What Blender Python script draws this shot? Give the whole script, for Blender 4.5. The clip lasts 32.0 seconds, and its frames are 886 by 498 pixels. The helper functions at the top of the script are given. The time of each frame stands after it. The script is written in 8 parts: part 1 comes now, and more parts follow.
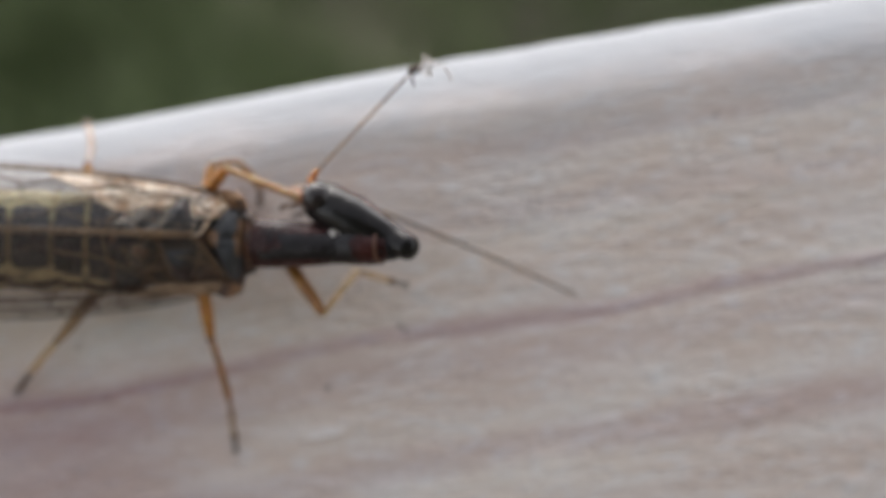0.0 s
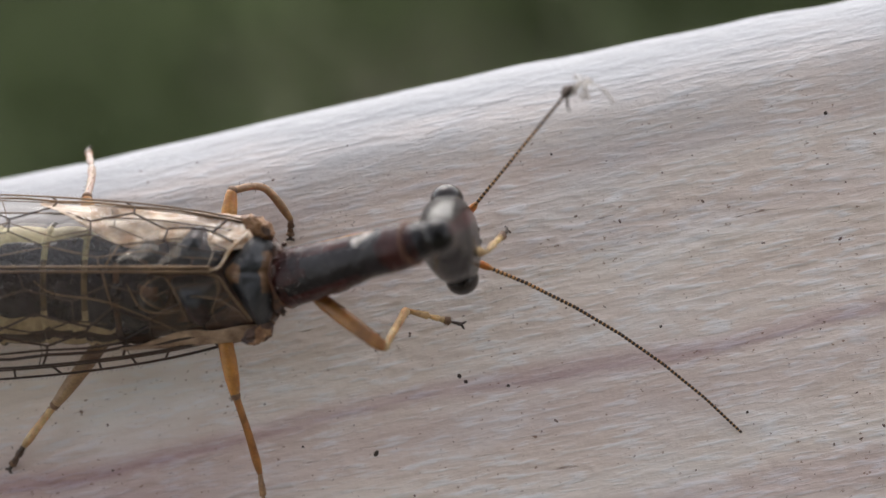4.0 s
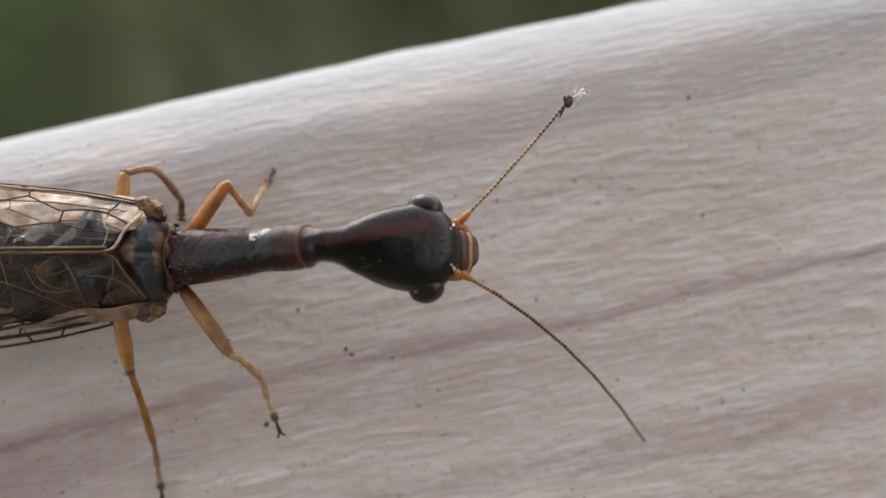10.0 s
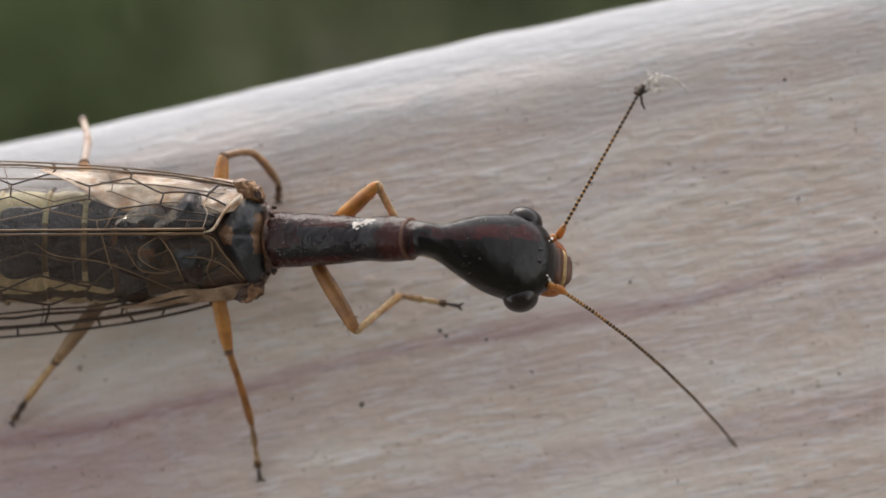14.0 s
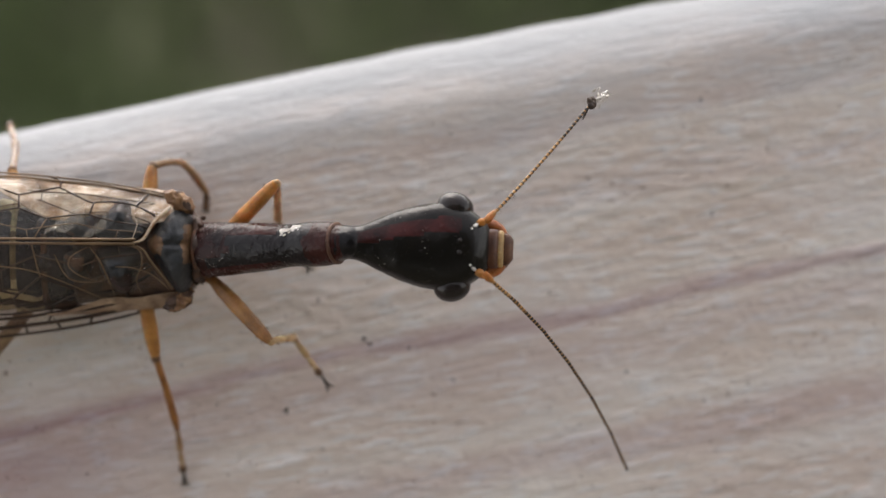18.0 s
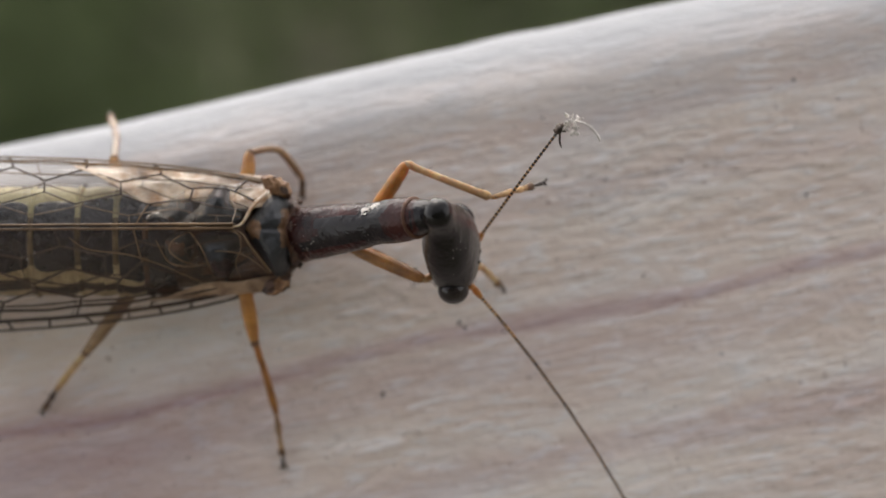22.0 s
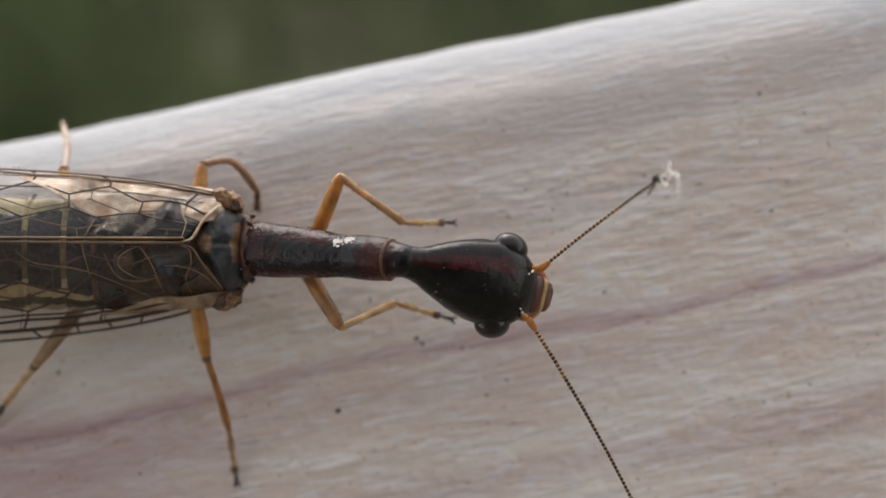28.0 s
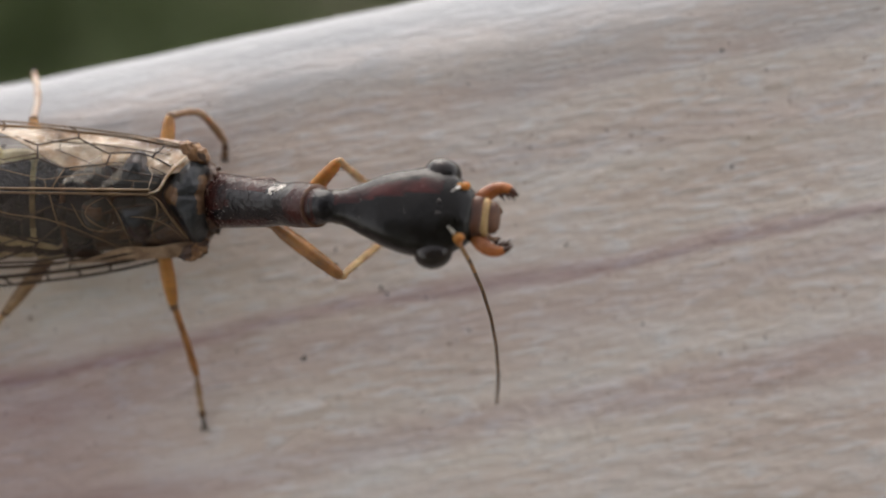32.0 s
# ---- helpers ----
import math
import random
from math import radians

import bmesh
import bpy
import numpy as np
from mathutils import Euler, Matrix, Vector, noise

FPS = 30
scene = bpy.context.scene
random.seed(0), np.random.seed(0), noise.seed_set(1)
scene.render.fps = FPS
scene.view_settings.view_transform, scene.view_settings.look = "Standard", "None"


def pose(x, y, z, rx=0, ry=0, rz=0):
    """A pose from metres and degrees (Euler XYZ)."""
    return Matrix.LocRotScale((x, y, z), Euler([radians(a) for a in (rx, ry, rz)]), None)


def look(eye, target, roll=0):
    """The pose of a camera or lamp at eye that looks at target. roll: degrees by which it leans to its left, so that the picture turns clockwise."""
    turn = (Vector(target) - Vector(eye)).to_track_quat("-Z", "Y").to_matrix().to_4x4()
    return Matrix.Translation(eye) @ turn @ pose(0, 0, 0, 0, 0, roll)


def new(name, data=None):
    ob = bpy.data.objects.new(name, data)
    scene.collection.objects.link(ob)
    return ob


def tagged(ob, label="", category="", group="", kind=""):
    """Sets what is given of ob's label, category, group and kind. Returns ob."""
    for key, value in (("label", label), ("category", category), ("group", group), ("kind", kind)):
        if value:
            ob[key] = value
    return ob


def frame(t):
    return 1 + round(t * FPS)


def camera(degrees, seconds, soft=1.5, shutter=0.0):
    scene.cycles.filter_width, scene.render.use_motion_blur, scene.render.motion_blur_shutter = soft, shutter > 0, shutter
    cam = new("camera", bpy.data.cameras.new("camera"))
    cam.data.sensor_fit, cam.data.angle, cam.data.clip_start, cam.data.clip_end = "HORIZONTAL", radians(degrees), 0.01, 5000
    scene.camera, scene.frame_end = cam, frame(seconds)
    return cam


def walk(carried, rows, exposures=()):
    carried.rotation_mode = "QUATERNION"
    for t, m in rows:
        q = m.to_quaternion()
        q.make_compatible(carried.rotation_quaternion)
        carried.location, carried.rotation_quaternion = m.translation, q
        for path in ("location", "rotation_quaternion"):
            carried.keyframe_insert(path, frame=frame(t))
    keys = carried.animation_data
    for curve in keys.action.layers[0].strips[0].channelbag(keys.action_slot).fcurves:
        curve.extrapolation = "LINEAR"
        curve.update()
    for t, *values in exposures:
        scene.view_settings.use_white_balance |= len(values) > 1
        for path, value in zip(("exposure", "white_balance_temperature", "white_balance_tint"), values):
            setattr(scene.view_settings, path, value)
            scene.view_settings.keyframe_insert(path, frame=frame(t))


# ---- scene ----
SUN_ENERGY, SUN_X, SUN_Y, SUN_Z = 0.26, -0.3, 7.7, 6.4
# the board leans back under the sky, and all that is laid out square to it leans with it
SLOPE = 38.0
LEAN = pose(0, 0, 0.95, -SLOPE) @ pose(0, 0, -0.95)
cam = camera(32, 32.0, soft=1.5, shutter=0.3)
cam.data.dof.use_dof = True
cam.data.dof.focus_distance = 0.0250
cam.data.dof.aperture_fstop = 62.0
walk(cam, [(t, LEAN @ m) for t, m in [
    (0, pose(0.005317, -0.030176, 0.950306, 87.391, 9.466, 1.562)), (0.5, pose(0.004921, -0.029261, 0.949458, 88.427, 9.379, 1.459)),
    (1, pose(0.004577, -0.028887, 0.949935, 89.867, 9.832, 2.127)), (1.5, pose(0.004512, -0.027811, 0.949284, 89.684, 9.914, 3.128)),
    (2, pose(0.004219, -0.027015, 0.949537, 90.215, 10.650, 2.251)), (2.5, pose(0.004044, -0.026367, 0.949377, 91.763, 10.875, 2.547)),
    (4.5, pose(0.004731, -0.025489, 0.948790, 92.118, 11.333, 3.285)), (5, pose(0.004787, -0.025446, 0.948833, 91.985, 11.460, 3.296)),
    (5.5, pose(0.004813, -0.025262, 0.948654, 91.803, 11.736, 2.680)), (6, pose(0.004556, -0.025241, 0.948707, 90.600, 11.804, 2.771)),
    (6.5, pose(0.004416, -0.026032, 0.949620, 91.851, 12.166, 2.534)), (7, pose(0.004623, -0.026168, 0.948624, 92.982, 11.851, 2.894)),
    (7.5, pose(0.004156, -0.026347, 0.948225, 92.641, 12.175, 2.784)), (8, pose(0.004470, -0.026318, 0.948030, 91.647, 12.251, 2.750)),
    (8.5, pose(0.003774, -0.026392, 0.948126, 90.811, 11.957, 0.319)), (9, pose(0.004059, -0.026856, 0.948611, 91.560, 12.032, -0.327)),
    (9.5, pose(0.004295, -0.026700, 0.948615, 91.078, 11.863, -1.411)), (10, pose(0.004416, -0.026782, 0.948882, 90.172, 11.806, -1.615)),
    (10.5, pose(0.004121, -0.026765, 0.948845, 89.821, 11.559, -2.149)), (11, pose(0.004017, -0.026997, 0.948768, 90.619, 11.985, -2.345)),
    (11.5, pose(0.004054, -0.026492, 0.948844, 90.024, 12.458, -1.233)), (12, pose(0.004153, -0.026838, 0.948933, 90.532, 12.359, -1.003)),
    (12.5, pose(0.003918, -0.027064, 0.949222, 91.217, 12.359, 0.786)), (13, pose(0.004129, -0.026825, 0.948915, 90.699, 11.789, 2.324)),
    (13.5, pose(0.004154, -0.026854, 0.948937, 90.206, 11.726, 1.439)), (15.5, pose(0.004740, -0.027316, 0.948621, 90.378, 11.322, 2.682)),
    (16, pose(0.003566, -0.027675, 0.949341, 89.525, 10.935, -0.288)), (16.5, pose(0.004067, -0.027505, 0.949530, 89.296, 10.733, -0.987)),
    (17, pose(0.003931, -0.027262, 0.949688, 88.009, 10.610, -2.704)), (17.5, pose(0.003894, -0.027671, 0.949511, 89.009, 10.754, -2.521)),
    (18, pose(0.003991, -0.027553, 0.949566, 88.614, 10.937, -2.097)), (18.5, pose(0.004025, -0.027540, 0.949061, 89.380, 10.975, -2.087)),
    (19, pose(0.003638, -0.027648, 0.949213, 89.435, 11.061, -2.484)), (19.5, pose(0.003650, -0.027778, 0.949254, 89.896, 11.133, -1.769)),
    (20, pose(0.003727, -0.027776, 0.949156, 89.505, 11.107, -1.600)), (20.5, pose(0.003368, -0.027888, 0.949718, 88.680, 11.315, -0.880)),
    (21, pose(0.003241, -0.027875, 0.949556, 89.338, 11.334, 0.155)), (21.5, pose(0.003348, -0.027825, 0.949475, 89.185, 11.337, 0.945)),
    (22, pose(0.003702, -0.027764, 0.949017, 89.883, 11.596, 1.075)), (22.5, pose(0.003740, -0.027711, 0.949317, 89.583, 11.428, 1.616)),
    (23, pose(0.003758, -0.027744, 0.949106, 89.375, 11.322, 1.396)), (23.5, pose(0.004189, -0.027662, 0.949122, 90.033, 11.534, 2.659)),
    (24, pose(0.004098, -0.027587, 0.949045, 89.704, 11.247, 1.763)), (24.5, pose(0.003859, -0.027519, 0.949109, 89.668, 11.305, 1.439)),
    (25, pose(0.003859, -0.027567, 0.949273, 89.677, 11.269, 1.755)), (25.5, pose(0.003996, -0.026678, 0.949120, 89.227, 11.177, 1.520)),
    (26, pose(0.003731, -0.026635, 0.949372, 89.318, 11.063, 0.148)), (26.5, pose(0.003662, -0.026933, 0.948921, 90.128, 10.865, -0.229)),
    (28.5, pose(0.004677, -0.027251, 0.949442, 88.924, 11.128, 1.084)), (29, pose(0.004813, -0.027203, 0.949252, 88.619, 10.952, 0.948)),
    (29.5, pose(0.005001, -0.027266, 0.948781, 89.677, 11.057, 1.546)), (30, pose(0.005089, -0.027280, 0.948827, 88.817, 10.840, 2.243)),
    (30.5, pose(0.005745, -0.027268, 0.949613, 86.979, 10.820, 3.653)), (31, pose(0.005730, -0.027363, 0.949765, 86.613, 10.742, 3.015)),
    (31.5, pose(0.006021, -0.027452, 0.949378, 87.557, 10.907, 3.131)), (32, pose(0.005231, -0.027624, 0.949809, 86.399, 10.566, 1.037)),
]], [(t, e + 1.64, k + 600, m + 3) for t, e, k, m in ((0, -0.08, 6200, 9), (2, -0.08, 6200, 9), (6, -0.03, 6300, 12), (10, -0.07, 6450, 10), (20, -0.14, 6500, 10), (32, -0.18, 6550, 10))])

# ---- the light ----
world = bpy.data.worlds.new("sky")
scene.world = world
world.use_nodes = True
sky = world.node_tree.nodes.new("ShaderNodeTexSky")
sky.sky_type, sky.sun_disc = "NISHITA", False
sky.sun_elevation, sky.sun_rotation = radians(40), radians(-2)
sky.air_density, sky.dust_density, sky.ozone_density = 0.8, 1.0, 0.5
pale = world.node_tree.nodes.new("ShaderNodeHueSaturation")
pale.inputs["Saturation"].default_value = 0.28  # thin high cloud
world.node_tree.links.new(sky.outputs[0], pale.inputs["Color"])
world.node_tree.links.new(pale.outputs[0], world.node_tree.nodes["Background"].inputs[0])
world.node_tree.nodes["Background"].inputs[1].default_value = 0.15
sun = new("sun", bpy.data.lights.new("sun", "SUN"))
sun.data.energy, sun.data.angle, sun.data.color = SUN_ENERGY, radians(32), (1.0, 1.0, 1.0)
sun.matrix_basis = look((SUN_X, SUN_Y, SUN_Z), (0, 0, 0))

# ---- units: the animal is built in millimetres ----
MM = 0.001
ORIGIN = pose(0, 0, 0.95, 90, 11.289, 0)


def mm(x, y, z, rx=0, ry=0, rz=0):
    return pose(x * MM, y * MM, z * MM, rx, ry, rz)


# ---- materials ----
def material(name):
    m = bpy.data.materials.new(name)
    m.use_nodes = True
    return m, m.node_tree.nodes, m.node_tree.links, m.node_tree.nodes["Principled BSDF"]


def mapped(nodes, links, scale):
    co = nodes.new("ShaderNodeTexCoord")
    mp = nodes.new("ShaderNodeMapping")
    mp.inputs["Scale"].default_value = scale
    links.new(co.outputs["Object"], mp.inputs["Vector"])
    return mp.outputs["Vector"]


def noise_tex(nodes, links, vector, scale, detail=4.0, rough=0.55):
    n = nodes.new("ShaderNodeTexNoise")
    n.inputs["Scale"].default_value, n.inputs["Detail"].default_value = scale, detail
    n.inputs["Roughness"].default_value = rough
    links.new(vector, n.inputs["Vector"])
    return n.outputs["Fac"]


def ramp(nodes, links, fac, stops):
    r = nodes.new("ShaderNodeValToRGB")
    while len(r.color_ramp.elements) < len(stops):
        r.color_ramp.elements.new(0.5)
    for e, (at, col) in zip(r.color_ramp.elements, stops):
        e.position, e.color = at, (*col, 1)
    links.new(fac, r.inputs[0])
    return r.outputs[0]


def mix(nodes, links, fac, a, b, blend="MIX"):
    n = nodes.new("ShaderNodeMix")
    n.data_type, n.blend_type = "RGBA", blend
    if isinstance(fac, float):
        n.inputs[0].default_value = fac
    else:
        links.new(fac, n.inputs[0])
    links.new(a, n.inputs[6])
    links.new(b, n.inputs[7])
    return n.outputs[2]


def bump(nodes, links, height, strength, distance, bsdf):
    b = nodes.new("ShaderNodeBump")
    b.inputs["Strength"].default_value, b.inputs["Distance"].default_value = strength, distance
    links.new(height, b.inputs["Height"])
    links.new(b.outputs[0], bsdf.inputs["Normal"])
    links.new(b.outputs[0], bsdf.inputs["Coat Normal"])


def chitin(name, dark, light, rough=0.38, scale=3.0, relief=0.02, grit=26.0, sss=0.0, coat=0.0, spec=0.5, wax=1.5):
    """Insect skin: two tones in soft blotches, fine granular relief, a waxy gloss. Scales are in 1/mm."""
    m, nodes, links, p = material(name)
    v = mapped(nodes, links, (1000, 1000, 1000))
    blot = noise_tex(nodes, links, v, scale, 3)
    fine = noise_tex(nodes, links, v, grit, 3, 0.6)
    c = ramp(nodes, links, blot, [(0.32, dark), (0.68, light)])
    d = ramp(nodes, links, fine, [(0.25, (0.72, 0.72, 0.72)), (0.75, (1.15, 1.15, 1.15))])
    links.new(mix(nodes, links, 1.0, c, d, "MULTIPLY"), p.inputs["Base Color"])
    r = ramp(nodes, links, fine, [(0.2, (rough - 0.1,) * 3), (0.8, (rough + 0.14,) * 3)])
    links.new(r, p.inputs["Roughness"])
    if sss:
        p.inputs["Subsurface Weight"].default_value = sss
        p.inputs["Subsurface Scale"].default_value = 0.0004
        p.inputs["Subsurface Radius"].default_value = (1.0, 0.5, 0.2)
    p.inputs["Coat Weight"].default_value = coat
    p.inputs["Specular IOR Level"].default_value = spec
    p.inputs["Coat Roughness"].default_value = 0.25
    p.inputs["Coat IOR"].default_value = wax
    bump(nodes, links, fine, 0.6, relief * MM, p)
    return m


HEAD_SKIN = chitin("head_skin", (0.003, 0.0026, 0.0024), (0.007, 0.0055, 0.0045), 0.19, 1.6, 0.012, 17, coat=0.12, spec=0.25, wax=1.55)
HEAD_RED = chitin("head_red_stripe", (0.012, 0.004, 0.0036), (0.055, 0.008, 0.007), 0.19, 2.2, 0.012, 17, coat=0.12, spec=0.25, wax=1.55)
EYE = chitin("eye", (0.010, 0.008, 0.008), (0.022, 0.014, 0.012), 0.18, 2.0, 0.004, 45, coat=0.25, spec=0.30, wax=1.5)
NECK_SKIN = chitin("neck_skin", (0.005, 0.003, 0.004), (0.048, 0.0105, 0.008), 0.22, 1.3, 0.045, 9, coat=0.06, spec=0.20, wax=1.5)
NECK_BLACK = chitin("neck_black", (0.0025, 0.0028, 0.0045), (0.010, 0.007, 0.008), 0.20, 1.4, 0.045, 9, coat=0.10, spec=0.24, wax=1.5)
COLLAR = chitin("collar", (0.07, 0.025, 0.014), (0.17, 0.075, 0.035), 0.4, 5, 0.012)
AMBER = chitin("amber", (0.16, 0.07, 0.03), (0.42, 0.24, 0.12), 0.42, 4, 0.03)
PLATE = chitin("thorax_plate", (0.016, 0.018, 0.021), (0.038, 0.040, 0.044), 0.40, 2.4, 0.03, 15, coat=0.2, spec=0.4)
PLATE_TAN = chitin("thorax_tan", (0.075, 0.038, 0.020), (0.26, 0.15, 0.08), 0.45, 3.0, 0.02, 16, sss=0.1)
PLATE_BROWN = chitin("thorax_brown", (0.028, 0.014, 0.010), (0.12, 0.058, 0.033), 0.45, 4, 0.03)
MEMBRANE = chitin("wing_base_membrane", (0.36, 0.19, 0.08), (0.78, 0.67, 0.54), 0.36, 3.2, 0.06, 6, sss=0.1)
MEMBRANE_BROWN = chitin("wing_base_membrane_brown", (0.16, 0.09, 0.05), (0.52, 0.37, 0.25), 0.40, 3.0, 0.04, 7)
ABDOMEN_DARK = chitin("abdomen_dark", (0.004, 0.005, 0.010), (0.014, 0.015, 0.022), 0.28, 2.5, 0.16, 5, coat=0.25, spec=0.35)
ABDOMEN_OCHRE = chitin("abdomen_ochre", (0.32, 0.25, 0.14), (0.56, 0.46, 0.29), 0.5, 3, 0.03, 12, sss=0.1)
ABDOMEN_BAR = chitin("abdomen_bar", (0.05, 0.034, 0.02), (0.20, 0.145, 0.075), 0.5, 3, 0.03, 12)
FLANK_BROWN = chitin("flank_brown", (0.010, 0.006, 0.006), (0.045, 0.022, 0.016), 0.42, 3, 0.04, 12)
ABDOMEN_PALE = chitin("abdomen_pale", (0.28, 0.24, 0.12), (0.46, 0.41, 0.235), 0.5, 3, 0.03, 12, sss=0.15)
SHIN_PALE = chitin("shin_pale", (0.36, 0.26, 0.20), (0.58, 0.46, 0.38), 0.4, 3, 0.012, 26, sss=0.3)
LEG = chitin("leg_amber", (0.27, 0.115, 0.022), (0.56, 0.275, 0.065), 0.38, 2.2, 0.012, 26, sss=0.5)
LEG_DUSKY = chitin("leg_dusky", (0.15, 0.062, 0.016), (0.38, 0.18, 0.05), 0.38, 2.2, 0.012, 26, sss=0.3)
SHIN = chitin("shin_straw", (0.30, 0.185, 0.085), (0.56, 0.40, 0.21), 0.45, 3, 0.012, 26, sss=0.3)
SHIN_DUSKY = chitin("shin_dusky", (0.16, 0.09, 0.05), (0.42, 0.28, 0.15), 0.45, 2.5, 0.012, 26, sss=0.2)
FOOT = chitin("foot_brown", (0.065, 0.033, 0.018), (0.23, 0.125, 0.062), 0.5, 5, 0.01)
FOOT_DARK = chitin("foot_dark", (0.020, 0.012, 0.008), (0.085, 0.045, 0.028), 0.5, 5, 0.01)
CLAW = chitin("claw", (0.018, 0.012, 0.009), (0.060, 0.036, 0.022), 0.35, 5, 0.006)
BEAD = chitin("antenna_dark", (0.010, 0.007, 0.006), (0.040, 0.020, 0.011), 0.4, 2, 0.004)
BEAD_RING = chitin("antenna_ring", (0.44, 0.20, 0.06), (0.66, 0.38, 0.15), 0.5, 2, 0.004)
SCAPE = chitin("antenna_base", (0.36, 0.125, 0.02), (0.56, 0.23, 0.045), 0.4, 4, 0.01, sss=0.3)
CLYPEUS = chitin("clypeus", (0.06, 0.020, 0.010), (0.16, 0.055, 0.022), 0.35, 3, 0.015)
LABRUM = chitin("labrum", (0.34, 0.20, 0.08), (0.55, 0.38, 0.18), 0.4, 4, 0.01, sss=0.15)
JAW_TIP = chitin("jaw_tip", (0.012, 0.005, 0.003), (0.07, 0.02, 0.008), 0.25, 3, 0.006)
JAW = chitin("jaw", (0.20, 0.055, 0.015), (0.48, 0.17, 0.045), 0.3, 2, 0.01, sss=0.2)
VEIN = chitin("wing_vein", (0.016, 0.009, 0.006), (0.075, 0.038, 0.021), 0.45, 0.8, 0.004)
VEIN_GOLD = chitin("wing_vein_gold", (0.10, 0.058, 0.028), (0.26, 0.16, 0.08), 0.42, 0.8, 0.004)
FLUFF_GLINT = chitin("debris_and_glint_pale", (0.52, 0.47, 0.42), (0.82, 0.78, 0.73), 0.6, 6, 0.01)
CRUMB = chitin("debris_dark", (0.016, 0.011, 0.008), (0.09, 0.055, 0.036), 0.6, 6, 0.02)


def wing_film(name, tint, veil, shine_low, shine_high, milky=(0.75, 0.70, 0.66)):
    m, nodes, links, p = material(name)
    nodes.remove(p)
    out = nodes["Material Output"]
    clear = nodes.new("ShaderNodeBsdfTransparent")
    clear.inputs[0].default_value = (*tint, 1)
    milk = nodes.new("ShaderNodeBsdfTranslucent")
    milk.inputs[0].default_value = (*milky, 1)
    milk2 = nodes.new("ShaderNodeBsdfDiffuse")
    milk2.inputs[0].default_value = (*milky, 1)
    gloss = nodes.new("ShaderNodeBsdfGlossy")
    gloss.inputs["Roughness"].default_value = 0.11
    v = mapped(nodes, links, (1000, 1000, 1000))
    height = noise_tex(nodes, links, mapped(nodes, links, (450, 1400, 1400)), 1.5, 3)
    b = nodes.new("ShaderNodeBump")
    b.inputs["Strength"].default_value, b.inputs["Distance"].default_value = 0.9, 0.12 * MM
    links.new(height, b.inputs["Height"])
    links.new(b.outputs[0], gloss.inputs["Normal"])
    edge_on = nodes.new("ShaderNodeLayerWeight")
    edge_on.inputs[0].default_value = 0.22
    fres = nodes.new("ShaderNodeMapRange")
    fres.inputs["To Min"].default_value, fres.inputs["To Max"].default_value = shine_low, shine_high
    links.new(edge_on.outputs[1], fres.inputs[0])
    add = nodes.new("ShaderNodeMixShader")
    add.inputs[0].default_value = 0.5
    links.new(milk.outputs[0], add.inputs[1])
    links.new(milk2.outputs[0], add.inputs[2])
    a = nodes.new("ShaderNodeMixShader")
    cloud = nodes.new("ShaderNodeMapRange")
    cloud.inputs["To Min"].default_value, cloud.inputs["To Max"].default_value = veil * 0.5, veil * 1.5
    links.new(noise_tex(nodes, links, v, 1.3, 3), cloud.inputs[0])
    links.new(cloud.outputs[0], a.inputs[0])
    links.new(clear.outputs[0], a.inputs[1])
    links.new(add.outputs[0], a.inputs[2])
    c = nodes.new("ShaderNodeMixShader")
    links.new(fres.outputs[0], c.inputs[0])
    links.new(a.outputs[0], c.inputs[1])
    links.new(gloss.outputs[0], c.inputs[2])
    links.new(c.outputs[0], out.inputs[0])
    return m


FILM = wing_film("wing_film", (0.99, 0.98, 0.96), 0.045, 0.004, 0.42)
FILM_LOWER = wing_film("lower_wing_film", (0.97, 0.935, 0.905), 0.065, 0.004, 0.42, (0.52, 0.39, 0.31))
FILM_FOLD = wing_film("wing_base_film", (0.97, 0.95, 0.92), 0.20, 0.01, 0.45, (0.80, 0.74, 0.66))
FILM_UNDER = wing_film("under_wing_film", (0.99, 0.98, 0.96), 0.003, 0.0, 0.015)


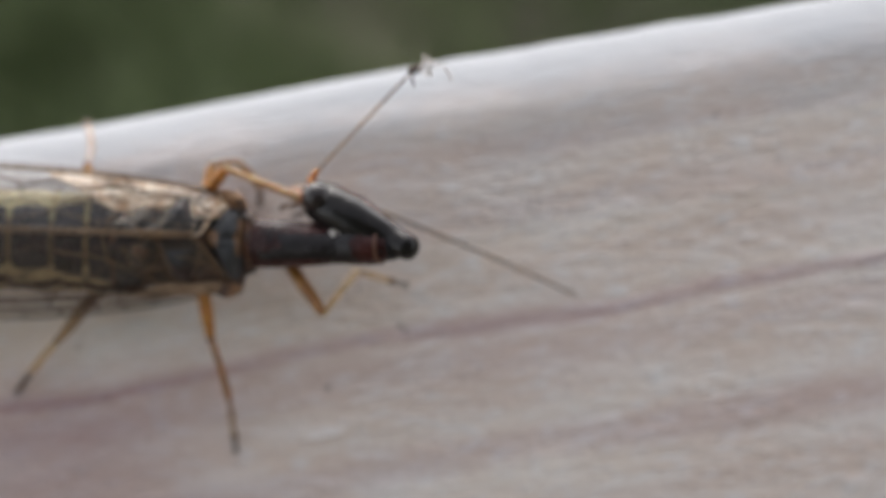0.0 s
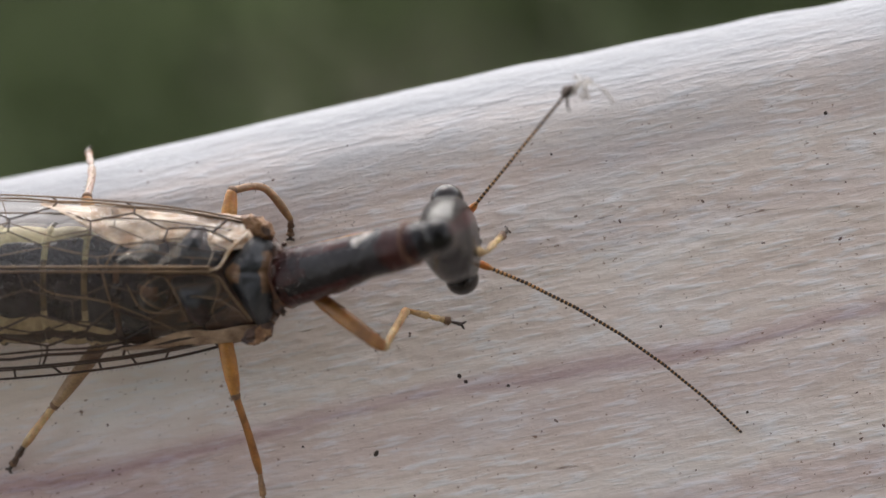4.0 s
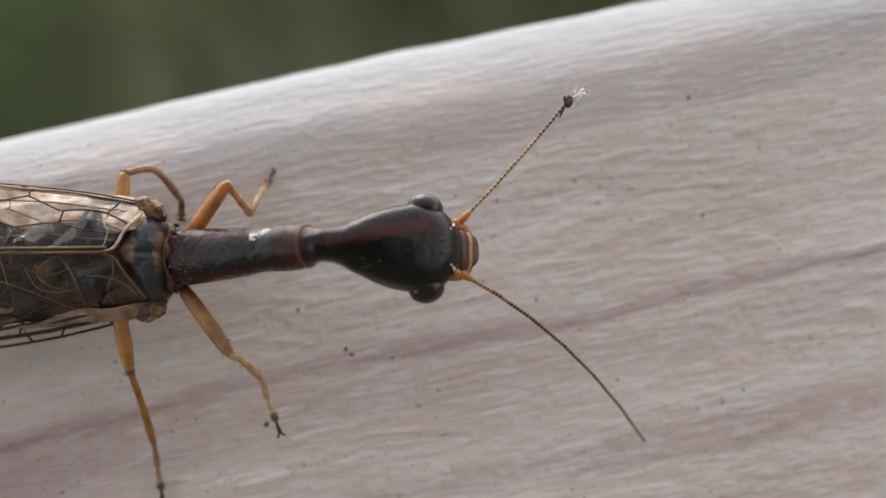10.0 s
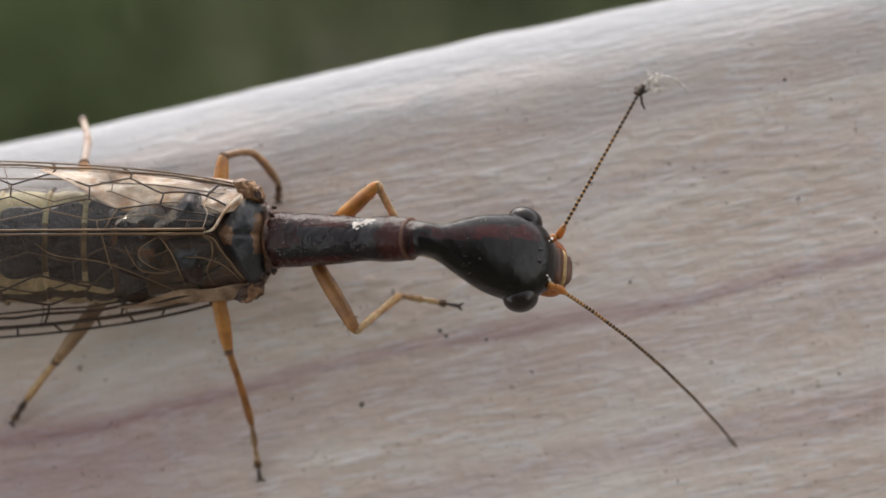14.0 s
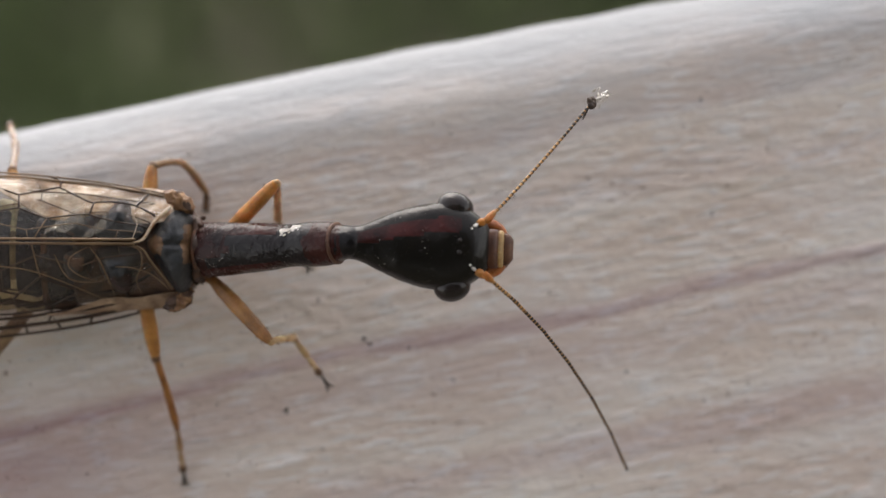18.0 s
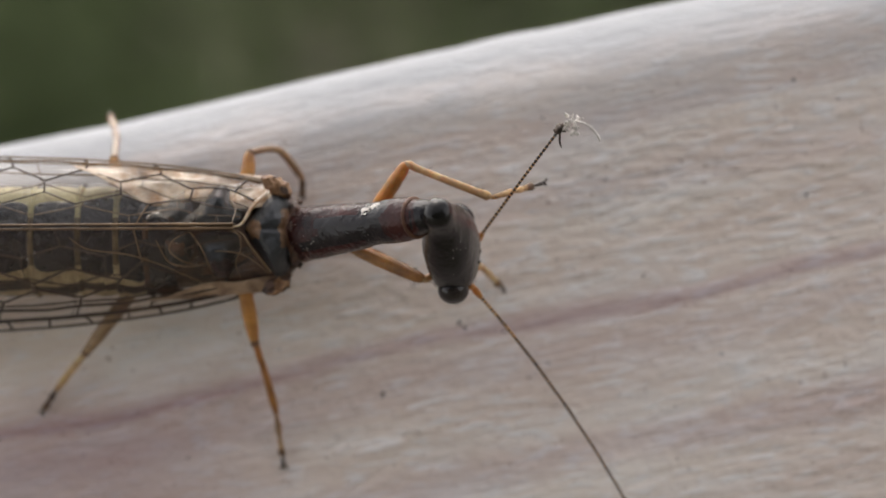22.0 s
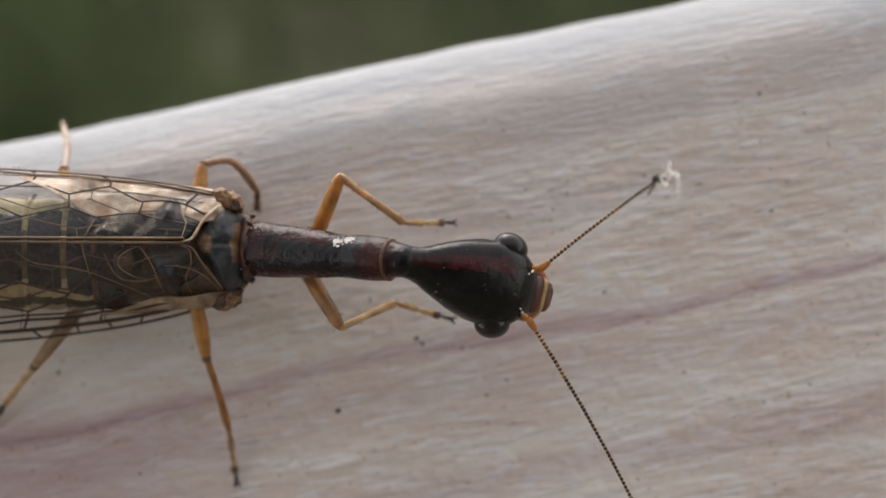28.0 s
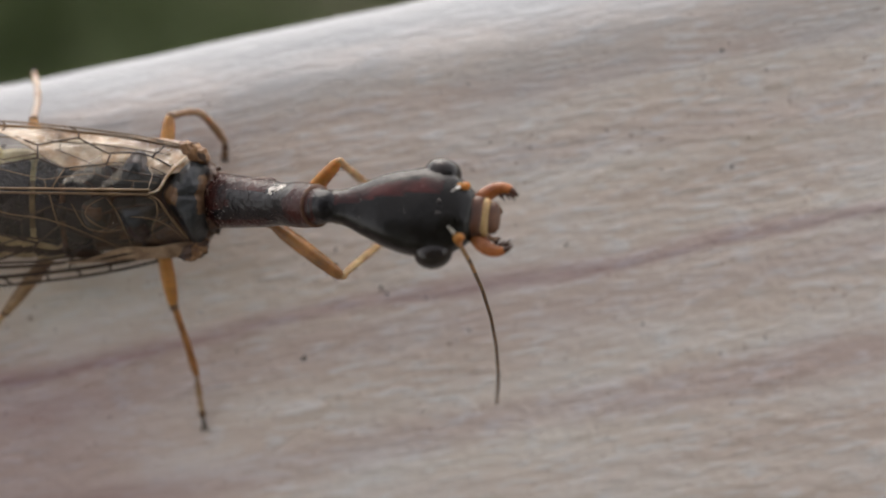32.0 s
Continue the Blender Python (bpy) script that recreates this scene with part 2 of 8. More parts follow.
def wood_paint():
    """Thin white paint on weathered softwood: pale ridges, mauve streaks along the grain, specks of dirt."""
    m, nodes, links, p = material("whitewashed_wood")
    v1 = mapped(nodes, links, (150, 1000, 1000))
    v2 = mapped(nodes, links, (60, 420, 420))
    v3 = mapped(nodes, links, (1000, 1000, 1000))
    fibre = noise_tex(nodes, links, v1, 8.0, 5, 0.62)
    band = noise_tex(nodes, links, v2, 2.0, 4, 0.5)
    wide = noise_tex(nodes, links, mapped(nodes, links, (22, 150, 150)), 2.2, 3)
    dirt = noise_tex(nodes, links, mapped(nodes, links, (700, 1100, 1100)), 13.0, 2, 0.6)
    where = noise_tex(nodes, links, v3, 0.9, 3, 0.6)
    dirty = nodes.new("ShaderNodeMath")
    dirty.operation = "MULTIPLY_ADD"
    dirty.inputs[1].default_value = 0.22
    links.new(where, dirty.inputs[0])
    links.new(dirt, dirty.inputs[2])
    base = ramp(nodes, links, band, [(0.28, (0.665, 0.55, 0.485)), (0.5, (0.735, 0.635, 0.565)), (0.72, (0.79, 0.71, 0.64))])
    fib = ramp(nodes, links, fibre, [(0.28, (0.955, 0.95, 0.94)), (0.55, (1.0, 1.0, 1.0)), (0.8, (1.03, 1.03, 1.03))])
    mau = ramp(nodes, links, wide, [(0.34, (0.90, 0.86, 0.86)), (0.50, (1.0, 1.0, 1.0)), (0.8, (1.05, 1.04, 1.01))])
    spot = ramp(nodes, links, dirty.outputs[0], [(0.0, (1, 1, 1)), (0.775, (1, 1, 1)), (0.83, (0.42, 0.32, 0.26))])
    # remains of thicker whitewash
    wash = noise_tex(nodes, links, mapped(nodes, links, (170, 520, 520)), 1.6, 6, 0.62)
    white = nodes.new("ShaderNodeRGB")
    white.outputs[0].default_value = (0.80, 0.79, 0.78, 1)
    base = mix(nodes, links, ramp(nodes, links, wash, [(0.46, (0, 0, 0)), (0.68, (0.60, 0.60, 0.60))]), base, white.outputs[0])
    c = mix(nodes, links, 1.0, base, fib, "MULTIPLY")
    c = mix(nodes, links, 1.0, c, mau, "MULTIPLY")
    c = mix(nodes, links, 1.0, c, spot, "MULTIPLY")
    # split fibres: pale raised slivers and thin dark cracks
    sliver = nodes.new("ShaderNodeMath")
    sliver.operation = "MULTIPLY_ADD"
    sliver.inputs[1].default_value = 0.35
    links.new(where, sliver.inputs[0])
    links.new(noise_tex(nodes, links, mapped(nodes, links, (900, 5200, 5200)), 2.0, 2, 0.5), sliver.inputs[2])
    sliver = sliver.outputs[0]
    pale = nodes.new("ShaderNodeRGB")
    pale.outputs[0].default_value = (0.78, 0.775, 0.78, 1)
    c = mix(nodes, links, ramp(nodes, links, sliver, [(0.68, (0, 0, 0)), (0.84, (0.65, 0.65, 0.65))]), c, pale.outputs[0])
    split_fibre = noise_tex(nodes, links, mapped(nodes, links, (480, 5600, 5600)), 1.6, 4, 0.6)
    gap = ramp(nodes, links, split_fibre, [(0.255, (0.50, 0.42, 0.38)), (0.30, (1, 1, 1))])
    c = mix(nodes, links, 1.0, c, gap, "MULTIPLY")
    # resinous mauve streaks that run along the grain, bleeding at their rims
    place = nodes.new("ShaderNodeTexCoord")
    split = nodes.new("ShaderNodeSeparateXYZ")
    links.new(place.outputs["Object"], split.inputs[0])
    sway = noise_tex(nodes, links, mapped(nodes, links, (120, 300, 300)), 1.0, 4)
    for height, half, depth in ((-2.62, 0.21, 0.19), (-2.66, 0.05, 0.10), (-3.3, 0.5, 0.08), (-0.55, 0.30, 0.07), (0.75, 0.22, 0.06), (-5.2, 0.4, 0.12)):
        off = nodes.new("ShaderNodeMath")
        off.operation = "MULTIPLY_ADD"
        off.inputs[1].default_value, off.inputs[2].default_value = 0.0012, -0.0006 - height * MM
        links.new(sway, off.inputs[0])
        near = nodes.new("ShaderNodeMath")
        near.operation = "ADD"
        links.new(split.outputs[2], near.inputs[0])
        links.new(off.outputs[0], near.inputs[1])
        far = nodes.new("ShaderNodeMath")
        far.operation = "ABSOLUTE"
        links.new(near.outputs[0], far.inputs[0])
        wide_of = nodes.new("ShaderNodeMapRange")
        wide_of.interpolation_type = "SMOOTHSTEP"
        wide_of.inputs["From Min"].default_value, wide_of.inputs["From Max"].default_value = half * MM * 0.1, half * MM * 1.4
        wide_of.inputs["To Min"].default_value, wide_of.inputs["To Max"].default_value = 1.0, 0.0
        links.new(far.outputs[0], wide_of.inputs[0])
        patchy = nodes.new("ShaderNodeMath")
        patchy.operation = "MULTIPLY"
        links.new(wide_of.outputs[0], patchy.inputs[0])
        links.new(ramp(nodes, links, fibre, [(0.25, (1.4,) * 3), (0.75, (0.6,) * 3)]), patchy.inputs[1])
        stain = nodes.new("ShaderNodeRGB")
        stain.outputs[0].default_value = (1 - depth, 1 - depth * 1.35, 1 - depth * 1.15, 1)
        c = mix(nodes, links, patchy.outputs[0], c, mix(nodes, links, 1.0, c, stain.outputs[0], "MULTIPLY"))
    # a broad mauve darkening towards the lower left of the board
    sides = []
    for axis, start, end in ((0, 0.0022, -0.0028), (2, -0.0004, -0.0026)):
        side = nodes.new("ShaderNodeMapRange")
        side.interpolation_type = "SMOOTHSTEP"
        side.inputs["From Min"].default_value, side.inputs["From Max"].default_value = start, end
        ragged = nodes.new("ShaderNodeMath")
        ragged.operation = "MULTIPLY_ADD"
        ragged.inputs[1].default_value = 0.0016
        links.new(wash, ragged.inputs[0])
        links.new(split.outputs[axis], ragged.inputs[2])
        links.new(ragged.outputs[0], side.inputs[0])
        sides.append(side.outputs[0])
    lower_left = nodes.new("ShaderNodeMath")
    lower_left.operation = "MULTIPLY"
    links.new(sides[0], lower_left.inputs[0])
    links.new(sides[1], lower_left.inputs[1])
    mauve = nodes.new("ShaderNodeRGB")
    mauve.outputs[0].default_value = (0.70, 0.62, 0.64, 1)
    c = mix(nodes, links, lower_left.outputs[0], c, mix(nodes, links, 1.0, c, mauve.outputs[0], "MULTIPLY"))
    # cooler paint on the rounded edge, greyed to hold down the light there
    edge_height = nodes.new("ShaderNodeMath")
    edge_height.operation = "MULTIPLY_ADD"
    edge_height.inputs[1].default_value = 0.0018
    links.new(wash, edge_height.inputs[0])
    links.new(split.outputs[2], edge_height.inputs[2])
    edge_mask = nodes.new("ShaderNodeMapRange")
    edge_mask.interpolation_type = "SMOOTHSTEP"
    edge_mask.inputs["From Min"].default_value, edge_mask.inputs["From Max"].default_value = 0.0013, 0.0032
    links.new(edge_height.outputs[0], edge_mask.inputs[0])
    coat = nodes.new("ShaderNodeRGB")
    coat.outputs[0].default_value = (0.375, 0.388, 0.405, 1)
    c = mix(nodes, links, edge_mask.outputs[0], c, mix(nodes, links, 0.6, coat.outputs[0], fib, "MULTIPLY"))
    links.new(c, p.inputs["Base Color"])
    p.inputs["Roughness"].default_value = 0.62
    p.inputs["Specular IOR Level"].default_value = 0.35
    raised = nodes.new("ShaderNodeMath")
    raised.operation = "MULTIPLY_ADD"
    raised.inputs[1].default_value = 0.38
    links.new(ramp(nodes, links, sliver, [(0.66, (0, 0, 0)), (0.92, (1, 1, 1))]), raised.inputs[0])
    links.new(ramp(nodes, links, split_fibre, [(0.24, (0, 0, 0)), (0.34, (0.9, 0.9, 0.9))]), raised.inputs[2])
    rough = noise_tex(nodes, links, mapped(nodes, links, (420, 2300, 2300)), 3.0, 4, 0.6)
    both = nodes.new("ShaderNodeMath")
    both.operation = "ADD"
    links.new(rough, both.inputs[0])
    links.new(raised.outputs[0], both.inputs[1])
    grain = nodes.new("ShaderNodeMath")
    grain.operation = "MULTIPLY_ADD"
    grain.inputs[1].default_value = 0.55
    links.new(noise_tex(nodes, links, v3, 5.0, 5, 0.65), grain.inputs[0])
    links.new(both.outputs[0], grain.inputs[2])
    bump(nodes, links, grain.outputs[0], 0.9, 0.036 * MM, p)
    return m


WOOD = wood_paint()
SPECK = chitin("speck", (0.02, 0.014, 0.011), (0.07, 0.044, 0.032), 0.7, 5, 0.01)
GRIME = chitin("grime", (0.09, 0.055, 0.045), (0.24, 0.165, 0.135), 0.8, 5, 0.01)
SPLINTER = chitin("splinter", (0.62, 0.57, 0.54), (0.78, 0.74, 0.71), 0.6, 5, 0.01)


def leafy(name, dark, light):
    m, nodes, links, p = material(name)
    info = nodes.new("ShaderNodeNewGeometry")
    links.new(ramp(nodes, links, info.outputs["Random Per Island"], [(0.1, dark), (0.9, light)]), p.inputs["Base Color"])
    p.inputs["Roughness"].default_value = 0.7
    p.inputs["Specular IOR Level"].default_value = 0.15
    return m


LEAF_GREEN = leafy("leaf_green", (0.13, 0.165, 0.082), (0.235, 0.28, 0.145))
LEAF_DULL = leafy("leaf_dull", (0.085, 0.088, 0.058), (0.16, 0.155, 0.11))
LEAF_PALE = leafy("leaf_pale", (0.13, 0.135, 0.09), (0.24, 0.235, 0.165))
BARK = leafy("bark", (0.06, 0.045, 0.03), (0.12, 0.09, 0.06))


def soil():
    """Mown grass with brown patches, browner on the unseen side before the rail."""
    m, nodes, links, p = material("lawn_soil")
    v = mapped(nodes, links, (1, 1, 1))
    patch = noise_tex(nodes, links, v, 1.1, 4)
    grass = ramp(nodes, links, noise_tex(nodes, links, v, 40, 5), [(0.3, (0.10, 0.14, 0.06)), (0.6, (0.16, 0.205, 0.09)), (0.8, (0.20, 0.24, 0.12))])
    earth = ramp(nodes, links, noise_tex(nodes, links, v, 25, 5), [(0.3, (0.13, 0.12, 0.085)), (0.7, (0.22, 0.20, 0.15))])
    # unseen ground before the rail turns brown, so less green light bounces up
    front_brown = nodes.new("ShaderNodeMapRange")
    front_brown.inputs["From Min"].default_value, front_brown.inputs["From Max"].default_value = 0.3, -0.4
    front_brown.inputs["To Max"].default_value = 0.5
    place = nodes.new("ShaderNodeSeparateXYZ")
    links.new(v, place.inputs[0])
    links.new(place.outputs[1], front_brown.inputs[0])
    worn = nodes.new("ShaderNodeMath")
    links.new(patch, worn.inputs[0])
    links.new(front_brown.outputs[0], worn.inputs[1])
    c = mix(nodes, links, ramp(nodes, links, worn.outputs[0], [(0.44, (0, 0, 0)), (0.58, (1, 1, 1))]), grass, earth)
    links.new(c, p.inputs["Base Color"])
    p.inputs["Roughness"].default_value = 0.9
    bump(nodes, links, noise_tex(nodes, links, v, 60, 4), 0.7, 0.02, p)
    return m


SOIL = soil()


# ---- mesh helpers, all in millimetres ----
def part(name, bm, mats, parent, label="", at=None, smooth=True):
    me = bpy.data.meshes.new(name)
    bmesh.ops.recalc_face_normals(bm, faces=bm.faces[:])
    bm.transform(Matrix.Scale(MM, 4))
    bm.to_mesh(me)
    bm.free()
    for mt in mats if isinstance(mats, (list, tuple)) else [mats]:
        me.materials.append(mt)
    if smooth:
        me.polygons.foreach_set("use_smooth", [True] * len(me.polygons))
    ob = new(name, me)
    ob.parent = parent
    if at is not None:
        ob.matrix_basis = at
    return tagged(ob, label)


def ring(bm, pts):
    return [bm.verts.new(p) for p in pts]


def skin(bm, rings, mat=0, caps=True, mats=None):
    faces = []
    for i, (a, b) in enumerate(zip(rings, rings[1:])):
        n = len(a)
        for k in range(n):
            f = bm.faces.new((a[k], a[(k + 1) % n], b[(k + 1) % n], b[k]))
            f.material_index = mats(i, k) if mats else mat
            faces.append(f)
    if caps:
        for r in (rings[0], rings[-1]):
            c = bm.verts.new(sum((v.co for v in r), Vector()) / len(r))
            for k in range(len(r)):
                bm.faces.new((r[k], r[(k + 1) % len(r)], c)).material_index = mats(0, k) if mats else mat
    return faces


def tube(bm, pts, radii, n=10, mat=0, mats=None, caps=True):
    """A round rod along pts; radii one per point."""
    pts = [Vector(p) for p in pts]
    rings, side = [], None
    for i, p in enumerate(pts):
        d = (pts[min(i + 1, len(pts) - 1)] - pts[max(i - 1, 0)]).normalized()
        if side is None:
            side = d.cross(Vector((0, 0, 1)) if abs(d.z) < 0.9 else Vector((0, 1, 0))).normalized()
        side = (side - d * side.dot(d)).normalized()
        up = d.cross(side)
        rings.append(ring(bm, [p + (side * math.cos(q) + up * math.sin(q)) * radii[i] for q in (2 * math.pi * k / n for k in range(n))]))
    skin(bm, rings, mat, caps, mats)


def loft(bm, sections, n=28, mats=None, power=2.0, wobble=0.0):
    """Sections across x: (x, y, z, half width, height above, depth below)."""
    rings = []
    for x, y, z, hw, up, down in sections:
        pts = []
        for k in range(n):
            q = 2 * math.pi * k / n
            c, s = math.cos(q), math.sin(q)
            c = math.copysign(abs(c) ** (2 / power), c)
            s = math.copysign(abs(s) ** (2 / power), s)
            j = 1 + wobble * noise.noise((x * 2.3, c * 2, s * 2))
            pts.append((x, y + hw * c * j, z + (up if s > 0 else down) * s * j))
        rings.append(ring(bm, pts))
    skin(bm, rings, mats=mats)


def smooth_sections(keys, count):
    """Sections between the given ones, along a smooth curve."""
    keys = np.array(keys, float)
    t = np.linspace(0, len(keys) - 1, count)
    res = []
    for q in t:
        i = min(int(q), len(keys) - 2)
        u = q - i
        p0, p1, p2, p3 = keys[max(i - 1, 0)], keys[i], keys[i + 1], keys[min(i + 2, len(keys) - 1)]
        res.append(0.5 * (2 * p1 + (p2 - p0) * u + (2 * p0 - 5 * p1 + 4 * p2 - p3) * u * u + (3 * p1 - p0 - 3 * p2 + p3) * u ** 3))
    return res


def ball(bm, centre, radii, turn=(0, 0, 0), u=20, v=12, mat=0, rough=0.0):
    m = pose(*centre, *turn) @ Matrix.Diagonal((*radii, 1))
    made = bmesh.ops.create_uvsphere(bm, u_segments=u, v_segments=v, radius=1, matrix=m)["verts"]
    if rough:
        for w in made:
            w.co += Vector(noise.noise_vector(w.co * 6)) * rough
    for f in {f for w in made for f in w.link_faces}:
        f.material_index = mat


def curve_points(keys, count):
    return [tuple(p) for p in smooth_sections(keys, count)]


# ---- the board of a rail, ground and shrubs behind it ----
rail = tagged(new("board_rail"), "weathered whitewashed wooden board rail with a rounded top edge", "railing")
rail.matrix_basis = LEAN


def lattice(x, z, cell_x, cell_z, seed):
    """Smooth value noise on arrays, one random value a cell."""
    rng = np.random.default_rng(seed)
    grid = rng.random((256, 256))
    gx, gz = x / cell_x + 40.37, z / cell_z + 71.13
    ix, iz = np.floor(gx).astype(int), np.floor(gz).astype(int)
    fx, fz = gx - ix, gz - iz
    fx, fz = fx * fx * (3 - 2 * fx), fz * fz * (3 - 2 * fz)
    g = lambda a, b: grid[(ix + a) % 256, (iz + b) % 256]
    return (g(0, 0) * (1 - fx) + g(1, 0) * fx) * (1 - fz) + (g(0, 1) * (1 - fx) + g(1, 1) * fx) * fz - 0.5


EDGE, THICK, TALL = 2.6, 26.0, 92.0


def board_profile():
    """The board's front outline in millimetres (out, up), from the top's middle over the worn edge down the face."""
    keys = [(-6.0, 2.67), (-3.0, 2.67), (-1.75, 2.65), (-1.05, 2.52), (-0.30, 1.88), (0.0, 1.35), (0.0, 0.4), (0.0, -3.0), (0.0, -12.0)]
    pts = np.array(keys)
    for _ in range(5):
        q, r = 0.75 * pts[:-1] + 0.25 * pts[1:], 0.25 * pts[:-1] + 0.75 * pts[1:]
        pts = np.concatenate([pts[:1], np.stack([q, r], 1).reshape(-1, 2), pts[-1:]])
    s = np.concatenate([[0], np.cumsum(np.linalg.norm(np.diff(pts, axis=0), axis=1))])
    return s, pts


PROFILE_S, PROFILE = board_profile()


def relief(x, s):
    """Raised grain under thin paint, in millimetres, over the way along the board and across its surface."""
    warp = s + 0.45 * lattice(x, s, 9, 6, 1) + 0.16 * lattice(x, s, 2.2, 1.4, 2)
    calm = np.clip(0.75 + 1.1 * lattice(x, s, 3.5, 1.6, 21), 0.25, 1.3) * np.clip((s - 6.2) / 2.6, 0.25, 1)
    h = 0.018 * lattice(x, warp, 7.0, 0.75, 3) + 0.009 * lattice(x, warp, 2.0, 0.34, 4) + 0.009 * lattice(x + 0.6 * s, warp, 0.9, 0.20, 5)
    h += calm * 0.034 * lattice(x, warp, 0.42, 0.11, 6) + calm * 0.016 * lattice(x + 0.5 * s, warp, 0.17, 0.075, 14)
    h += calm * 0.16 * np.clip(lattice(x + 0.7 * s, warp, 0.55, 0.095, 8) - 0.24, 0, 1) + calm * 0.13 * np.clip(lattice(x - 0.4 * s, warp, 0.28, 0.085, 15) - 0.28, 0, 1)
    h -= 0.35 * np.clip(lattice(x, warp, 1.6, 0.06, 7) - 0.44, 0, 1) + calm * 0.10 * np.clip(lattice(x, warp, 0.30, 0.12, 16) - 0.36, 0, 1)
    return h


def board_mesh():
    xs = np.concatenate([np.linspace(-420, -12, 12)[:-1], np.arange(-12, 17.001, 0.055), np.linspace(17, 420, 12)[1:]])
    s = np.concatenate([np.linspace(0, 2.0, 4), np.arange(2.3, PROFILE_S[-1], 0.05), [PROFILE_S[-1]]])
    prof = np.stack([np.interp(s, PROFILE_S, PROFILE[:, 0]), np.interp(s, PROFILE_S, PROFILE[:, 1])], -1)
    tang = np.gradient(prof, axis=0)
    tang /= np.linalg.norm(tang, axis=1)[:, None]
    prof = np.concatenate([prof, -tang[:, 1:], tang[:, :1]], 1)
    X, S = np.meshgrid(xs, s, indexing="ij")
    H = relief(X, S)
    fade = np.clip((X + 14) / 3, 0, 1) * np.clip((19 - X) / 3, 0, 1)
    H = H * fade + 0.16 * lattice(X, S, 6.0, 30, 11) * np.clip(1 - np.abs(S - 4.8) / 2.5, 0, 1) + 0.06 * lattice(X, S, 1.1, 30, 12) * np.clip(1 - np.abs(S - 4.6) / 1.5, 0, 1)
    W = prof[None, :, 0] + H * prof[None, :, 2]
    Z = prof[None, :, 1] + H * prof[None, :, 3]
    front = np.stack([X, -W, Z], -1)
    # underside and back close the loop
    low = EDGE - TALL
    tail = np.array([(0.0, -40.0), (0.0, low + 3), (-3.0, low), (-(THICK - 3), low), (-THICK, low + 3), (-THICK, EDGE - 3), (-(THICK - 2), EDGE - 0.2), (-14.0, EDGE)])
    rest = np.stack([np.stack([np.full(len(tail), x), -tail[:, 0], tail[:, 1]], -1) for x in xs])
    allp = np.concatenate([front, rest], 1)
    n, m = allp.shape[:2]
    i, k = np.meshgrid(np.arange(n - 1), np.arange(m), indexing="ij")
    k2 = (k + 1) % m
    faces = np.stack([i * m + k, i * m + k2, (i + 1) * m + k2, (i + 1) * m + k], -1).reshape(-1, 4)
    me = bpy.data.meshes.new("board")
    me.from_pydata((allp.reshape(-1, 3) * MM), [], faces.tolist() + [list(range(m))[::-1], [(n - 1) * m + q for q in range(m)]])
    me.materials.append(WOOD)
    me.polygons.foreach_set("use_smooth", [True] * (len(me.polygons) - 2) + [False, False])
    me.update()
    ob = new("board", me)
    ob.parent = rail
    ob.matrix_basis = pose(0, 0, 0.95)
    return tagged(ob, "whitewashed board with raised grain and mauve streaks")


board = board_mesh()


def face_point(u, v, lift=0.0):
    """A place on the board from the animal's own axes, as seen square on: the board's x, its surface and its outward side."""
    a = radians(11.289)
    x, z = u * math.cos(a) + v * math.sin(a), -u * math.sin(a) + v * math.cos(a)
    k = int(np.argmin(np.abs(PROFILE[:, 1] - z) + (PROFILE[:, 0] < -1.5) * 9))
    d = Vector((PROFILE[k + 1] - PROFILE[k - 1]).tolist()).normalized()
    s, w, out = PROFILE_S[k], PROFILE[k, 0], Vector((0, d.y, d.x))
    h = float(relief(np.array([x]), np.array([s]))[0])
    return Vector((x, -w, z)) + out * (h + lift), out


def bush(name, x, y, tall, wide, leaves, leaf, mat, seed, label):
    rng = random.Random(seed)
    b = tagged(new(name), label, name)
    b.matrix_basis = pose(x, y, 0)
    for k in range(7):
        bm = bmesh.new()
        a = 2 * math.pi * k / 7 + rng.random()
        reach = wide * rng.uniform(0.25, 0.45)
        pts = [(0.04 * math.cos(a), 0.04 * math.sin(a), 0), (reach * 0.4 * math.cos(a), reach * 0.4 * math.sin(a), tall * 0.4), (reach * math.cos(a), reach * math.sin(a), tall * rng.uniform(0.75, 0.95))]
        tube(bm, [tuple(1000 * c for c in p) for p in curve_points(pts, 7)], [28, 24, 20, 16, 12, 8, 4], 6)
        part("stem", bm, BARK, b)
    vs, fs = [], []
    for k in range(leaves):
        while True:
            p = Vector((rng.uniform(-1, 1), rng.uniform(-1, 1), rng.uniform(-1, 1)))
            if 0.35 < p.length < 1 + 0.12 * rng.random():
                break
        c = Vector((p.x * wide / 2, p.y * wide / 2, tall * (0.52 + 0.48 * p.z)))
        m = Euler((rng.uniform(0, 6.3), rng.uniform(0, 6.3), rng.uniform(0, 6.3))).to_matrix()
        l = leaf * rng.uniform(0.6, 1.3)
        o = len(vs)
        vs += [c + m @ Vector(q) * l for q in ((-0.5, 0, 0), (0, 0.24, 0.05), (0.5, 0, -0.05), (0, -0.24, 0.05))]
        fs.append((o, o + 1, o + 2, o + 3))
    me = bpy.data.meshes.new("leaves")
    me.from_pydata(vs, [], fs)
    me.materials.append(mat)
    lv = new("leaves", me)
    lv.parent = b
    tagged(lv, kind="stuff")
    return b


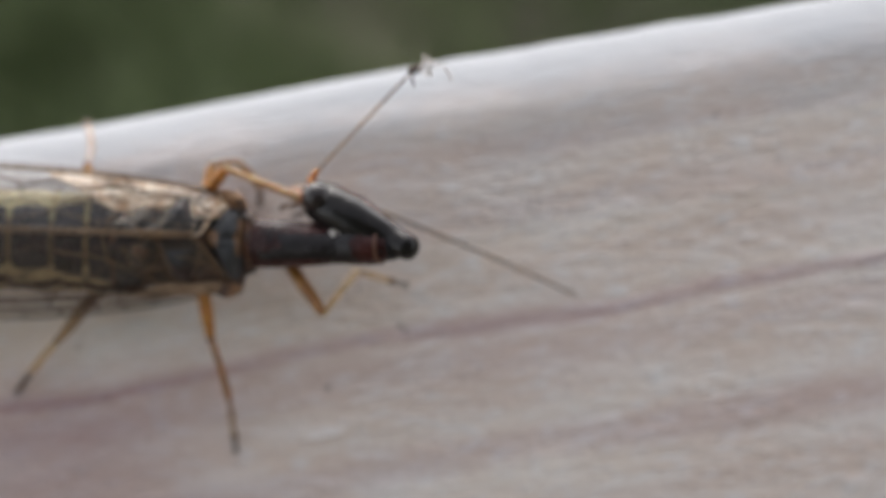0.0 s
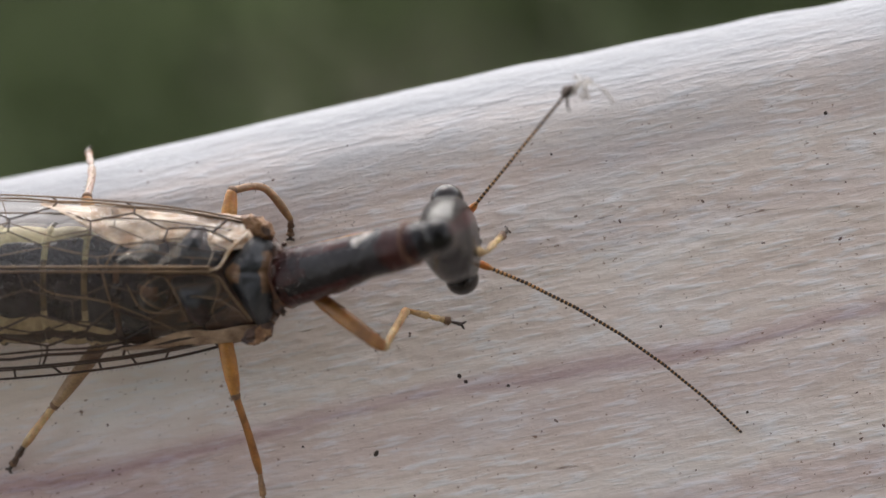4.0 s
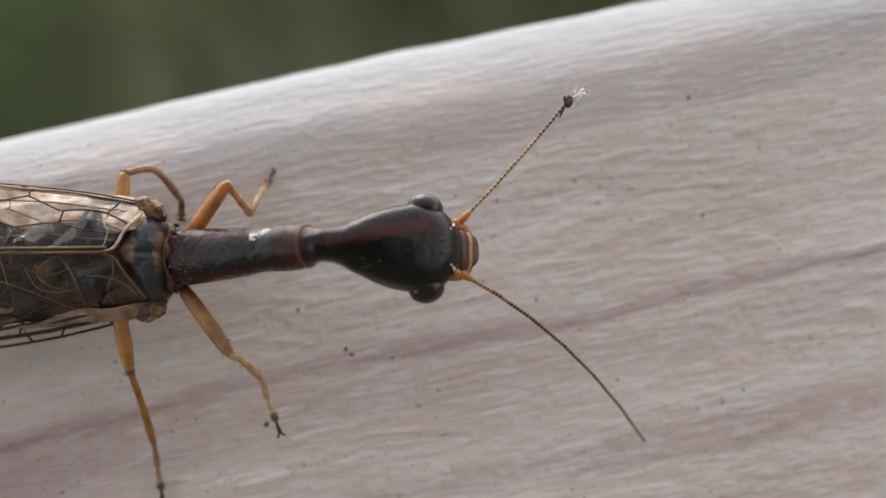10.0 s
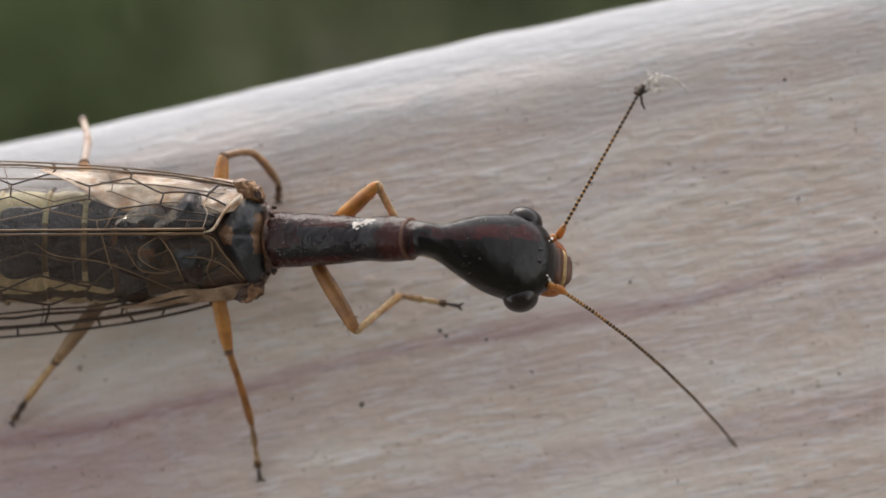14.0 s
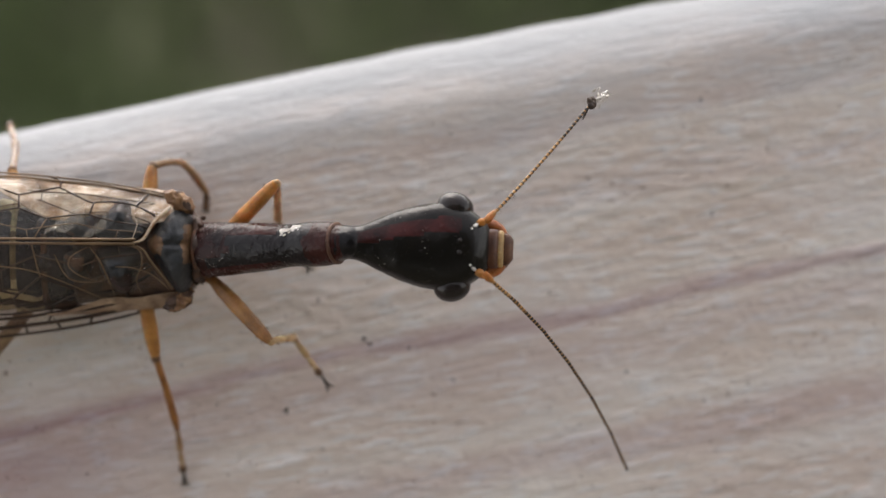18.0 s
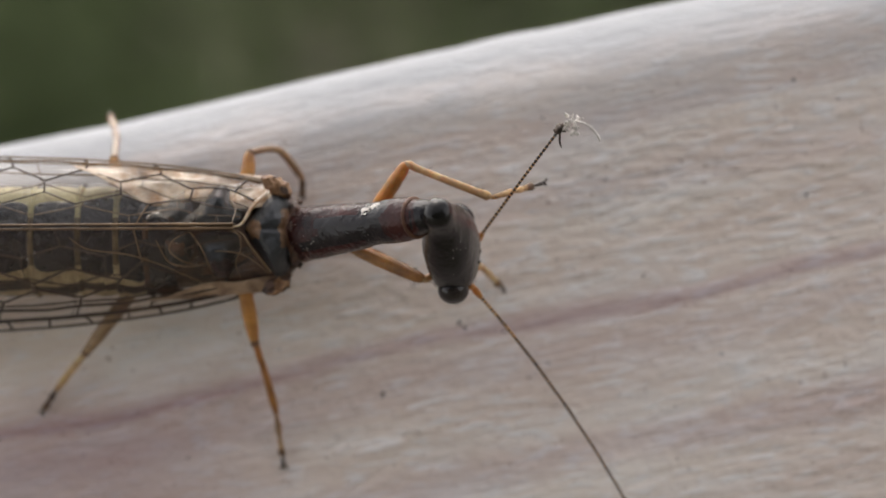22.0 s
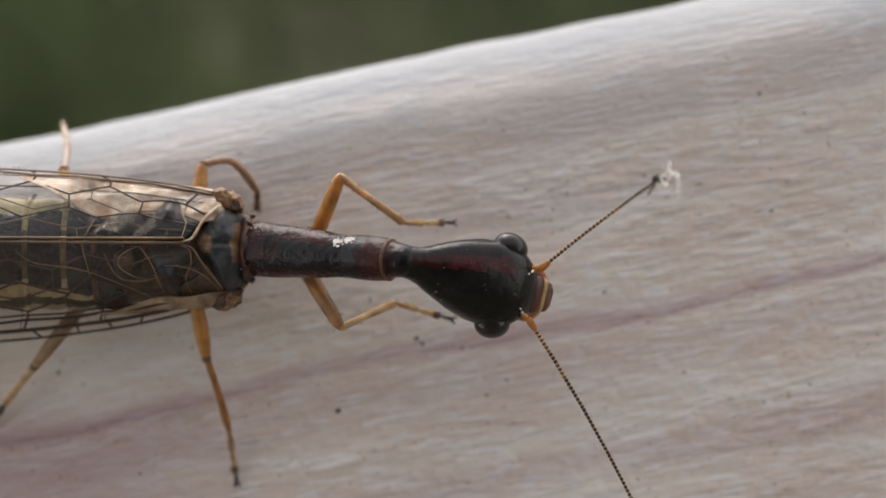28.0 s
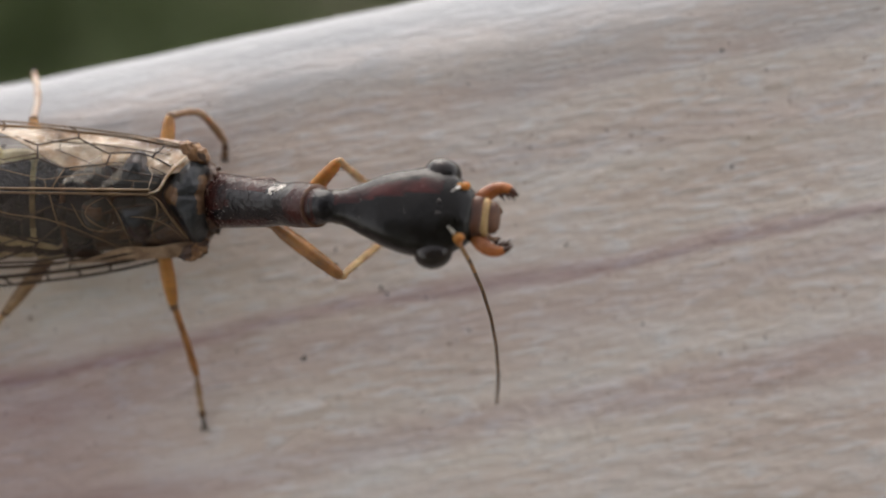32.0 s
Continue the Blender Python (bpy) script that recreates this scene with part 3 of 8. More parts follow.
def ground_sheet():
    bm = bmesh.new()
    bmesh.ops.create_grid(bm, x_segments=60, y_segments=60, size=300000)
    for v in bm.verts:
        d = math.hypot(v.co.x, v.co.y) / 1000
        v.co.z = 400 * noise.noise(v.co * 0.00002) * min(1, max(0, d - 15) / 60)
    g = part("ground", bm, SOIL, None)
    tagged(g, "green lawn, its unseen front browned to cut green bounce", "ground", kind="structure")


ground_sheet()


def grass(seed, count):
    rng = random.Random(seed)
    vs, fs = [], []
    for k in range(count):
        x, y = rng.uniform(-2.6, 2.6), rng.uniform(0.3, 5.0)
        fade = max(0, abs(x) - 1.5) / 1.1 + max(0, 0.75 - y) / 0.5 + max(0, y - 3.6) / 1.4
        if noise.noise((x * 1.3, y * 1.3, 4.0)) > 0.22 or rng.random() < fade:
            continue
        a, tall, wide = rng.uniform(0, 6.3), rng.uniform(0.05, 0.16), rng.uniform(0.002, 0.005)
        lean, b = rng.uniform(0.02, 0.07), rng.uniform(0, 6.3)
        o = len(vs)
        vs += [(x - wide * math.cos(a), y - wide * math.sin(a), -0.01), (x + wide * math.cos(a), y + wide * math.sin(a), -0.01),
               (x + lean * 0.4 * math.cos(b), y + lean * 0.4 * math.sin(b), tall * 0.65), (x + lean * math.cos(b), y + lean * math.sin(b), tall)]
        fs += [(o, o + 1, o + 2), (o + 1, o + 3, o + 2)]
    me = bpy.data.meshes.new("grass")
    me.from_pydata(vs, [], fs)
    me.materials.append(LEAF_GREEN)
    tagged(new("grass", me), "long green grass blades on the lawn behind the rail", "grass", kind="stuff")


grass(3, 26000)
for name, x, y, tall, wide, leaves, leaf, mat, seed, label in (
        ("shrub", -0.75, 1.75, 0.62, 1.1, 16000, 0.022, LEAF_GREEN, 4, "low fresh green leafy shrub behind the rail"),
        ("shrub", 0.62, 1.95, 0.60, 1.2, 16000, 0.026, LEAF_PALE, 5, "low dull olive brown shrub behind the rail"),
        ("shrub", 2.3, 3.2, 0.9, 1.9, 6000, 0.05, LEAF_PALE, 6, "low dull olive brown shrub behind the rail"),
        ("shrub", -2.5, 3.3, 0.9, 1.9, 6000, 0.05, LEAF_GREEN, 7, "low fresh green leafy shrub behind the rail"),
        # unseen trees, added to keep front sky out of the dark skin's reflections
        ("tree", -2.7, -4.3, 6.6, 3.9, 15000, 0.16, LEAF_DULL, 11, "unseen tall dull green tree added to block the front sky"),
        ("tree", 0.1, -4.7, 7.6, 4.2, 17000, 0.16, LEAF_DULL, 12, "unseen tall dull green tree added to block the front sky"),
        ("tree", 2.8, -4.2, 6.4, 3.9, 15000, 0.16, LEAF_DULL, 13, "unseen tall dull green tree added to block the front sky")):
    bush(name, x, y, tall, wide, leaves, leaf, mat, seed, label)

# upright posts, their tops cut to the slope of the board's back
for x in (-360, 360):
    bm = bmesh.new()
    c, d = math.cos(radians(SLOPE)), math.sin(radians(SLOPE))
    y0 = THICK * c - 45 * d
    bmesh.ops.create_cube(bm, size=1, matrix=Matrix.Translation((x, y0, 430)) @ Matrix.Diagonal((70, 52, 860, 1)))
    for v in bm.verts:
        if v.co.z > 500:
            v.co.z = 950 - THICK * d + (v.co.y - THICK * c) / d * c + 1
    bmesh.ops.bevel(bm, geom=bm.edges[:], offset=3, segments=2, affect="EDGES")
    part("post", bm, WOOD, rail, at=LEAN.inverted())

# ---- the snakefly ----
fly = tagged(new("snakefly"), "brown snakefly with long dark neck clinging to whitewashed board", "insect")
fly.matrix_basis = LEAN @ ORIGIN

# neck shield (pronotum): red brown behind and in front, black over the saddle
def neck_tone(i, k):
    x = i / 59 * 2.6
    a = 360 * k / 44
    black = math.exp(-((x - 1.75) / 0.42) ** 2) * 1.2 + math.exp(-((x - 1.0) / 0.35) ** 2) * (0.9 if 55 < a < 125 else 0.2)
    return 1 if black + 0.7 * noise.noise((x * 2.2, a / 40, 3.0)) > 0.62 else 0


bm = bmesh.new()
loft(bm, smooth_sections([(-0.12, 0, 0, 0.30, 0.28, 0.30), (0.0, 0, 0, 0.44, 0.36, 0.38), (0.18, 0, 0.0, 0.46, 0.38, 0.40), (0.7, 0, 0, 0.425, 0.37, 0.38), (1.28, 0, 0, 0.39, 0.35, 0.36),
                          (1.62, 0, 0, 0.352, 0.325, 0.33), (1.82, 0, 0, 0.345, 0.315, 0.33), (2.08, 0, 0, 0.362, 0.34, 0.33), (2.3, 0, 0, 0.360, 0.335, 0.32), (2.54, 0, 0, 0.335, 0.32, 0.31)], 60), 44, mats=neck_tone, wobble=0.03)
pronotum = part("pronotum", bm, [NECK_SKIN, NECK_BLACK], fly, "long dark reddish brown neck shield with a black saddle")
bm = bmesh.new()
loft(bm, [(2.535, 0, 0, 0.30, 0.29, 0.28), (2.542, 0, 0, 0.336, 0.326, 0.316), (2.560, 0, 0, 0.346, 0.336, 0.326), (2.582, 0, 0, 0.342, 0.332, 0.322), (2.590, 0, 0, 0.30, 0.29, 0.28)], 32)
part("collar", bm, COLLAR, pronotum, "narrow amber collar")
bm = bmesh.new()
loft(bm, [(-0.05, 0, 0, 0.42, 0.35, 0.36), (-0.04, 0, 0, 0.462, 0.385, 0.40), (-0.01, 0, 0, 0.478, 0.40, 0.415), (0.02, 0, 0, 0.466, 0.39, 0.40), (0.03, 0, 0, 0.42, 0.35, 0.36)], 32, wobble=0.04)
part("hem", bm, COLLAR, pronotum, "narrow amber rear hem")
bm = bmesh.new()
loft(bm, smooth_sections([(2.50, 0, 0, 0.300, 0.29, 0.28), (2.60, 0, 0, 0.298, 0.288, 0.278), (2.70, 0, 0, 0.278, 0.268, 0.262), (2.80, 0, 0, 0.264, 0.25, 0.25), (2.88, 0, 0, 0.245, 0.235, 0.235), (2.95, 0, 0, 0.205, 0.195, 0.195), (3.00, 0, 0, 0.14, 0.135, 0.135), (3.03, 0, 0, 0.04, 0.04, 0.04)], 26), 28,
     mats=lambda i, k: 1 if i > 7 + 4 * noise.noise((i * 0.3, k * 0.35, 5.0)) else 0, wobble=0.03)
part("neck", bm, [NECK_SKIN, NECK_BLACK], pronotum, "short dark red brown neck joint")
# small white lumps stand in for the highlight on the saddle's upper flank
bm = bmesh.new()
rng = random.Random(21)
for k in range(70):
    u = rng.random()
    x = 1.66 + 0.42 * u
    q = radians(48 - 22 * u + rng.gauss(0, 5))
    r = rng.uniform(0.006, 0.024) * (1.2 - 0.5 * u)
    ball(bm, (x, 0.352 * math.cos(q), 0.325 * math.sin(q)), (r * 1.7, r, 0.008), (math.degrees(q) - 90, 0, rng.uniform(-25, 25)), 8, 6, rough=0.006)
part("sheen_patch", bm, FLUFF_GLINT, pronotum, "white sheen patch on the neck saddle")
# pale dust, plus extra grains along the upper flank as painted glints
bm = bmesh.new()
for k in range(260):
    x, q = rng.uniform(0.05, 2.45), radians(rng.choice((rng.uniform(-10, 190), rng.uniform(0, 45))))
    hw = np.interp(x, [0, 0.18, 0.7, 1.28, 1.85, 2.54], [0.44, 0.46, 0.42, 0.385, 0.345, 0.33])
    ball(bm, (x, hw * math.cos(q), 0.87 * hw * math.sin(q)), (0.006, 0.007, 0.005), (0, 0, 0), 5, 4)
tagged(part("dust", bm, FLUFF_GLINT, pronotum, "pale dust grains"), kind="stuff")
for side in (1, -1):
    bm = bmesh.new()
    tube(bm, curve_points([(0.45, 0.16 * side, -0.22), (0.62, 0.26 * side, -0.42), (0.80, 0.27 * side, -0.54)], 8), [0.15, 0.17, 0.17, 0.16, 0.15, 0.14, 0.13, 0.10], 12)
    part("coxa", bm, PLATE_BROWN, pronotum)

bm = bmesh.new()
for k in range(150):
    x, q = rng.uniform(0.03, 2.5), radians(rng.uniform(-30, 210))
    hw = np.interp(x, [0, 0.18, 0.7, 1.28, 1.85, 2.54], [0.44, 0.46, 0.42, 0.385, 0.345, 0.33])
    o = Vector((0, math.cos(q), math.sin(q)))
    a = Vector((x, hw * 0.98 * o.y, 0.85 * hw * o.z))
    tube(bm, [a, a + o * rng.uniform(0.018, 0.036) + Vector((rng.uniform(-0.02, 0.04), 0, 0))], [0.004, 0.0015], 3, caps=False)
tagged(part("bristles", bm, FOOT, pronotum, "short brown bristles"), kind="stuff")

# head
HEAD_SIZE = 0.962


def head_part(name, bm, mats, parent, label=""):
    bm.transform(Matrix.Scale(HEAD_SIZE, 4))
    return part(name, bm, mats, parent, label)


bm = bmesh.new()
HEADS = [(-0.262, 0, 0, 0.04, 0.04, 0.04), (-0.235, 0, 0, 0.12, 0.115, 0.115), (-0.17, 0, 0, 0.205, 0.195, 0.195), (-0.08, 0, 0, 0.254, 0.242, 0.242), (0.06, 0, 0, 0.268, 0.254, 0.254), (0.30, 0, 0, 0.30, 0.27, 0.27), (0.6, 0, 0, 0.43, 0.32, 0.34), (1.0, 0, 0, 0.60, 0.40, 0.44), (1.4, 0, 0, 0.70, 0.42, 0.48),
         (1.75, 0, 0, 0.735, 0.42, 0.48), (2.05, 0, 0, 0.66, 0.39, 0.44), (2.25, 0, -0.01, 0.53, 0.32, 0.37), (2.40, 0, -0.03, 0.40, 0.22, 0.28), (2.46, 0, -0.05, 0.30, 0.12, 0.18)]


def head_tone(i, k):
    x = i / 107 * 2.72 - 0.26
    a = 5 * k + 4 * noise.noise((x * 4, k * 0.3, 0))
    return 1 if 0.16 < x < 1.75 and 52 - 8 * (x - 1) ** 2 < a < 94 - 22 * max(0, x - 0.6) else 0


loft(bm, smooth_sections(HEADS, 108), 72, mats=head_tone, power=2.25, wobble=0.03)
for q in bm.verts:
    ripple = 0.0022 * math.sin(60 * q.co.x + 3 * noise.noise(q.co * 3)) * max(0, 1 - abs(q.co.x - 0.75) / 0.6) * (q.co.y > 0.1)
    q.co += q.normal * ripple + Vector(noise.noise_vector(q.co * 11)) * 0.006
head = head_part("head", bm, [HEAD_SKIN, HEAD_RED], fly, "flat matt black wedge-shaped head with dark red streaks")
bm = bmesh.new()
for k in range(60):
    x, q = rng.uniform(0.5, 2.2), radians(rng.uniform(10, 170))
    hw, up = np.interp(x, [0.3, 0.6, 1.0, 1.4, 1.75, 2.05, 2.25], [0.26, 0.43, 0.60, 0.70, 0.735, 0.66, 0.53]), np.interp(x, [0.3, 0.6, 1.0, 1.4, 2.05, 2.25], [0.24, 0.32, 0.40, 0.42, 0.39, 0.32])
    ball(bm, (x, hw * math.copysign(abs(math.cos(q)) ** 0.89, math.cos(q)), up * math.sin(q) ** 0.89), (0.007, 0.007, 0.006), (0, 0, 0), 5, 4)
bm.transform(Matrix.Scale(HEAD_SIZE, 4))
tagged(part("dust", bm, FLUFF_GLINT, head, "pale dust grains"), kind="stuff")
jaws = {}
for side in (1, -1):
    bm = bmesh.new()
    ball(bm, (1.85, 0.66 * side, 0.0), (0.31, 0.25, 0.27), (0, 0, -14 * side), 28, 18)
    head_part("eye", bm, EYE, head, "bulging dark glossy eye")
    bm = bmesh.new()
    ball(bm, (2.30, 0.42 * side, 0.21), (0.085, 0.07, 0.07), (0, 0, 20 * side), 14, 10)
    head_part("antenna_socket", bm, SCAPE, head, "orange antenna socket")
    # white glints by the socket, modelled as tiny pale lumps
    bm = bmesh.new()
    ball(bm, (2.20, 0.36 * side, 0.325), (0.05, 0.028, 0.012), (0, 30, 40 * side), 8, 6, rough=0.008)
    ball(bm, (2.14, 0.30 * side, 0.350), (0.022, 0.018, 0.010), (0, 0, 0), 8, 6, rough=0.004)
    head_part("socket_glint", bm, FLUFF_GLINT, head, "modelled white glint beside the antenna")
    bm = bmesh.new()
    tube(bm, curve_points([(-0.10, 0.0, 0), (0.14, 0.05 * side, 0), (0.34, 0.01 * side, 0), (0.46, -0.12 * side, 0), (0.50, -0.24 * side, 0)], 14),
         [0.10, 0.13, 0.13, 0.125, 0.12, 0.115, 0.105, 0.095, 0.085, 0.07, 0.055, 0.04, 0.028, 0.008], 10, mats=lambda i, k: 1 if i > 8 else 0)
    for k, (x, y) in enumerate(((0.26, -0.06), (0.34, -0.08), (0.41, -0.14))):
        tube(bm, [(x, y * side, 0), (x + 0.02, (y - 0.15) * side, 0.01)], [0.042, 0.006], 6, mat=1)
    jaws[side] = head_part("jaw", bm, [JAW, JAW_TIP], head, "toothed reddish amber jaw")
    bm = bmesh.new()
    tube(bm, curve_points([(2.45, 0.16 * side, -0.30), (2.62, 0.24 * side, -0.38), (2.72, 0.26 * side, -0.46), (2.76, 0.20 * side, -0.54)], 10), [0.04, 0.04, 0.045, 0.04, 0.045, 0.04, 0.045, 0.04, 0.035, 0.02], 8)
    head_part("palp", bm, FOOT, head)
    bm = bmesh.new()
    ball(bm, (1.95, 0.10 * side, 0.395), (0.045, 0.04, 0.03), (0, 0, 0), 10, 8)
    head_part("ocellus", bm, EYE, head)
bm = bmesh.new()
loft(bm, [(2.36, 0, -0.04, 0.28, 0.16, 0.14), (2.42, 0, -0.04, 0.33, 0.19, 0.15), (2.52, 0, -0.05, 0.33, 0.18, 0.15), (2.585, 0, -0.06, 0.32, 0.15, 0.13)], 24, power=2.8)
head_part("clypeus", bm, CLYPEUS, head, "red brown shield over the mouth")
bm = bmesh.new()
loft(bm, [(2.56, 0, -0.06, 0.28, 0.13, 0.12), (2.60, 0, -0.06, 0.31, 0.16, 0.13), (2.65, 0, -0.07, 0.31, 0.155, 0.13), (2.68, 0, -0.07, 0.28, 0.12, 0.11)], 24, power=2.8)
head_part("lip_band", bm, LABRUM, head, "straw yellow band over the lip")
bm = bmesh.new()
loft(bm, [(2.66, 0, -0.08, 0.24, 0.09, 0.09), (2.70, 0, -0.08, 0.27, 0.11, 0.10), (2.78, 0, -0.09, 0.25, 0.10, 0.09), (2.84, 0, -0.10, 0.17, 0.06, 0.06)], 24, power=2.6)
head_part("lip", bm, COLLAR, head, "amber upper lip")


# antennae: strings of little beads
def beads(bm, length, pitch, r0, r1, bow=0.0, start=0.0, gilt=0.0):
    """Along x; every bead is dark with a pale ring at its root."""
    count = max(2, round((length - start) / pitch))
    pts, rad, tone = [], [], []
    for k in range(count):
        x0 = start + (length - start) * k / count
        w = (length - start) / count
        for f, s, c in ((0.0, 0.66, 1), (0.22, 0.80, 0), (0.55, 1.06, 0), (0.85, 1.0, 0)):
            x = x0 + f * w
            u = x / length
            pts.append((x, 0, bow * 4 * u * (1 - u)))
            rad.append((r0 + (r1 - r0) * u) * s)
            tone.append(1 if c or f < gilt * (1 - 0.8 * u) else 0)
    pts.append((length, 0, 0))
    rad.append(r1 * 0.7)
    tone.append(0)
    tube(bm, pts, rad, 8, mats=lambda i, k: tone[min(i, len(tone) - 1)])


bm = bmesh.new()
beads(bm, 2.75, 0.085, 0.030, 0.026, 0.03, 0.16, 0.5)
tube(bm, [(0, 0, 0), (0.06, 0, 0), (0.15, 0, 0), (0.21, 0, 0), (0.25, 0, 0)], [0.045, 0.062, 0.06, 0.045, 0.028], 10, mat=2)
antenna_left = part("antenna", bm, [BEAD, BEAD_RING, SCAPE], fly, "straight beaded antenna with a clot of debris at its tip")
bm = bmesh.new()
for k in range(7):
    ball(bm, (2.70 + rng.uniform(0, 0.15), rng.uniform(-0.05, 0.05), rng.uniform(-0.05, 0.05)), (rng.uniform(0.05, 0.095), rng.uniform(0.045, 0.075), 0.055), (0, 0, rng.uniform(0, 180)), 8, 6, rough=0.03)
tube(bm, curve_points([(2.70, -0.05, 0), (2.60, -0.13, 0.02), (2.55, -0.22, 0.03)], 6), [0.02, 0.022, 0.02, 0.018, 0.014, 0.006], 6)
part("crumb", bm, CRUMB, antenna_left, "dark crumb stuck on the antenna")
bm = bmesh.new()
for k in range(22):
    ball(bm, (2.82 + 0.34 * rng.random(), -0.14 * rng.random() + 0.12 * rng.uniform(-1, 1), 0.12 * rng.uniform(-1, 1)), (rng.uniform(0.03, 0.09), rng.uniform(0.015, 0.04), 0.010), (rng.uniform(-60, 60), rng.uniform(-60, 60), rng.uniform(0, 180)), 6, 4, rough=0.025)
trail = curve_points([(2.85, 0, 0), (3.04, -0.08, 0.05), (3.18, -0.30, 0.03), (3.16, -0.52, 0.0), (3.10, -0.64, 0.0)], 14)
tube(bm, trail, [0.014, 0.012, 0.010, 0.014, 0.010, 0.012, 0.016, 0.012, 0.016, 0.020, 0.016, 0.020, 0.016, 0.005], 6)
for k in (3, 5, 8, 10, 12):
    ball(bm, trail[k], (0.045, 0.022, 0.012), (rng.uniform(-60, 60), rng.uniform(-60, 60), rng.uniform(0, 180)), 6, 4, rough=0.02)
part("fluff", bm, FLUFF_GLINT, antenna_left, "pale shreds of cast skin or fluff")

SPAN = 5.2 / 6
antenna_right = []
for k in range(6):
    bm = bmesh.new()
    r0, r1 = 0.035 - 0.0018 * k, 0.035 - 0.0018 * (k + 1)
    beads(bm, SPAN + 0.01, 0.075, r0, r1, 0.0, 0.16 if k == 0 else 0.0, 0.5 if k == 0 else 0.3 if k == 1 else 0.0)
    if k == 0:
        tube(bm, [(0, 0, 0), (0.06, 0, 0), (0.15, 0, 0), (0.21, 0, 0), (0.25, 0, 0)], [0.045, 0.062, 0.06, 0.045, 0.028], 10, mat=2)
    antenna_right.append(part("antenna_joint", bm, [BEAD, BEAD_RING, SCAPE], fly, "length of a thin curved beaded antenna"))


# legs
def hairs(bm, length, r, count, seed, long=0.07, mat=1):
    h = random.Random(seed)
    for k in range(count):
        x, q = h.uniform(0.05, 0.97) * length, h.uniform(0, 6.3)
        o = Vector((0, math.cos(q), math.sin(q)))
        p = Vector((x, 0, 0)) + o * r * 0.85
        tube(bm, [p, p + o * long * 0.6 + Vector((long * 0.7, 0, 0))], [0.006, 0.002], 4, mat=mat, caps=False)


def straight_pieces(kind, length):
    """A leg part along x, in millimetres."""
    bm = bmesh.new()
    s = lambda *a: [q * length for q in a]
    if kind == "femur":
        tube(bm, [(x, 0, 0) for x in s(-0.23, -0.20, -0.12, -0.05, -0.01, 0.04, 0.15, 0.4, 0.7, 0.9, 0.97, 1.02)], [0.04, 0.085, 0.11, 0.105, 0.085, 0.10, 0.122, 0.130, 0.122, 0.104, 0.084, 0.04], 12)
        hairs(bm, length, 0.12, 34, 3)
    elif kind == "tibia":
        tube(bm, [(x, 0, z) for x, z in zip(s(-0.03, 0.03, 0.1, 0.3, 0.6, 0.85, 0.97, 1.01), (0, 0, 0.02, 0.03, 0.02, 0.01, 0, 0))], [0.038, 0.072, 0.060, 0.061, 0.065, 0.070, 0.077, 0.033], 12)
        hairs(bm, length, 0.07, 40, 4)
    else:
        at, rad = [], []
        for a, b, r in ((0, 0.38, 0.058), (0.38, 0.56, 0.052), (0.56, 0.74, 0.07), (0.74, 0.93, 0.034)):
            at += [a * length, (a + 0.3 * (b - a)) * length, (b - 0.03) * length, (b - 0.01) * length]
            rad += [r * 0.6, r * 0.8, r * 1.1, r * 0.6]
        tube(bm, [(x, 0, 0) for x in at], rad, 9, mats=lambda i, k: 2 if i > 11 else 1 if i > 8 else 0)
        for side in (1, -1):
            tube(bm, curve_points([(0.91 * length, 0, 0), (0.97 * length, 0.05 * side, 0.0), (1.0 * length, 0.075 * side, -0.04)], 6), [0.026, 0.024, 0.02, 0.017, 0.012, 0.004], 6, mat=2)
        hairs(bm, length * 0.8, 0.05, 26, 5, 0.05)
    return bm


def leg_mats(kind):
    return {"femur": [LEG, FOOT, CLAW], "tibia": [SHIN, FOOT, CLAW], "tarsus": [SHIN, FOOT, CLAW]}[kind]


fore_femur, fore_tibia, fore_tarsus = {}, {}, {}
for side in ("left", "right"):
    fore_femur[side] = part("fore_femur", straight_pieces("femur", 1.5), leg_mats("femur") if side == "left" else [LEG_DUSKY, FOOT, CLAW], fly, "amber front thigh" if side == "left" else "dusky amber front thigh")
    fore_tibia[side] = part("fore_tibia", straight_pieces("tibia", 1.5), leg_mats("tibia"), fly, "straw yellow bristly front shin")
    fore_tarsus[side] = part("fore_tarsus", straight_pieces("tarsus", 1.1), leg_mats("tarsus"), fly, "straw front foot with dark claws")


def span_pose(a, b):
    a, b = Vector(a), Vector(b)
    x = (b - a).normalized()
    z = Vector((0, 0, 1)) - x * x.z
    z = z.normalized() if z.length > 0.1 else Vector((0, 1, 0))
    y = z.cross(x)
    m = Matrix((x, y, z)).transposed().to_4x4()
    m.translation = a * MM
    return m, (b - a).length


def curved_part(name, keys, radii, mats, label, seed):
    bm = bmesh.new()
    n = 14
    pts = curve_points(keys, n)
    rad = [float(np.interp(i / (n - 1), np.linspace(0, 1, len(radii)), radii)) for i in range(n)]
    tube(bm, pts, rad, 12)
    h = random.Random(seed)
    for k in range(30):
        i = h.randrange(1, n - 1)
        q = h.uniform(0, 6.3)
        o = Vector((math.cos(q), math.sin(q), math.sin(q * 2))).normalized()
        p = Vector(pts[i]) + o * rad[i] * 0.7
        tube(bm, [p, p + o * 0.07], [0.006, 0.002], 4, mat=1, caps=False)
    return part(name, bm, mats, fly, label)


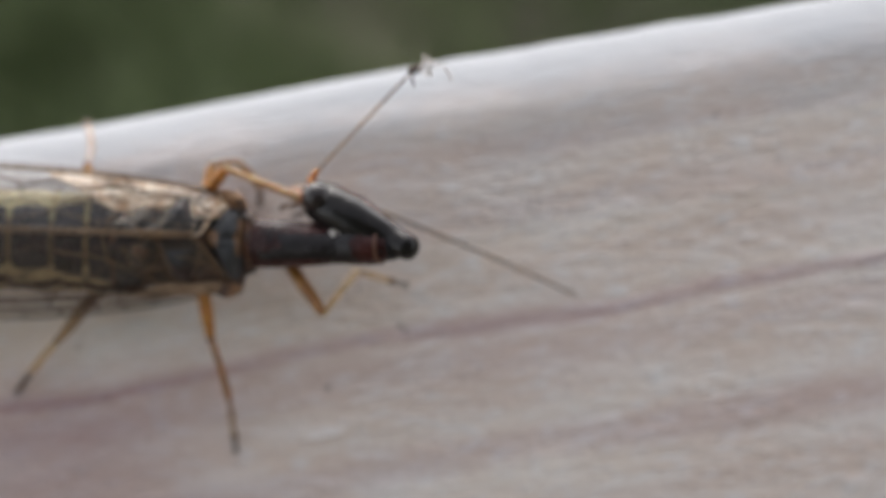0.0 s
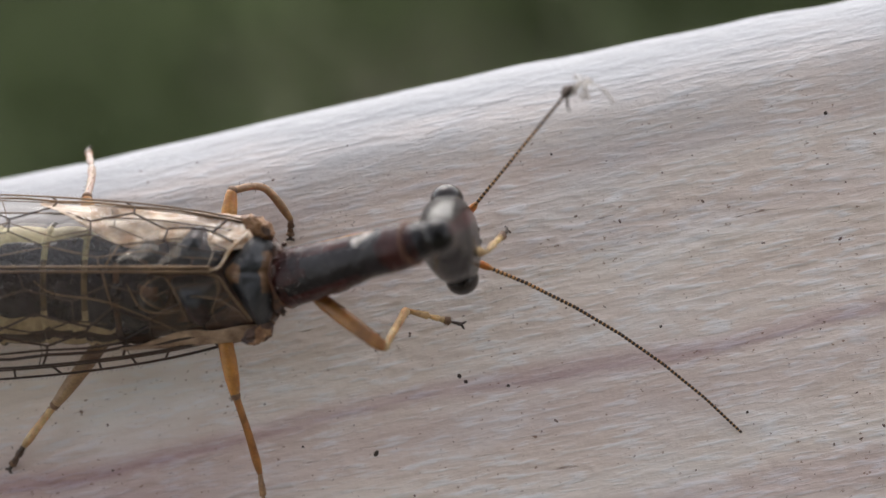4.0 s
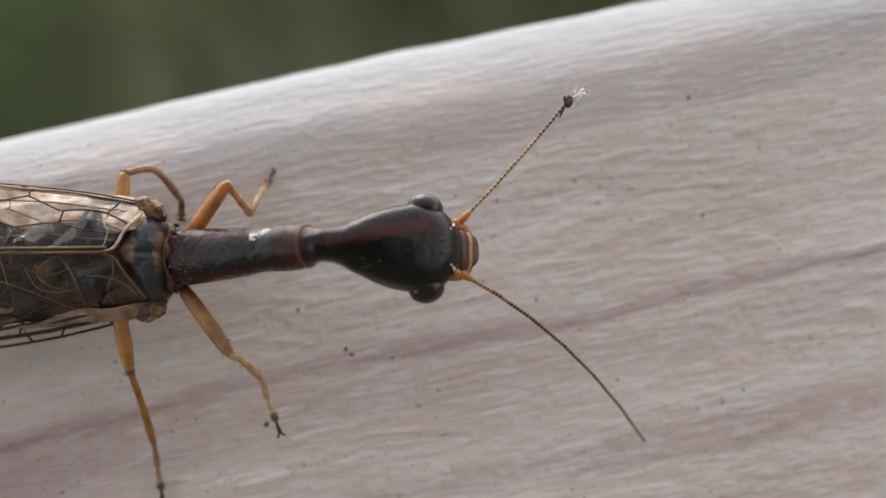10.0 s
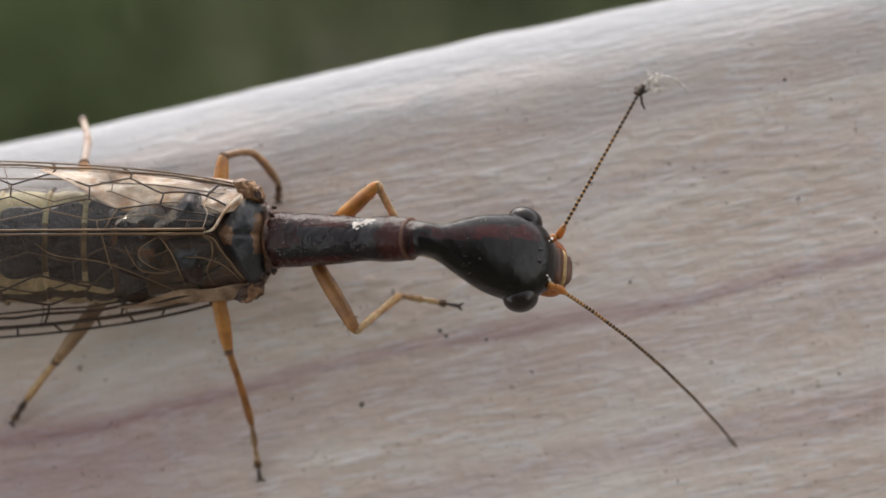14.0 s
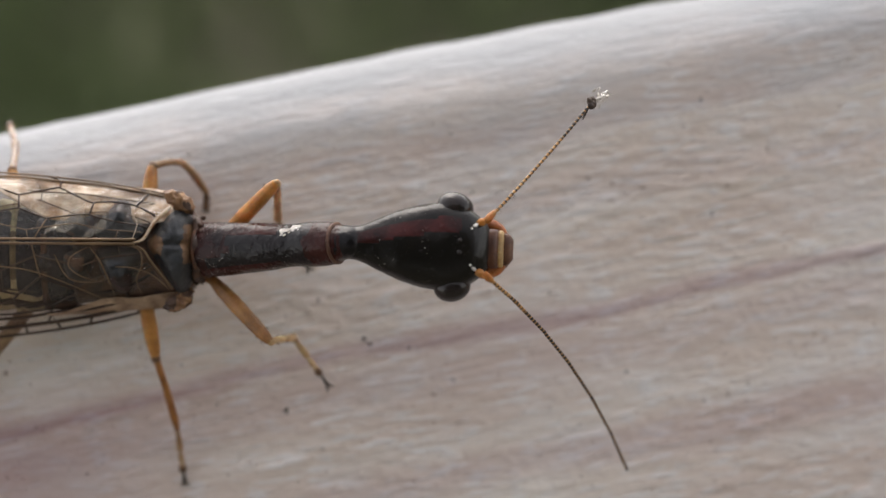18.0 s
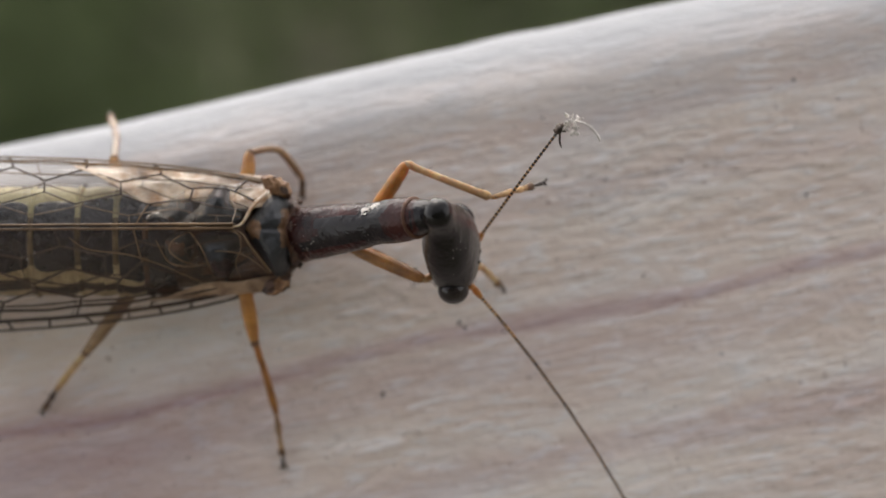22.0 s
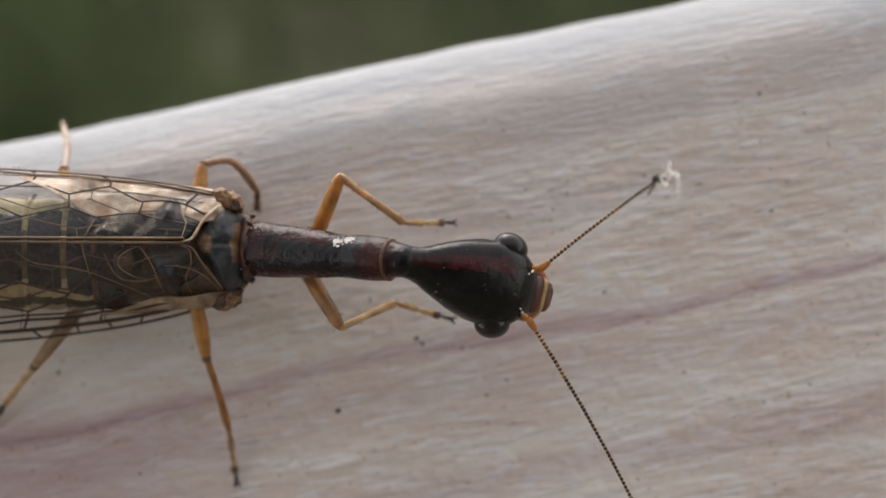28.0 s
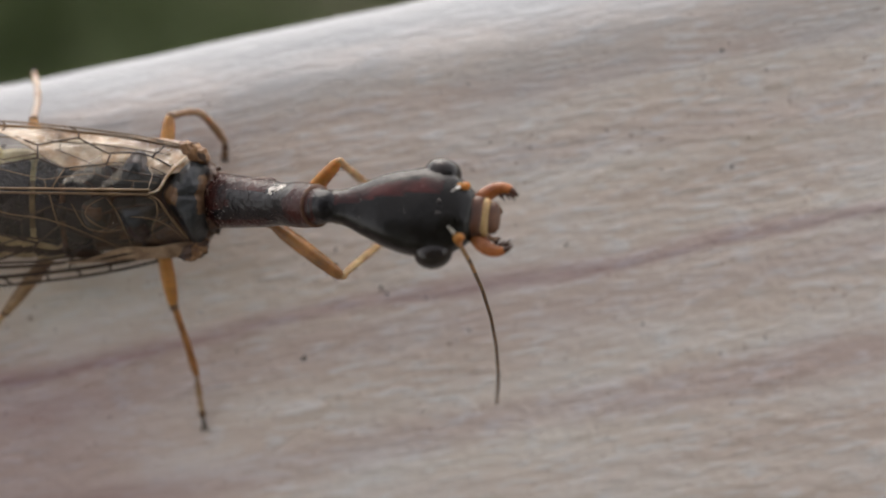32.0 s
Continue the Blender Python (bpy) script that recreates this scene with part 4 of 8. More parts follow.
def knee_ring(at, along):
    """A dark band of the joint between thigh and shin."""
    a, d = Vector(at), Vector(along).normalized()
    bm = bmesh.new()
    tube(bm, [a + d * q for q in (-0.05, -0.02, 0.03, 0.06, 0.09)], [0.05, 0.082, 0.084, 0.072, 0.05], 14)
    part("knee", bm, FOOT, fly, "brown knee joint")


for kind, hip, knee, heel, toe, bend in (
        ("mid", (-0.12, -0.95, 1.15), (0.04, -1.98, 0.95), (0.33, -3.30, 0.32), (0.44, -4.36, 0.05), (0.20, -2.62, 0.66)),
        ("hind", (-1.95, -0.95, 1.05), (-2.95, -2.16, 0.74), (-3.61, -2.88, 0.28), (-3.96, -3.34, 0.05), (-3.27, -2.50, 0.52)),
        ("mid", (-0.06, 0.55, 1.20), (-0.02, 1.29, 1.02), (0.82, 0.86, 0.24), (0.78, 0.52, 0.05), (0.44, 1.36, 0.64)),
        ("hind", (-2.3, 0.6, 1.05), (-2.42, 1.20, 0.85), (-2.56, 1.76, 0.10), (-2.84, 2.14, -0.62), (-2.47, 1.52, 0.42))):
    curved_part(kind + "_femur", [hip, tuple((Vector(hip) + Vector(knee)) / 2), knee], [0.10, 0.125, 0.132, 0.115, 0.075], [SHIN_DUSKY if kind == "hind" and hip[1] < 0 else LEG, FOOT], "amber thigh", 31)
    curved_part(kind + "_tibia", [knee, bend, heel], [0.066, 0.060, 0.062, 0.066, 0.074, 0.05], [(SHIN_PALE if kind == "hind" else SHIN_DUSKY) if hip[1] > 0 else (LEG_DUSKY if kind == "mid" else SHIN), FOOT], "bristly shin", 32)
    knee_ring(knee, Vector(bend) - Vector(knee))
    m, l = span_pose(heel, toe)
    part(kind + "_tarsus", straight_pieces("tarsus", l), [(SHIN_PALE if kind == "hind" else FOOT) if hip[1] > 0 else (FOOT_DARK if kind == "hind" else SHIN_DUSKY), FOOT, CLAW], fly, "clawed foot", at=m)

# thorax
def swell(name, centre, outline, low, high, mats, label, tones=None, wrinkle=0.0, groove=None, flat=2.6):
    """A swollen plate over a rounded many-cornered outline."""
    c = Vector(centre)
    corners = [Vector(p) for p in outline]
    for _ in range(3):
        corners = [q for a, d in zip(corners, corners[1:] + corners[:1]) for q in (a * 0.75 + d * 0.25, a * 0.25 + d * 0.75)]
    bm = bmesh.new()
    n, m = len(corners), 16
    rings = []
    for k in range(1, m + 1):
        f = k / m
        row = []
        for p in corners:
            x, y = c + (p - c) * f
            z = low + (high - low) * (1 - f ** flat) + wrinkle * noise.noise(Vector((x, y, 0.3)) * 3.5) + 0.4 * wrinkle * noise.noise(Vector((x, y, 0.7)) * 11)
            if groove:
                z -= groove[1] * math.exp(-((y - groove[0]) / 0.05) ** 2) * (1 - f)
            row.append(bm.verts.new((x, y, z)))
        rings.append(row)
    skin(bm, rings, caps=False)
    top = bm.verts.new((c.x, c.y, sum(v.co.z for v in rings[0]) / n))
    for i in range(n):
        bm.faces.new((rings[0][i], rings[0][(i + 1) % n], top))
    skirt = [bm.verts.new(v.co + Vector((0, 0, -0.25))) for v in rings[-1]]
    skin(bm, [rings[-1], skirt], caps=False)
    if tones:
        for f in bm.faces:
            f.material_index = tones(f.calc_center_median())
    return part(name, bm, mats, fly, label)


bm = bmesh.new()
loft(bm, smooth_sections([(-1.6, -0.20, 1.10, 0.80, 0.42, 0.50), (-1.2, -0.20, 1.10, 0.84, 0.42, 0.50), (-0.8, -0.18, 1.10, 0.88, 0.42, 0.56), (-0.2, -0.17, 1.10, 0.90, 0.42, 0.60), (0.35, -0.15, 1.14, 0.86, 0.42, 0.60), (0.72, -0.14, 1.20, 0.66, 0.40, 0.55), (0.86, -0.13, 1.30, 0.45, 0.36, 0.45)], 34), 40, wobble=0.10, power=2.5)
part("thorax", bm, PLATE_BROWN, fly, "dark brown thorax")


def shield_tone(p):
    d = math.hypot((p.x - 0.17) * 1.0, (p.y + 0.04) * 0.85) / 0.15
    band = abs(p.x - 0.72 + 0.55 * (abs(p.y + 0.02) < 0.10) * (0.10 - abs(p.y + 0.02))) / 0.085 if -0.34 < p.y < 0.30 else 9
    return 1 if min(d, band) + 0.30 * noise.noise(p * 7) < 1 else 0


swell("back_shield", (0.46, -0.06), [(-0.06, -0.03), (0.10, 0.18), (0.34, 0.50), (0.56, 0.66), (0.72, 0.46), (0.80, 0.18), (0.77, -0.03), (0.82, -0.24), (0.76, -0.62), (0.60, -0.94), (0.40, -0.72), (0.12, -0.26)],
      1.60, 2.06, [PLATE, PLATE_TAN], "slate black heart-shaped back shield with tan spots", shield_tone, 0.06, (-0.03, 0.05), 3.2)
for s, y0, y1, y2 in ((1, 0.03, 0.34, 0.72), (-1, -0.07, -0.42, -0.86)):
    ym = (y0 + y1) / 2
    swell("back_lobe", (-0.44, y1), [(-0.86, y0), (-0.86, ym), (-0.70, (y1 + y2) / 2), (-0.46, y2), (-0.28, y2 * 0.96), (-0.14, y1), (-0.06, ym), (-0.16, y0)], 1.62, 2.02, [PLATE, FLANK_BROWN], "slate black rear back lobe",
          lambda p, y2=y2: 1 if (p.y / y2 > 0.66 + 0.1 * noise.noise(p * 6) or noise.noise(p * 4) > 0.42) else 0, 0.06, None, 2.6)
    swell("back_lobe", (-1.14, y1 * 0.85), [(-1.42, y0), (-1.46, y1), (-1.30, y1 * 1.55), (-1.05, y1 * 1.6), (-0.90, y1), (-0.90, y0)], 1.58, 1.92, [PLATE, PLATE_BROWN], "slate black rear back lobe",
          lambda p: 1 if noise.noise(p * 5) > 0.3 else 0, 0.07, None, 2.4)
    swell("back_lobe", (-1.66, y1 * 0.85), [(-1.84, y0), (-1.90, y1), (-1.72, y1 * 1.4), (-1.52, y1 * 1.4), (-1.46, y1), (-1.46, y0)], 1.55, 1.83, [ABDOMEN_DARK, PLATE_BROWN], "slate black hindmost back lobe",
          lambda p: 1 if noise.noise(p * 5) > 0.35 else 0, 0.05, None, 2.4)


def crumpled(name, label, mat, x0, x1, inner, outer, zi, zo, depth, seed):
    """A folded skin along the side of the thorax; inner and outer give its y along x."""
    bm = bmesh.new()
    nu, nv = 70, 16
    grid = []
    for i in range(nu + 1):
        u = i / nu
        x = x0 + (x1 - x0) * u
        row = []
        for k in range(nv + 1):
            v = k / nv
            y = inner(u) + (outer(u) - inner(u)) * v
            fold = noise.noise(Vector((x * 1.7 + seed, y * 5.0, 0))) + 0.5 * noise.noise(Vector((x * 5 + seed, y * 11, 2)))
            row.append(bm.verts.new((x, y + 0.02 * fold, zi + (zo - zi) * v ** 1.4 + depth * fold)))
        grid.append(row)
    for i in range(nu):
        for k in range(nv):
            bm.faces.new((grid[i][k], grid[i + 1][k], grid[i + 1][k + 1], grid[i][k + 1]))
    shell = bmesh.ops.extrude_face_region(bm, geom=bm.faces[:])["geom"]
    for w in shell:
        if isinstance(w, bmesh.types.BMVert):
            w.co.z -= 0.06
    return part(name, bm, mat, fly, label)


crumpled("wing_base_skin", "cream and orange crumpled skin of the wing base", MEMBRANE, -2.9, 0.56, lambda u: 1.06 - 0.24 * u - 0.70 * (min(1, 2.2 * u) ** 0.8) * (1 - 0.38 * u) + 0.07 * math.sin(13 * u), lambda u: 1.10 - 0.25 * u - 0.02 * math.sin(14 * u), 1.80, 1.40, 0.06, 1.7)
crumpled("wing_base_skin", "brown crumpled skin of the wing base", MEMBRANE_BROWN, -1.7, 0.56, lambda u: -1.22 + 0.12 * u + 0.24 * min(1, 1.8 * u) - 0.03 * math.sin(12 * u), lambda u: -1.27 + 0.17 * u, 1.50, 1.24, 0.04, 5.2)
crumpled("wing_base_skin", "thin whitish fold of the wing base", FILM_FOLD, -1.62, -0.98, lambda u: 0.10 + 0.20 * u + 0.05 * math.sin(9 * u), lambda u: 0.22 + 0.42 * u, 1.99, 1.90, 0.03, 8.4)
crumpled("wing_base_skin", "thin whitish fold of the wing base", FILM_FOLD, -0.98, -0.62, lambda u: 0.06 + 0.16 * u, lambda u: 0.13 + 0.30 * u, 2.06, 2.04, 0.02, 3.1)
for s, x, y, z in ((1, 0.60, 0.70, 1.74), (-1, 0.58, -0.98, 1.58)):
    bm = bmesh.new()
    ball(bm, (x - 0.06, y, z), (0.28, 0.14, 0.11), (0, 8, -34 * s), 40, 26, rough=0.04)
    for w in bm.verts:
        w.co += Vector(noise.noise_vector(w.co * 13 + Vector((s, 0, 0)))) * 0.05
    for f in bm.faces:
        f.material_index = 1 if noise.noise(f.calc_center_median() * 5) > (-0.22 if s > 0 else 0.05) else 0
    part("shoulder_knob", bm, [PLATE_BROWN, AMBER], fly, "crumpled red brown shoulder knob")
# pale golden arms of the back seam, from the middle to the shoulders
bm = bmesh.new()
tube(bm, curve_points([(-0.16, 0.0, 2.08), (0.0, 0.06, 2.07), (0.16, 0.32, 2.02), (0.42, 0.60, 1.86)], 14), [0.018] * 4 + [0.026] * 6 + [0.034] * 3 + [0.014], 8)
part("back_seam", bm, MEMBRANE, fly, "pale cream seam of the back")
bm = bmesh.new()
tube(bm, curve_points([(-0.16, -0.05, 2.08), (0.0, -0.12, 2.07), (0.14, -0.34, 2.02), (0.46, -0.78, 1.84)], 14), [0.016] * 4 + [0.018] * 6 + [0.022] * 3 + [0.012], 8)
part("back_seam", bm, VEIN_GOLD, fly, "golden seam of the back")
# brown lumpy rim round the root of the neck
bm = bmesh.new()
loft(bm, [(0.74, -0.13, 1.42, 0.50, 0.40, 0.44), (0.80, -0.13, 1.46, 0.58, 0.44, 0.5), (0.88, -0.13, 1.48, 0.55, 0.42, 0.48), (0.93, -0.13, 1.50, 0.42, 0.34, 0.4)], 36, wobble=0.16)
for k in range(16):
    q = radians(-20 + 220 * k / 15)
    ball(bm, (0.86 + rng.uniform(-0.05, 0.07), -0.13 + 0.55 * math.cos(q), 1.47 + 0.41 * math.sin(q)), (rng.uniform(0.02, 0.05),) * 3, (0, 0, 0), 10, 8, rough=0.03)
part("thorax_rim", bm, PLATE_BROWN, fly, "brown lumpy rim round the root of the neck shield")
bm = bmesh.new()
for k in range(34):
    x = rng.uniform(-1.2, 0.85)
    y = rng.uniform(-0.75, 0.45)
    ball(bm, (x, y, 1.93 + rng.uniform(-0.02, 0.12) - 0.3 * max(0, abs(y + 0.1) - 0.3)), (0.007, 0.007, 0.006), (0, 0, 0), 5, 4)
tagged(part("dust", bm, FLUFF_GLINT, fly, "pale dust grains"), kind="stuff")


# abdomen, ring by ring: a pale skin with one dark shield on the back of each ring
EDGES = [-1.20, -1.73, -2.24, -2.89, -3.69, -4.49, -5.30, -6.10, -6.90, -7.65, -8.35]
for k, (x1, x0) in enumerate(zip(EDGES, EDGES[1:])):
    w = 0.98 * (1 - max(0, k - 5) * 0.10)
    long = x1 - x0
    bm = bmesh.new()
    sec = [(x0 - 0.02, w * 0.98), (x0 + 0.02, w * 1.01), (x0 + 0.06, w * 1.0), (x0 + 0.10, w * 0.965), (x0 + 0.4 * long, w * 0.99), (x0 + 0.7 * long, w * 0.985), (x1 - 0.06, w * 0.96), (x1, w * 0.93)]

    def abdomen_tone(i, q):
        a = (q + 0.5) / 96 * 360
        x = x0 + long * i / 21
        stripe = 141 + 5 * math.sin(5.2 * x) + 7 * noise.noise((x * 2.5, 1.0, 2.0))
        wide = 17 + 8 * noise.noise((x * 3.1, 5.0, 1.0))
        if stripe < a < stripe + wide or a < 18 or a > 172:
            return 1
        if 68 < a < 116:
            return 3
        return 0 if a < 96 else 2

    loft(bm, [(x, -0.20, 1.15, hw, 0.62 * hw, 0.6) for x, hw in smooth_sections(sec, 22)], 96, mats=abdomen_tone, wobble=0.03)
    ab = part("abdomen_ring", bm, [ABDOMEN_PALE if k else PLATE_BROWN, FLANK_BROWN, ABDOMEN_OCHRE if k else PLATE_BROWN, ABDOMEN_BAR if k else PLATE_BROWN], fly, "pale yellow green abdomen ring with a slate dark back shield")
    bm = bmesh.new()
    nu, na = 26, 40
    grid = []
    for i in range(nu + 1):
        u = i / nu
        x = x0 + 0.09 + (long - 0.10) * u
        taper = 1 - 0.12 * abs(2 * u - 1) ** 6 - 0.06 * math.sin(3.1 * u + k)
        row = []
        for j in range(na + 1):
            v = j / na
            a = radians(86 + (-34 - 3 * math.sin(5 * k) - (26, 20, 9, 0)[min(k, 3)]) * taper * (1 - 2 * v) + 3 * noise.noise((x * 3, v, k)))
            r = w * (1.0 + 0.012 * min(1, 8 * u, 8 * (1 - u), 8 * v, 8 * (1 - v)) + 0.012 * noise.noise((x * 4, v * 5, k)))
            row.append(bm.verts.new((x, -0.20 + r * math.cos(a), 1.15 + 0.62 * r * math.sin(a))))
        grid.append(row)
    for i in range(nu):
        for j in range(na):
            bm.faces.new((grid[i][j], grid[i + 1][j], grid[i + 1][j + 1], grid[i][j + 1]))
    shell = bmesh.ops.extrude_face_region(bm, geom=bm.faces[:])["geom"]
    for q in shell:
        if isinstance(q, bmesh.types.BMVert):
            q.co = Vector((q.co.x, -0.20, 1.15)) + (q.co - Vector((q.co.x, -0.20, 1.15))) * 0.97
    part("back_plate", bm, ABDOMEN_DARK, ab, "blue black plate with a wrinkled gloss")


# wings: clear films held by a net of veins, folded like a roof
def wing_point(side, s, r, lift=0.0):
    """s from root to tip, r from the inner margin on the back to the outer margin."""
    d = 10.4 * s
    x = 0.42 - d - 0.52 * (1 - r) ** 1.2 * (1 - s) ** 3
    if side > 0:
        inner, outer = 0.05, 0.78 + 0.52 * (1 - math.exp(-d / 2.2))
        zi, zo = 2.12, 1.50
    else:
        inner, outer = -0.02, -1.02 - 0.92 * (1 - math.exp(-d / 2.6))
        zi, zo = 2.12, 1.05
    close = math.sqrt(max(0.0, 1 - max(0, (s - 0.80) / 0.20) ** 2))
    y = inner + (outer - inner) * r * close
    z = zi + (zo - zi) * r ** 1.5 + 0.04 * math.sin(3 * x + 5 * r) * r + lift
    return Vector((x, y, z))


def wing(side, layer, seed):
    h = random.Random(seed)
    drop = -0.10 * layer
    wide = 1 - 0.06 * layer
    bm = bmesh.new()
    ns, nr = 90, 16
    grid = [[bm.verts.new(wing_point(side, i / ns, k / nr * wide, drop)) for k in range(nr + 1)] for i in range(ns + 1)]
    for i in range(ns):
        for k in range(nr):
            bm.faces.new((grid[i][k], grid[i + 1][k], grid[i + 1][k + 1], grid[i][k + 1]))
    w = part("forewing" if layer == 0 else "hindwing", bm, (FILM if side > 0 else FILM_LOWER) if layer == 0 else FILM_UNDER, fly, "clear shining wing film with a net of brown veins")
    # rows of six-sided cells: neighbouring long veins bend towards and away from each other by turns
    rails = ([0.0, 0.40, 0.755, 0.94, 0.99] if side > 0 else [0.0, 0.47, 0.66, 0.80, 0.89, 0.99]) if layer == 0 else [0.0, 0.24, 0.56, 0.80, 0.97]
    swing = [0.0, 0.080, 0.105 if side > 0 else 0.060, 0.010, 0.0, 0.0]
    knots = [0.035 + 0.03 * h.random()]
    while knots[-1] < 0.95:
        knots.append(knots[-1] + h.uniform(0.050, 0.074) * (1 + 0.3 * layer))
    own = [[s + h.uniform(-0.007, 0.007) for s in knots] for _ in rails]
    tall = [[h.uniform(0.75, 1.15) for s in knots] for _ in rails]

    def at(k, s):
        q = np.interp(s, own[k], [(-1 if (j + k) % 2 else 1) * tall[k][j] for j in range(len(knots))])
        r = rails[k] + swing[k] * q * min(1, 8 * s)
        return r * (1 - (0.30 * math.exp(-s / 0.06) if 0 < k < 3 else 0)) * wide

    gold, dark = bmesh.new(), bmesh.new()
    for k in range(len(rails)):
        n = 240
        pts = [wing_point(side, 0.004 + 0.985 * i / n, at(k, i / n), drop + 0.012) for i in range(n + 1)]
        r = (0.026, 0.015 if side > 0 else 0.023, 0.017 if side > 0 else 0.023, 0.023, 0.018, 0.018)[k] * (1 if layer == 0 else 0.75) * (1.35 if side < 0 and k > 2 else 1)
        tube(gold if k == 0 or layer or (side > 0 and k > 2) else dark, pts, [r * (1 - 0.4 * i / n) for i in range(n + 1)], 5)
    for k in range(len(rails) - 1):
        for j, s in enumerate(own[k]):
            if k < 3 and (j + k) % 2 or k == 3 and j % 2:
                continue
            if s > 0.97 or j >= len(knots) - 1 or (k == 0 and layer == 0 and j % 4 == 0):
                continue
            e = own[k + 1][j] + (0.012 if k == 3 else 0.0)
            a, c = at(k, s), at(k + 1, e)
            pts = [wing_point(side, s + (e - s) * q, a + (c - a) * q, drop + 0.012) for q in (0, 0.33, 0.67, 1)]
            tube(gold if k == 0 or layer else dark, pts, [(0.012 if k == 0 else 0.016 if side > 0 else 0.020) if layer == 0 else 0.009] * 4, 4)
    if layer == 0:
        # short bristles along the outer vein
        for i in range(150):
            s = 0.06 + 0.9 * i / 150
            p = wing_point(side, s, 0.99, 0.012)
            tube(dark, [p, p + Vector((-0.05 + 0.03 * h.random(), 0.06 * side, 0.03))], [0.005, 0.002], 3, caps=False)
    part("vein_net", dark if layer == 0 else gold, VEIN if layer == 0 or side < 0 else VEIN_GOLD, w, "net of dark brown veins" if layer == 0 else "net of golden brown veins")
    if layer == 0:
        part("midline_vein", gold, VEIN_GOLD, w, "golden brown inner veins")
    else:
        dark.free()
    return w


wing(1, 0, 1)
wing(-1, 0, 2)
wing(1, 1, 3)
wing(-1, 1, 4)

# curled golden veins of the wing bases over the rear of the thorax
for s, keys in ((1, [(-0.18, 0.04, 2.12), (-0.10, 0.30, 2.08), (-0.16, 0.46, 2.02), (-0.02, 0.62, 1.92), (0.20, 0.66, 1.86)]),
                (-1, [(-0.20, -0.06, 2.12), (-0.05, -0.14, 2.10), (-0.02, -0.36, 2.08), (-0.12, -0.62, 2.00), (-0.05, -0.86, 1.86)]),
                (-1, [(-0.46, -0.40, 2.07), (-0.15, -0.42, 2.08), (0.15, -0.54, 2.02), (0.42, -0.80, 1.88)]),
                (-1, [(-0.90, -0.08, 2.12), (-1.16, -0.22, 2.06), (-1.22, -0.40, 2.02), (-1.02, -0.56, 2.0), (-0.74, -0.64, 1.98)]),
                (-1, [(-0.86, -0.08, 2.12), (-0.70, -0.32, 2.07), (-0.58, -0.62, 1.99), (-0.50, -0.88, 1.84)]),
                (-1, [(-1.45, -0.20, 2.06), (-1.25, -0.58, 1.96), (-0.90, -0.66, 1.95), (-0.60, -0.60, 1.99)]),
                (-1, [(-2.9, -0.16, 2.08), (-2.6, -0.36, 2.03), (-1.9, -0.46, 2.0), (-1.32, -0.66, 1.93), (-0.62, -0.98, 1.75)])):
    bm = bmesh.new()
    n = 22
    tube(bm, curve_points(keys, n), [(0.005 + 0.006 * math.sin(math.pi * i / (n - 1))) * (0.85 if s > 0 else 1.0) for i in range(n)], 6)
    part("wing_base_vein", bm, MEMBRANE if s > 0 else VEIN_GOLD, fly, "cream wing base vein" if s > 0 else "golden curled wing base vein")

# ---- specks and shreds on the board ----
rng = random.Random(77)


def speck(u, v, size, mat, shape=1.0):
    bm = bmesh.new()
    ball(bm, (0, 0, 0), (size * shape, size, size * 0.45), (0, 0, 0), 8, 6, rough=size * 0.35)
    p, out = face_point(u, v, -size * 0.1)
    return part("speck", bm, mat, board, at=mm(p.x, p.y, p.z, 90, rng.uniform(0, 360), 0))


for u, v, size in ((2.22, -3.0, 0.05), (4.40, -1.88, 0.032), (3.60, -1.72, 0.05), (3.70, -1.82, 0.035), (2.42, -4.3, 0.033), (2.75, -2.1, 0.028), (5.11, 1.94, 0.05), (4.61, 2.37, 0.06), (8.3, -2.3, 0.03), (1.0, -2.9, 0.03),
                   (0.35, -2.2, 0.022), (5.6, 0.1, 0.03), (6.4, 1.0, 0.03), (9.6, 2.6, 0.05), (7.3, 2.4, 0.03), (2.2, 1.9, 0.025), (1.7, 2.1, 0.03), (6.9, -0.9, 0.025), (3.2, 1.6, 0.03), (-3.2, -4.1, 0.03), (-2.2, -3.3, 0.025)):
    speck(u, v, size, SPECK, rng.uniform(0.8, 1.6))
for k in range(190):
    u, v = rng.uniform(-5, 11), rng.uniform(-4.6, 3.6)
    if v > 2.2 + 0.2 * u:
        continue
    speck(u, v, rng.choice((0.009, 0.011, 0.014, 0.018, 0.024)), GRIME, rng.uniform(0.7, 2.2))
for k in range(26):
    u, v = rng.uniform(-5, 11), rng.uniform(-4.6, 3.4)
    if v > 2.0 + 0.2 * u:
        continue
    bm = bmesh.new()
    l = rng.uniform(0.05, 0.20)
    tube(bm, curve_points([(-l, 0, 0), (0, rng.uniform(-0.04, 0.04), 0.014), (l, rng.uniform(-0.05, 0.05), 0)], 7), [0.001, 0.003, 0.005, 0.006, 0.005, 0.003, 0.001], 6)
    p, out = face_point(u, v, 0.0)
    part("splinter", bm, SPLINTER, board, at=mm(p.x, p.y, p.z, 90, rng.gauss(0, 6), 0))


